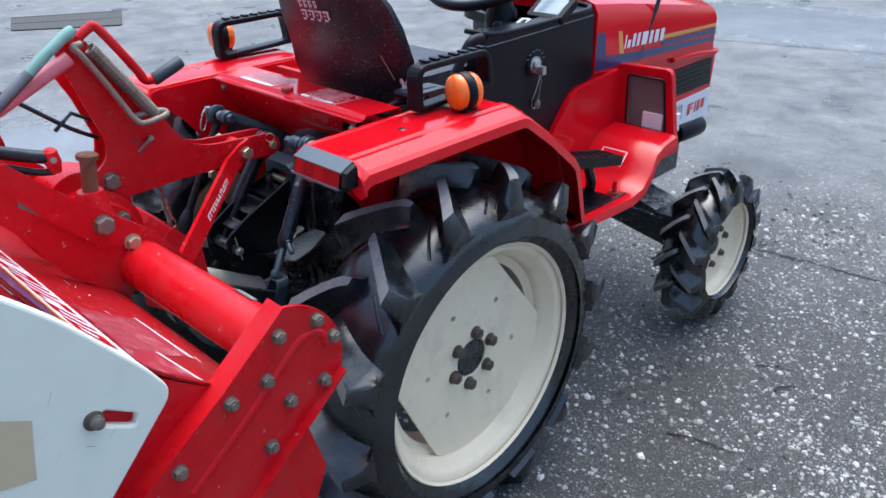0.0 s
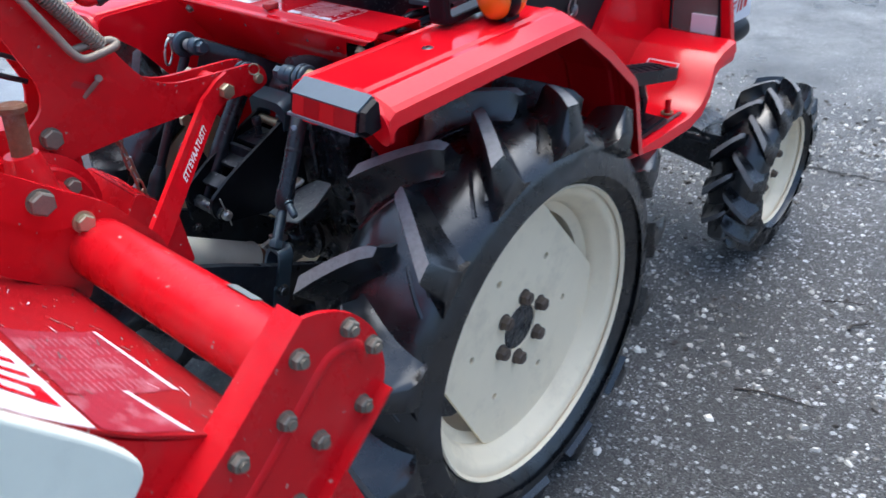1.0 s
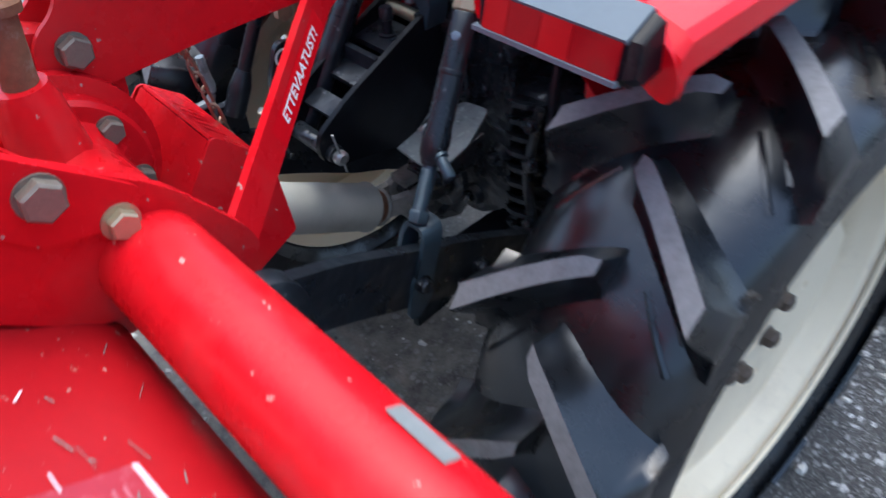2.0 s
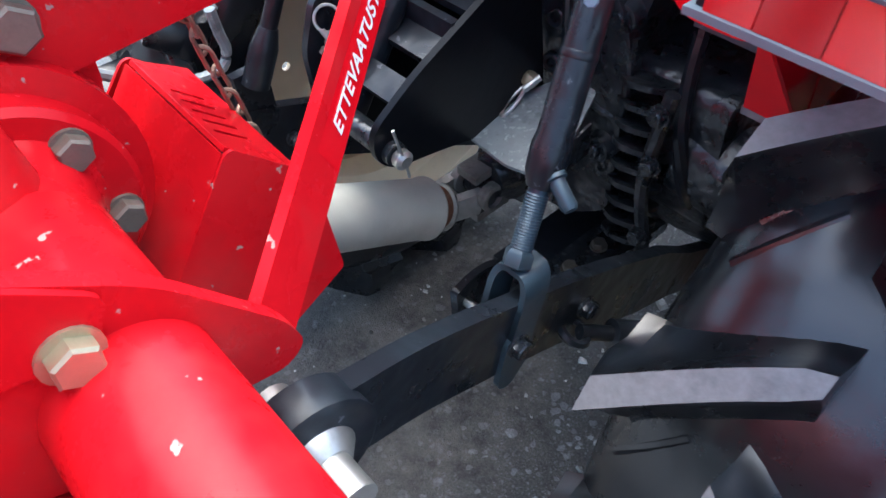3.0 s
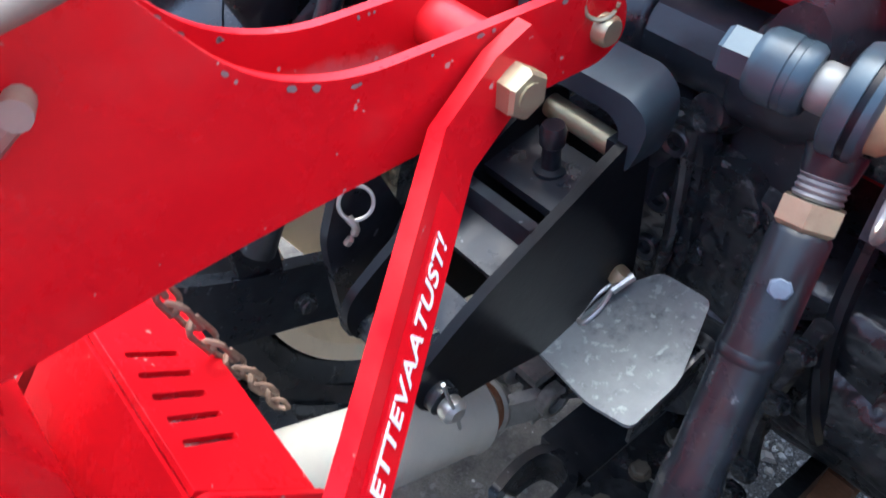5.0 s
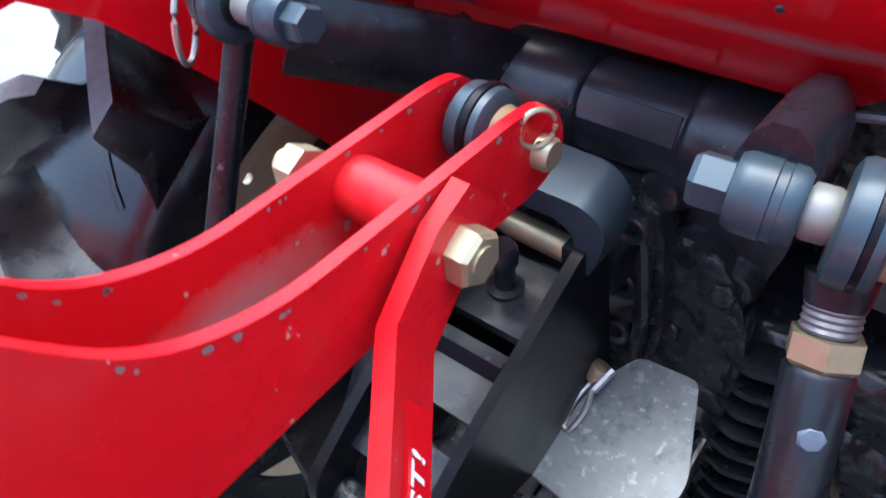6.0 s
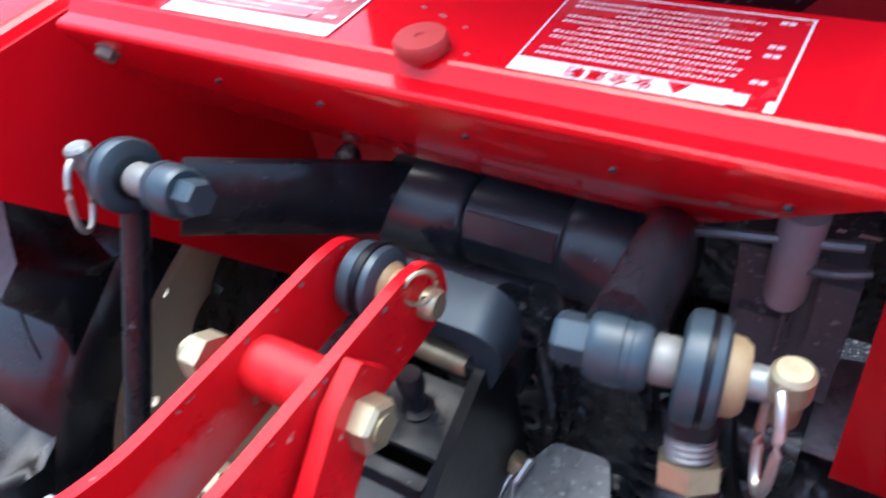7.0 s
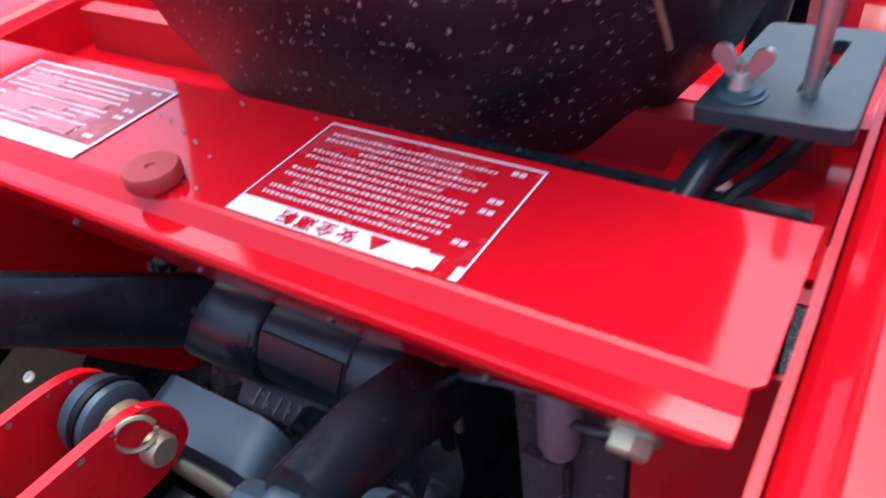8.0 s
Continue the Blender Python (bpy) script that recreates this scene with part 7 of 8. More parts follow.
    fk = part("bar_fork", drum((0.201, -0.634, 0.950), (0.201, -0.630, 0.914), [(0, 0.006), (0.004, 0.0105), (0.020, 0.0115), (0.030, 0.009), (0.036, 0.007)], 16), RED_WORN, bk)
    part("fork_pin", rod((0.186, -0.636, 0.938), (0.214, -0.634, 0.936), 0.0045, 12), STEEL, fk)
    part("lever_stay", tubes(bmesh.new(), smooth_line([(0.190, -0.70, 0.940), (0.196, -0.655, 0.920), (0.201, -0.632, 0.916)], 4), 0.005, 10), BLACK, bk)
    pin = part("height_pin", drum((0.085, -0.549, 0.815), (0.083, -0.540, 0.892), [(0, 0.014), (0.02, 0.0125), (0.066, 0.0125), (0.067, 0.017), (0.074, 0.0175), (0.077, 0.014)], 24), RUST, tiller, "rusty brown upright pin")
    part("pin_sleeve", drum((0.085, -0.549, 0.77), (0.085, -0.549, 0.83), [(0, 0.03), (0.045, 0.024), (0.06, 0.02)], 26), RED_WORN, pin)


build_tiller_frame()


def paint_chips(outline, picks, x, parent, seed, side=1, size=0.004):
    """Small bare spots where the paint has come off along the edge of a plate: flat flakes, 0.3 mm proud."""
    rng = random.Random(seed)
    bm = bmesh.new()
    n = len(outline)
    for a in picks:
        p, q = Vector(outline[a % n]), Vector(outline[(a + 1) % n])
        for _ in range(2 + int((q - p).length / 0.05)):
            c = p.lerp(q, rng.random())
            t = (q - p).normalized()
            w = Vector((-t.y, t.x))
            if w.dot(Vector((-0.34, 0.83)) - c) < 0 and (c - Vector((-0.34, 0.83))).length > 1:
                w = -w
            m = rng.choice((5, 6))
            L, W = size * rng.uniform(0.4, 1.3), 0.0011 * rng.uniform(0.6, 1.6)
            ring = []
            for k in range(m):
                b = math.tau * k / m + rng.uniform(-0.3, 0.3)
                s = c + t * L * math.cos(b) * 0.5 + w * W * math.sin(b)
                ring.append(s)
            bm.faces.new([bm.verts.new((x + side * 0.0004, s.x, s.y)) for s in ring])
    ob = put("paint_wear", finish_flat(bm, BARE), parent)
    tagged(ob, "bare grey spots of lost paint", kind="stuff")
    return ob


def build_mast():
    """Two red mast plates that run forward as the top arm, with their pins, lock lever and spring."""
    out = [(-0.140, 0.803), (-0.152, 0.8175), (-0.17, 0.8215), (-0.246, 0.8260), (-0.300, 0.8295), (-0.340, 0.847), (-0.368, 0.886), (-0.390, 0.930), (-0.484, 1.053), (-0.505, 1.068), (-0.530, 1.060), (-0.535, 1.04), (-0.500, 0.93), (-0.483, 0.882), (-0.490, 0.850), (-0.517, 0.832), (-0.525, 0.805), (-0.512, 0.782), (-0.485, 0.776), (-0.37, 0.781), (-0.200, 0.778), (-0.155, 0.776), (-0.140, 0.785)]
    loop = fillet(out, [0.008, 0.01, 0.02, 0.03, 0.02, 0.03, 0.03, 0.03, 0.02, 0.012, 0.012, 0.02, 0.03, 0.03, 0.02, 0.02, 0.02, 0.02, 0.02, 0.05, 0.03, 0.01, 0.006], 5)
    mast = None
    low = [(y, min(z, 1.004)) for y, z in loop]
    for x, edge, paint in ((0.0235, loop, RED_WORN), (-0.0210, low, RED_SMEARED)):
        ob = part("mast_plate", bevel(slab(bmesh.new(), edge, "x", x, x + 0.006), 0.0012, 2, 50), paint, mast or tiller, "red mast plate with chipped edges")
        mast = mast or ob
    inset = [(y - 0.001, z - 0.0022) for y, z in out]
    for x, sd in ((0.0295, 1), (0.0235, -1), (-0.0150, 1)):
        paint_chips(inset, (1, 2, 3, 4, 5, 6, 7), x, mast, int(x * 10000) + 7, sd)
    wide = bolt_mesh(0.0138, 0.012, BOLT, 1.08)
    bolt(wide, (0.030, -0.491, 0.815), (1, 0, 0), mast)
    # spacer and cross bolt that also holds the brace
    part("spacer", rod((-0.024, -0.225, 0.806), (0.024, -0.225, 0.806), 0.0135, 24), RED_WORN, mast)
    zb = bolt_mesh(0.0125, 0.014, ZINC, 0, 0.001)
    bolt(zb, (0.037, -0.2265, 0.799), (1, 0, 0), mast, "bolt", "large yellow zinc bolt head")
    bolt(bolt_mesh(0.0115, 0.013, ZINC, 0, 0.004), (-0.0295, -0.235, 0.812), (-1, 0, 0), mast)
    bolt(bolt_mesh(0.0105, 0.010, ZINC, 0, 0.003), (-0.0295, -0.262, 0.745), (-1, 0, 0), mast)
    # ball and pin in the arm's tip
    part("tip_eye", drum((-0.0125, -0.158, 0.798), (0.014, -0.158, 0.798), [(0, 0.0150), (0.003, 0.0188), (0.010, 0.0198), (0.0105, 0.0185), (0.013, 0.0185), (0.0135, 0.0198), (0.019, 0.0190), (0.022, 0.0150)], 36), NUT, mast, "black link eye between the plates")
    part("eye_seal", drum((-0.002, -0.158, 0.798), (0.014, -0.158, 0.798), [(0, 0.0187), (0.001, 0.0206), (0.0045, 0.0206), (0.0055, 0.0187)], 36), PLASTIC, mast)
    part("tip_collar", drum((0.006, -0.158, 0.798), (0.022, -0.158, 0.798), [(0, 0.0135), (0.004, 0.0130), (0.007, 0.0105), (0.012, 0.0105)], 24), OCHRE, mast)
    pin = part("arm_pin", drum((-0.034, -0.158, 0.796), (0.055, -0.158, 0.796), [(0, 0.007), (0.001, 0.0080), (0.069, 0.0080), (0.071, 0.0065)], 22), ZINC, mast, "yellow zinc pin with a ring clip")
    part("ring_clip", hoop((0.0325, -0.1635, 0.8125), (0.85, -0.45, 0.10), 0.0085, 0.0012, 26, 6, 0.3), ZINC, pin)
    part("pin_hole", drum((0.0325, -0.162, 0.8028), (0.0325, -0.1625, 0.8045), [(0, 0.0022), (0.0010, 0.0019)], 10), CAST, pin)
    # cotter and its slot on the mast
    c = part("cotter_pin", tubes(bmesh.new(), [(0.028, -0.432, 0.852), (0.040, -0.412, 0.872)], 0.0032, 8), HOOK, mast)
    part("cotter_head", drum((0.030, -0.407, 0.872), (0.046, -0.412, 0.876), [(0, 0.0048), (0.014, 0.0048)], 12), HOOK, c)
    part("mast_slot", bevel(slab(bmesh.new(), fillet([(-0.446, 0.872), (-0.438, 0.878), (-0.412, 0.862), (-0.418, 0.856)], 0.003, 3), "x", 0.0296, 0.0303), 0.0002, 1), RED_SHADED, mast)
    # tension spring in its hook
    sp = part("tension_spring", spring_coil((0.040, -0.483, 1.043), (0.047, -0.398, 0.916), 0.0098, 0.0022, 36, 10, 5), HOOK, mast, "beige-grey coil spring hooked to the mast")
    hook = smooth_line([(0.036, -0.494, 1.050), (0.044, -0.510, 1.048), (0.046, -0.500, 1.033), (0.048, -0.477, 0.993), (0.051, -0.454, 0.948), (0.056, -0.442, 0.923), (0.060, -0.430, 0.910), (0.060, -0.406, 0.911), (0.056, -0.385, 0.913), (0.051, -0.379, 0.916), (0.047, -0.386, 0.920), (0.044, -0.409, 0.921), (0.042, -0.433, 0.919)], 5)
    part("hook_rod", tubes(bmesh.new(), hook, 0.0055, 10), HOOK, sp, "bent beige-grey steel hook rod")
    # lock lever with a black grip, and the green and faded handles
    lv = part("lock_lever", tubes(bmesh.new(), smooth_line([(-0.005, -0.49, 1.045), (-0.004, -0.462, 1.064), (-0.002, -0.446, 1.062), (0.001, -0.398, 0.990), (0.002, -0.384, 0.966), (0.003, -0.366, 0.965)], 5), 0.0080, 12), RED_WORN, mast, "red bent lock lever with a black grip")
    part("grip", drum((0.003, -0.370, 0.963), (-0.003, -0.309, 0.985), [(0, 0.0095), (0.003, 0.0112), (0.060, 0.0118), (0.0635, 0.0108), (0.065, 0.008)], 26), GRIP, lv, "black rubber grip")
    hd = part("hand_lever", tubes(bmesh.new(), [(0.045, -0.515, 1.070), (0.045, -0.552, 1.045), (0.046, -0.588, 1.018)], 0.0084, 14), GREEN, mast, "mint green worn hand lever")
    part("lever_tip", drum((0.045, -0.520, 1.066), (0.045, -0.503, 1.077), [(0, 0.0086), (0.010, 0.0098), (0.019, 0.0068)], 18), GREEN, hd)
    part("strip", tubes(bmesh.new(), [(0.046, -0.584, 1.021), (0.048, -0.66, 0.966), (0.050, -0.76, 0.892)], 0.0088, 12), DIRTY, hd)
    part("faded_tube", tubes(bmesh.new(), [(0.030, -0.515, 1.030), (0.032, -0.60, 0.990), (0.036, -0.74, 0.925)], 0.0115, 14), PINK, hd, "faded pink painted tube")
    cb = part("cable", tubes(bmesh.new(), smooth_line([(0.0, -0.62, 0.990), (0.0, -0.53, 0.914), (0.0, -0.485, 0.885)], 4), 0.0038, 8), BLACK, mast, "black control rod")
    part("cable_tee", tubes(bmesh.new(), [(0.0, -0.552, 0.912), (0.0, -0.520, 0.936), (0.0, -0.47, 0.905)], 0.0035, 8), BLACK, cb)


build_mast()


def build_brace():
    """The diagonal flat brace with its printed warning."""
    a, b = Vector((0.0365, -0.228, 0.803)), Vector((0.193, -0.474, 0.690))
    wv = Vector((0, -0.43, 0.90)).normalized()
    bend = Vector((0.041, -0.262, 0.783))
    bm = bmesh.new()
    rings = []
    pts = [a + Vector((0, 0.018, 0.012)), a, bend, b]
    for i, p in enumerate(pts):
        d = (pts[min(i + 1, 3)] - pts[max(i - 1, 0)]).normalized()
        w = (wv - d * wv.dot(d)).normalized() * (0.0170 if i else 0.012)
        n = w.cross(d).normalized()
        if n.x < 0:
            n = -n
        rings.append([p - w - n * 0.0050, p + w - n * 0.0050, p + w + n * 0.0035, p - w + n * 0.0035])
    loft(bm, rings)
    br = part("brace", bevel(bm, 0.0012, 2, 50), RED_WORN, tiller, "red flat diagonal brace with a printed warning")
    d = (b - bend).normalized()
    w = (wv - d * wv.dot(d)).normalized()
    n = w.cross(d).normalized()
    if n.x < 0:
        n = -n
    # lettering runs up the bar
    xdir = -d
    ydir = n.cross(xdir)
    mid = bend.lerp(b, 0.347) + n * 0.0037 - ydir * 0.0042
    film = bmesh.new()
    loft(film, [[mid + xdir * s * 0.072 + ydir * t * 0.0118 for t in (-1, 1)] for s in (-1, 1)], closed=False, caps=False)
    lab = put("label", finish_flat(film, RED), br, "red label with white lettering")
    m = Matrix.Translation(mid + n * 0.0005 + xdir * 0.0015) @ Matrix((xdir, ydir, n)).transposed().to_4x4()
    put("lettering", words("ETTEVAATUST!", 0.0150, LABEL, m, 0.0001, 0.22, 1.06), lab, "white bold slanted warning letters")


build_brace()


def build_shaft_cover():
    """The folded red cover over the input shaft: slotted front slope, rear slope and a gable side."""
    A, B, C, D = Vector((-0.058, -0.419, 0.7185)), Vector((0.068, -0.419, 0.7135)), Vector((-0.092, -0.372, 0.672)), Vector((0.074, -0.372, 0.6715))
    u, v = (B - A), (C - A)
    cov = None
    # front slope with slots
    x = u.normalized()
    yv = (v - x * v.dot(x)).normalized()
    n = x.cross(yv)
    def loc(p):
        q = p - A
        return (q.dot(x), q.dot(yv))
    loop = [loc(A), loc(B), loc(D), loc(C)]
    slots = []
    for i in range(5):
        s0 = 0.040 + 0.0145 * i
        slots.append(fillet([(s0, 0.0095), (s0 + 0.004, 0.0085), (s0 + 0.001, 0.040), (s0 - 0.003, 0.0405)], 0.0015, 3))
    me = outline_mesh([loop, *slots], 0.003, RED_WORN, 0.0004)
    me.transform(Matrix.Translation(A) @ Matrix((x, yv, x.cross(yv))).transposed().to_4x4())
    cov = put("shaft_cover", me, tiller, "folded red sheet cover with five slots")
    # dark blocks stand in for the shade in the ridge gap and slots
    part("ridge_gap_shade", block((-0.058, -0.4245, 0.700), (0.066, -0.4185, 0.7085), 0.001, 1), CAST, cov)
    part("inside_shade", block((-0.05, -0.405, 0.60), (0.055, -0.385, 0.668), 0.002), CAST, cov)
    # rear slope, with a narrow gap along the ridge
    g = Vector((0, -0.0045, -0.001))
    rear = [A + g, B + g + Vector((0.003, 0, 0)), Vector((0.0880, -0.500, 0.628)), Vector((-0.060, -0.500, 0.628))]
    bm = bmesh.new()
    dn = Vector((0, 0.002, -0.0025))
    loft(bm, [rear, [p + dn for p in rear]])
    part("rear_slope", bm, RED_WORN, cov)
    gable = fillet([(-0.4225, 0.7115), (-0.4165, 0.7125), (-0.372, 0.671), (-0.372, 0.59), (-0.45, 0.560), (-0.50, 0.595), (-0.50, 0.630)], 0.003, 2)
    near = slab(bmesh.new(), gable, "x", 0.0695, 0.0725)
    for v in near.verts:
        v.co.x += (0.7125 - v.co.z) * 0.20
    part("gable", bevel(near, 0.0008, 1), RED_WORN, cov)
    part("gable", bevel(slab(bmesh.new(), gable, "x", -0.0745, -0.0715), 0.0008, 1), RED_WORN, cov)


build_shaft_cover()


def build_tiller_hood():
    prof = [(-0.578, 0.688), (-0.586, 0.703), (-0.600, 0.7165), (-0.630, 0.735), (-0.668, 0.763), (-0.705, 0.795), (-0.755, 0.850), (-0.80, 0.915), (-0.84, 0.985), (-0.875, 1.06), (-0.96, 1.08), (-1.03, 1.02), (-1.08, 0.90), (-1.09, 0.72)]
    pr = smooth_line([(0, y, z) for y, z in prof], 3)
    rings = [[(x, p.y, p.z) for p in pr] for x in (-0.58, -0.3, 0.0, 0.3, 0.582)]
    hood = sheet(rings, 0.003, RED_DUSTY, "tiller_hood", tiller, "curved scratched red hood over the tines", 30)
    def on(y):
        for a, b in zip(pr, pr[1:]):
            if b.y <= y <= a.y:
                return a.z + (b.z - a.z) * (y - a.y) / (b.y - a.y)
        return 0.9
    def film(pts, mat, name, lift=0.0022, label=""):
        """A film laid on the hood, from corners (x, y)."""
        bm = bmesh.new()
        k = 8
        a, b, c, d = [Vector((*p, 0)) for p in pts]
        rows = []
        for j in range(k + 1):
            t = j / k
            row = []
            for i in range(k + 1):
                s = i / k
                q = (a * (1 - s) + b * s) * (1 - t) + (d * (1 - s) + c * s) * t
                e = 0.002
                sl = (on(q.y + e) - on(q.y - e)) / (2 * e)
                nn = Vector((0, -sl, 1)).normalized() * lift
                row.append((q.x, q.y + nn.y, on(q.y) + nn.z))
            rows.append(row)
        loft(bm, rows, closed=False, caps=False)
        return put(name, finish_flat(bm, mat), hood, label)
    # worn warning films, pale edge strips and the white name band
    film([(0.375, -0.710), (0.357, -0.630), (0.496, -0.623), (0.516, -0.713)], STICKER_WORN, "sticker", 0.0022, "scratched dark red instruction film")
    film([(0.357, -0.630), (0.358, -0.6265), (0.500, -0.6195), (0.496, -0.6245)], LABEL_DULL, "strip", 0.0026)
    film([(0.522, -0.716), (0.499, -0.668), (0.575, -0.655), (0.580, -0.716)], STICKER_WORN, "sticker", 0.0022, "scratched dark red instruction film")
    film([(0.499, -0.668), (0.500, -0.663), (0.579, -0.650), (0.575, -0.656)], LABEL_DULL, "strip", 0.0026)
    rng = random.Random(21)
    for i in range(12):
        y = -0.640 - 0.0056 * i
        x0 = 0.372 + 0.002 * i
        for k in range(5):
            x = x0 + 0.024 * k + rng.uniform(0, 0.004)
            film([(x, y), (x, y + 0.0018), (x + rng.uniform(0.012, 0.021), y + 0.0016), (x + 0.019, y - 0.0002)], PRINT_WORN, "print", 0.0025)
    film([(0.05, -0.768), (0.05, -0.722), (0.580, -0.719), (0.580, -0.768)], LABEL, "band", 0.0022, "white band with coloured edges")
    film([(0.05, -0.776), (0.05, -0.768), (0.580, -0.768), (0.580, -0.776)], YELLOW, "band", 0.0024)
    film([(0.05, -0.818), (0.05, -0.782), (0.580, -0.782), (0.580, -0.818)], BLUE, "band", 0.0024)
    for i in range(7):
        x = 0.195 + 0.052 * i
        film([(x - 0.008, -0.762), (x + 0.006, -0.728), (x + 0.017, -0.728), (x + 0.003, -0.762)], STICKER_RED, "name_mark", 0.0027)
        film([(x + 0.003, -0.762), (x + 0.006, -0.753), (x + 0.032, -0.753), (x + 0.029, -0.762)], STICKER_RED, "name_mark", 0.0027)
        if i % 2 == 0:
            film([(x + 0.014, -0.737), (x + 0.017, -0.728), (x + 0.042, -0.728), (x + 0.039, -0.737)], STICKER_RED, "name_mark", 0.0027)
        if i % 3 != 1:
            film([(x + 0.020, -0.762), (x + 0.034, -0.728), (x + 0.044, -0.728), (x + 0.030, -0.762)], STICKER_RED, "name_mark", 0.0029)
    for i in range(46):
        x, y = rng.uniform(0.10, 0.57), rng.uniform(-0.715, -0.592)
        l, w, a = rng.uniform(0.004, 0.020), rng.uniform(0.0004, 0.0016), rng.uniform(-0.9, 0.9)
        dx, dy = l * math.cos(a), l * math.sin(a) * 0.6
        film([(x, y), (x, y + w), (x + dx, y + dy + w), (x + dx, y + dy)], BARE if i % 5 else LABEL_DULL, "scratch", 0.0029)
    # closed end of the tine drum
    end = fillet([(-0.590, 0.690), (-0.602, 0.713), (-0.668, 0.758), (-0.705, 0.788), (-0.80, 0.905), (-0.875, 1.045), (-0.96, 1.06), (-1.05, 0.90), (-0.98, 0.66), (-0.80, 0.56), (-0.66, 0.58)], 0.01, 3)
    part("hood_end", bevel(slab(bmesh.new(), end, "x", 0.560, 0.5805), 0.003, 1), RED_WORN, hood, "red end wall of the hood")
    part("hood_end", bevel(slab(bmesh.new(), end, "x", -0.58, -0.56), 0.003, 1), RED_WORN, hood)
    # tine shaft
    ax = part("tine_shaft", rod((-0.56, -0.76, 0.60), (0.56, -0.76, 0.60), 0.03, 20), CAST, hood, "dark tine shaft with curved blades")
    for i in range(16):
        x = -0.50 + 0.066 * i
        a = 2.4 * i
        pts = [Vector((x, -0.76 + r * math.cos(a + b), 0.60 + r * math.sin(a + b))) for r, b in ((0.03, 0), (0.09, 0.1), (0.14, 0.35), (0.165, 0.7))]
        pts[-1].x += 0.03
        part("tine", tubes(bmesh.new(), smooth_line(pts, 3), 0.009, 6), CAST, ax)
    # white side cover
    wl = fillet([(-0.705, 0.792), (-0.728, 0.832), (-0.80, 0.925), (-0.86, 0.985), (-0.98, 1.02), (-1.08, 0.95), (-1.08, 0.70), (-0.95, 0.60), (-0.82, 0.665), (-0.80, 0.690)], [0.018, 0.02, 0.03, 0.03, 0.05, 0.05, 0.05, 0.04, 0.02, 0.01], 5)
    slot = fillet([(-0.787, 0.792), (-0.753, 0.772), (-0.748, 0.785), (-0.781, 0.808)], 0.005, 3)
    wc = put("side_cover", plate_x([wl, slot], 0.622, 0.012, WHITE, 0.003), tiller, "pale grey-white side cover with a slotted bolt")
    part("slot_back", bevel(slab(bmesh.new(), [(-0.80, 0.77), (-0.74, 0.765), (-0.74, 0.80), (-0.80, 0.82)], "x", 0.596, 0.615), 0.001, 1), RED_WORN, wc)
    part("big_washer", drum((0.622, -0.792, 0.802), (0.626, -0.792, 0.802), [(0, 0.0108), (0.0045, 0.0108), (0.005, 0.0098)], 28), WHEELBOLT, wc)
    part("bolt_shank", drum((0.625, -0.791, 0.8015), (0.646, -0.790, 0.801), [(0, 0.0075), (0.006, 0.0075), (0.007, 0.006), (0.011, 0.006), (0.012, 0.004)], 22), BOLT, wc)
    tp = bmesh.new()
    tp.faces.new([tp.verts.new((0.6258, y, z)) for y, z in ((-0.92, 0.875), (-0.845, 0.834), (-0.851, 0.800), (-0.856, 0.768), (-0.93, 0.785))])
    put("tape", finish_flat(tp, TAPE), wc, "strip of beige tape")
    rng = random.Random(44)
    for i in range(26):
        y, z = rng.uniform(-0.99, -0.74), rng.uniform(0.70, 0.96)
        if z > 0.80 + (-0.73 - y) * 1.1 or z < 0.70 + (-0.80 - y) * -0.2:
            continue
        l, a, w = rng.uniform(0.002, 0.016), rng.uniform(0, 3.1), rng.uniform(0.0003, 0.0010)
        bars((0.6252, y, z), (0, l * math.cos(a), l * math.sin(a)), (0, -w * math.sin(a), w * math.cos(a)), [(0, 1, 0, 1)], BARE if i % 2 else SHAFT, wc, "scratch", 0.0004)
    part("cover_stay", block((0.575, -0.95, 0.80), (0.612, -0.80, 0.90), 0.004), RED_WORN, wc)


build_tiller_hood()


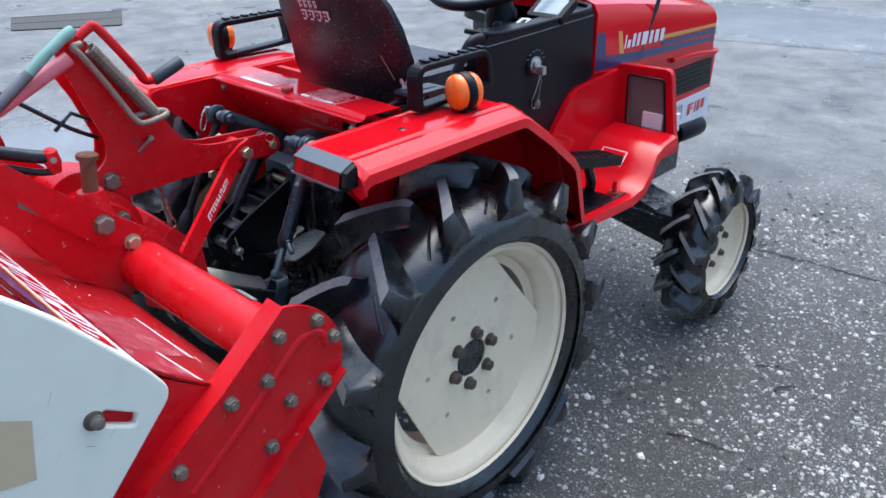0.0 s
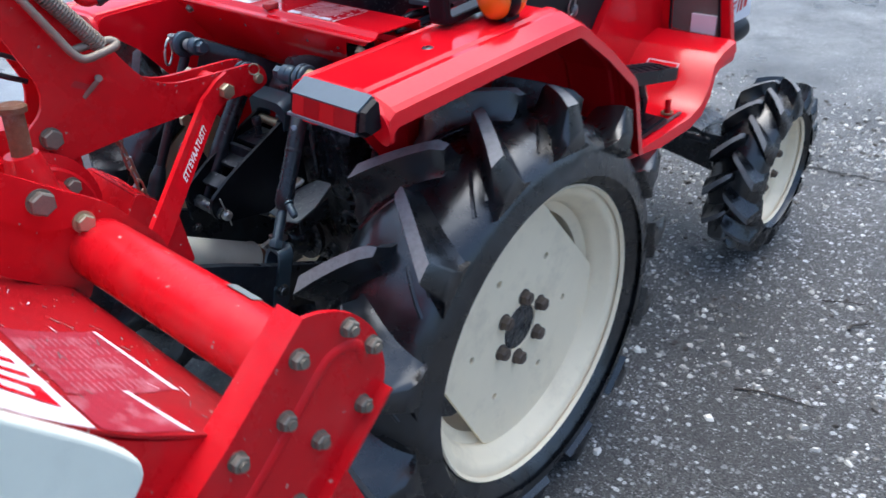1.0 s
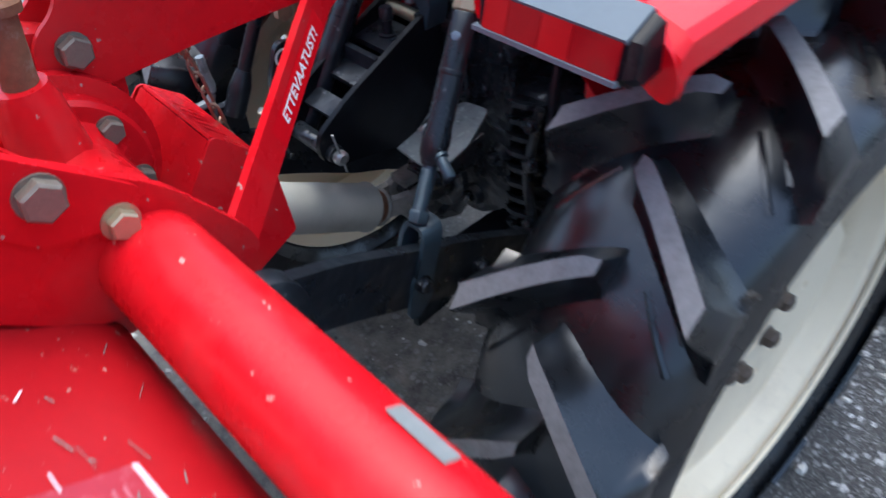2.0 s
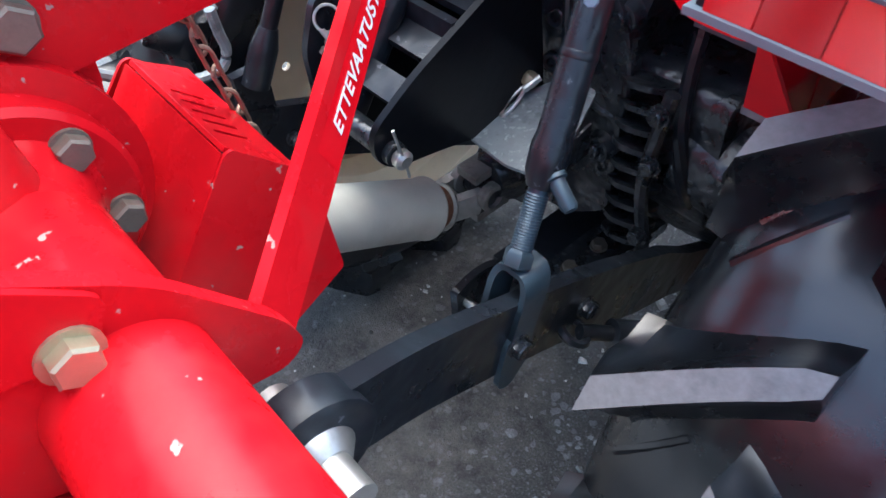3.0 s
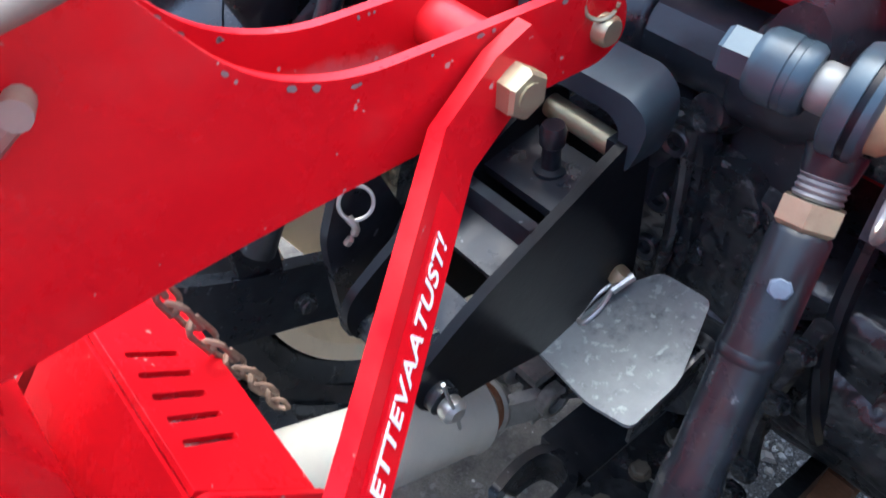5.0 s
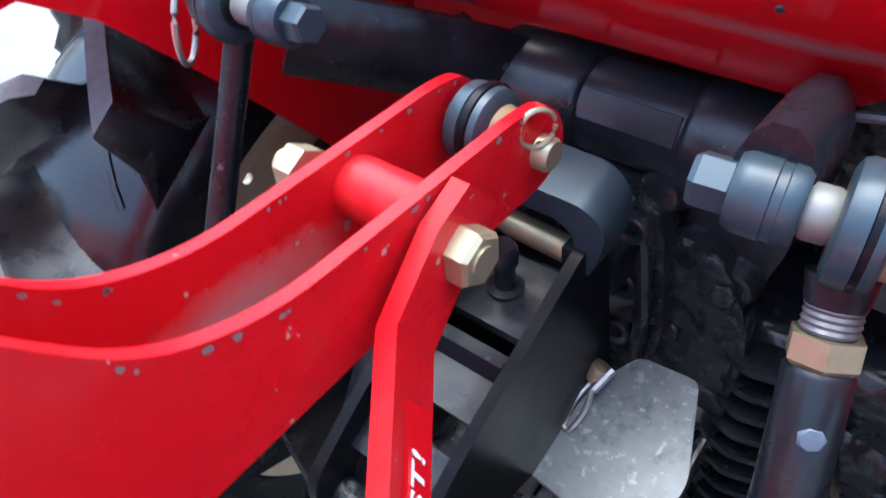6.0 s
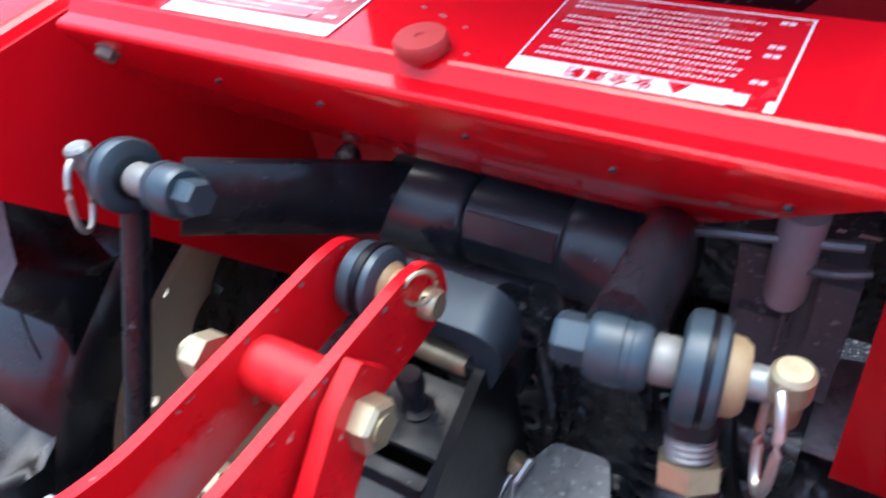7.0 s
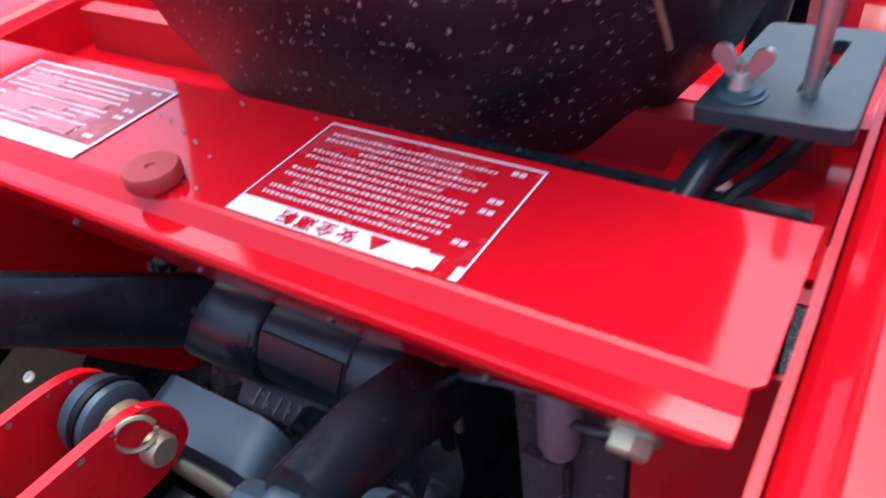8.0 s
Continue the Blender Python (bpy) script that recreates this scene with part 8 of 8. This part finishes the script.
def build_side_plate():
    """The bolted end plate of the frame, with a folded rear edge and a pressed ridge."""
    out = [(-0.546, 0.820), (-0.520, 0.812), (-0.490, 0.792), (-0.467, 0.758), (-0.462, 0.715), (-0.467, 0.690), (-0.53, 0.640), (-0.624, 0.566), (-0.75, 0.46), (-0.86, 0.55), (-0.766, 0.655), (-0.641, 0.742)]
    loop = fillet(out, [0.006, 0.02, 0.02, 0.02, 0.02, 0.01, 0.03, 0.03, 0.02, 0.02, 0.03, 0.03], 4)
    pl = part("side_plate", bevel(slab(bmesh.new(), loop, "x", 0.604, 0.609), 0.001, 1), RED_WORN, tiller, "red side plate with eight bolts")
    # folded edges
    def fold(pts, x0, x1):
        b = bmesh.new()
        r = []
        for i, p in enumerate(pts):
            a, c = pts[max(i - 1, 0)], pts[min(i + 1, len(pts) - 1)]
            t = Vector((c[0] - a[0], c[1] - a[1])).normalized()
            nn = Vector((-t.y, t.x)) * 0.004
            r.append([(x0, p[0], p[1]), (x1, p[0], p[1]), (x1, p[0] + nn.x, p[1] + nn.y), (x0, p[0] + nn.x, p[1] + nn.y)])
        loft(b, r)
        part("folded_edge", bevel(b, 0.001, 1), RED_WORN, pl)
    fold([(-0.546, 0.820), (-0.641, 0.744), (-0.766, 0.657), (-0.86, 0.552)], 0.575, 0.6092)
    fold([(-0.75, 0.462), (-0.624, 0.568), (-0.53, 0.642), (-0.467, 0.692)], 0.604, 0.622)
    # pressed ridge
    part("ridge", tubes(bmesh.new(), smooth_line([(0.6025, -0.70, 0.628), (0.6035, -0.61, 0.695), (0.6035, -0.555, 0.742), (0.6035, -0.525, 0.764), (0.6035, -0.495, 0.758), (0.6030, -0.487, 0.735)], 5), 0.0085, 14), RED_WORN, pl)
    m = bolt_mesh(0.0086, 0.009, BOLT, 1.12, 0.003)
    for y, z in ((-0.501, 0.783), (-0.477, 0.748), (-0.559, 0.785), (-0.498, 0.689), (-0.583, 0.732), (-0.553, 0.685), (-0.635, 0.726), (-0.589, 0.632), (-0.712, 0.671)):
        bolt(m, (0.609, y, z), (1, 0, 0), pl)
    part("tube_flange", drum((0.590, AY, AZ), (0.605, AY, AZ), [(0, 0.040), (0.004, 0.048), (0.015, 0.050)], 40), RED_WORN, pl)
    lowp = fillet([(-0.60, 0.60), (-0.530, 0.640), (-0.50, 0.535), (-0.53, 0.47), (-0.62, 0.42), (-0.75, 0.45)], 0.01, 3)
    part("skid_plate", bevel(slab(bmesh.new(), lowp, "x", 0.594, 0.600), 0.001, 1), RED_WORN, pl)
    part("side_plate", bevel(slab(bmesh.new(), loop, "x", -0.609, -0.604), 0.001, 1), RED_WORN, tiller, "red side plate on the far end")


build_side_plate()

# ---- drive shaft and chain ----
shaft = thing("drive_shaft", (0.012, -0.30, 0.40), "grey guarded drive shaft with a universal joint behind the tractor", "drive shaft")


def build_drive_shaft():
    a, b = Vector((0.004, -0.425, 0.595)), Vector((-0.010, -0.216, 0.466))
    L = (b - a).length
    part("guard_tube", drum(a, b, [(0, 0.031), (L - 0.012, 0.031), (L - 0.004, 0.033), (L, 0.031), (L + 0.001, 0.024)], 36), SHAFT, shaft, "grey plastic guard tube")
    d = (b - a).normalized()
    c = b + d * 0.008
    part("rusty_neck", drum(b - d * 0.002, c + d * 0.03, [(0, 0.023), (0.006, 0.025), (0.010, 0.0225), (0.016, 0.0245), (0.022, 0.0225), (0.026, 0.022)], 26), RUST, shaft, "rusty collar")
    y1 = part("yoke", drum(c + d * 0.010, c + d * 0.05, [(0, 0.0235), (0.002, 0.0260), (0.005, 0.0262), (0.007, 0.0225), (0.012, 0.021), (0.022, 0.017)], 24), GREASE, shaft, "greasy pale steel yoke")
    j = Vector((0.004, -0.1545, 0.4640))
    # two forked ears with ring-shaped ends
    for e in (-1, 1):
        o = Vector((e * 0.021, -0.002, 0.002))
        ear = bmesh.new()
        q0, q1 = c + d * 0.016 + Vector((e * 0.014, 0, 0.004)), j + o
        loft(ear, [[p + Vector((sx * 0.0055, 0, 0)) + f * sz for sx, sz in ((-1, -0.013), (1, -0.013), (1, 0.013), (-1, 0.013))] for p, f in ((q0, Vector((0, 0.45, 0.89))), (q0.lerp(q1, 0.72), Vector((0, 0.35, 0.94))))])
        part("yoke_ear", bevel(ear, 0.003, 2), GREASE, y1)
        part("ear_ring", drum(q1 - Vector((e * 0.006, 0, 0)), q1 + Vector((e * 0.006, 0, 0)), [(0, 0.0145), (0.001, 0.0158), (0.011, 0.0158), (0.012, 0.0145), (0.012, 0.0105), (0.006, 0.0100)], 26), GREASE, y1)
        part("cross_cap", drum(q1 - Vector((e * 0.004, 0, 0)), q1 + Vector((e * 0.004, 0, 0)), [(0, 0.0098), (0.005, 0.0098), (0.006, 0.007)], 20), CAST, y1)
    part("cross", rod(j - Vector((0.02, 0, 0)), j + Vector((0.02, 0, 0)), 0.009, 14), CAST, y1)
    part("cross", rod(j - Vector((0, 0.006, 0.026)), j + Vector((0, 0.006, 0.026)), 0.009, 14), CAST, y1)
    part("output_yoke", drum(j + Vector((0, 0.012, -0.002)), j + Vector((0, 0.05, -0.006)), [(0, 0.014), (0.01, 0.022), (0.04, 0.022)], 22), CAST, shaft)
    for e in (-1, 1):
        part("output_ear", block((j.x - 0.014, j.y - 0.016, j.z + e * 0.026 - 0.005), (j.x + 0.014, j.y + 0.03, j.z + e * 0.026 + 0.005), 0.004), GREASE, shaft)


build_drive_shaft()

chain = thing("chain", (-0.02, -0.38, 0.60), "thin rusty link chain hanging from the mast", "chain")


def build_chain():
    P = smooth_line([(0.0, -0.392, 0.775), (-0.004, -0.386, 0.735), (-0.016, -0.370, 0.670), (-0.030, -0.355, 0.615), (-0.040, -0.345, 0.57)], 3)
    for i, (a, b) in enumerate(zip(P, P[1:])):
        d = (b - a).normalized()
        f = frame_of(d)
        side = f @ Vector((1, 0, 0)) if i % 2 else f @ Vector((0, 1, 0))
        mid = (a + b) / 2
        h, w = (b - a).length * 0.5 + 0.0030, 0.0050
        loop = []
        for k in range(13):
            t = math.pi * k / 6
            loop.append(mid + d * ((h - w) * (1 if math.cos(t) >= 0 else -1) + w * math.cos(t)) + side * w * math.sin(t))
        part("chain_link", tubes(bmesh.new(), loop, 0.0017, 6), CHAIN, chain)
    part("hanger", rod(P[0], P[0] + Vector((0.004, -0.004, 0.02)), 0.004, 8), ZINC, chain)


build_chain()
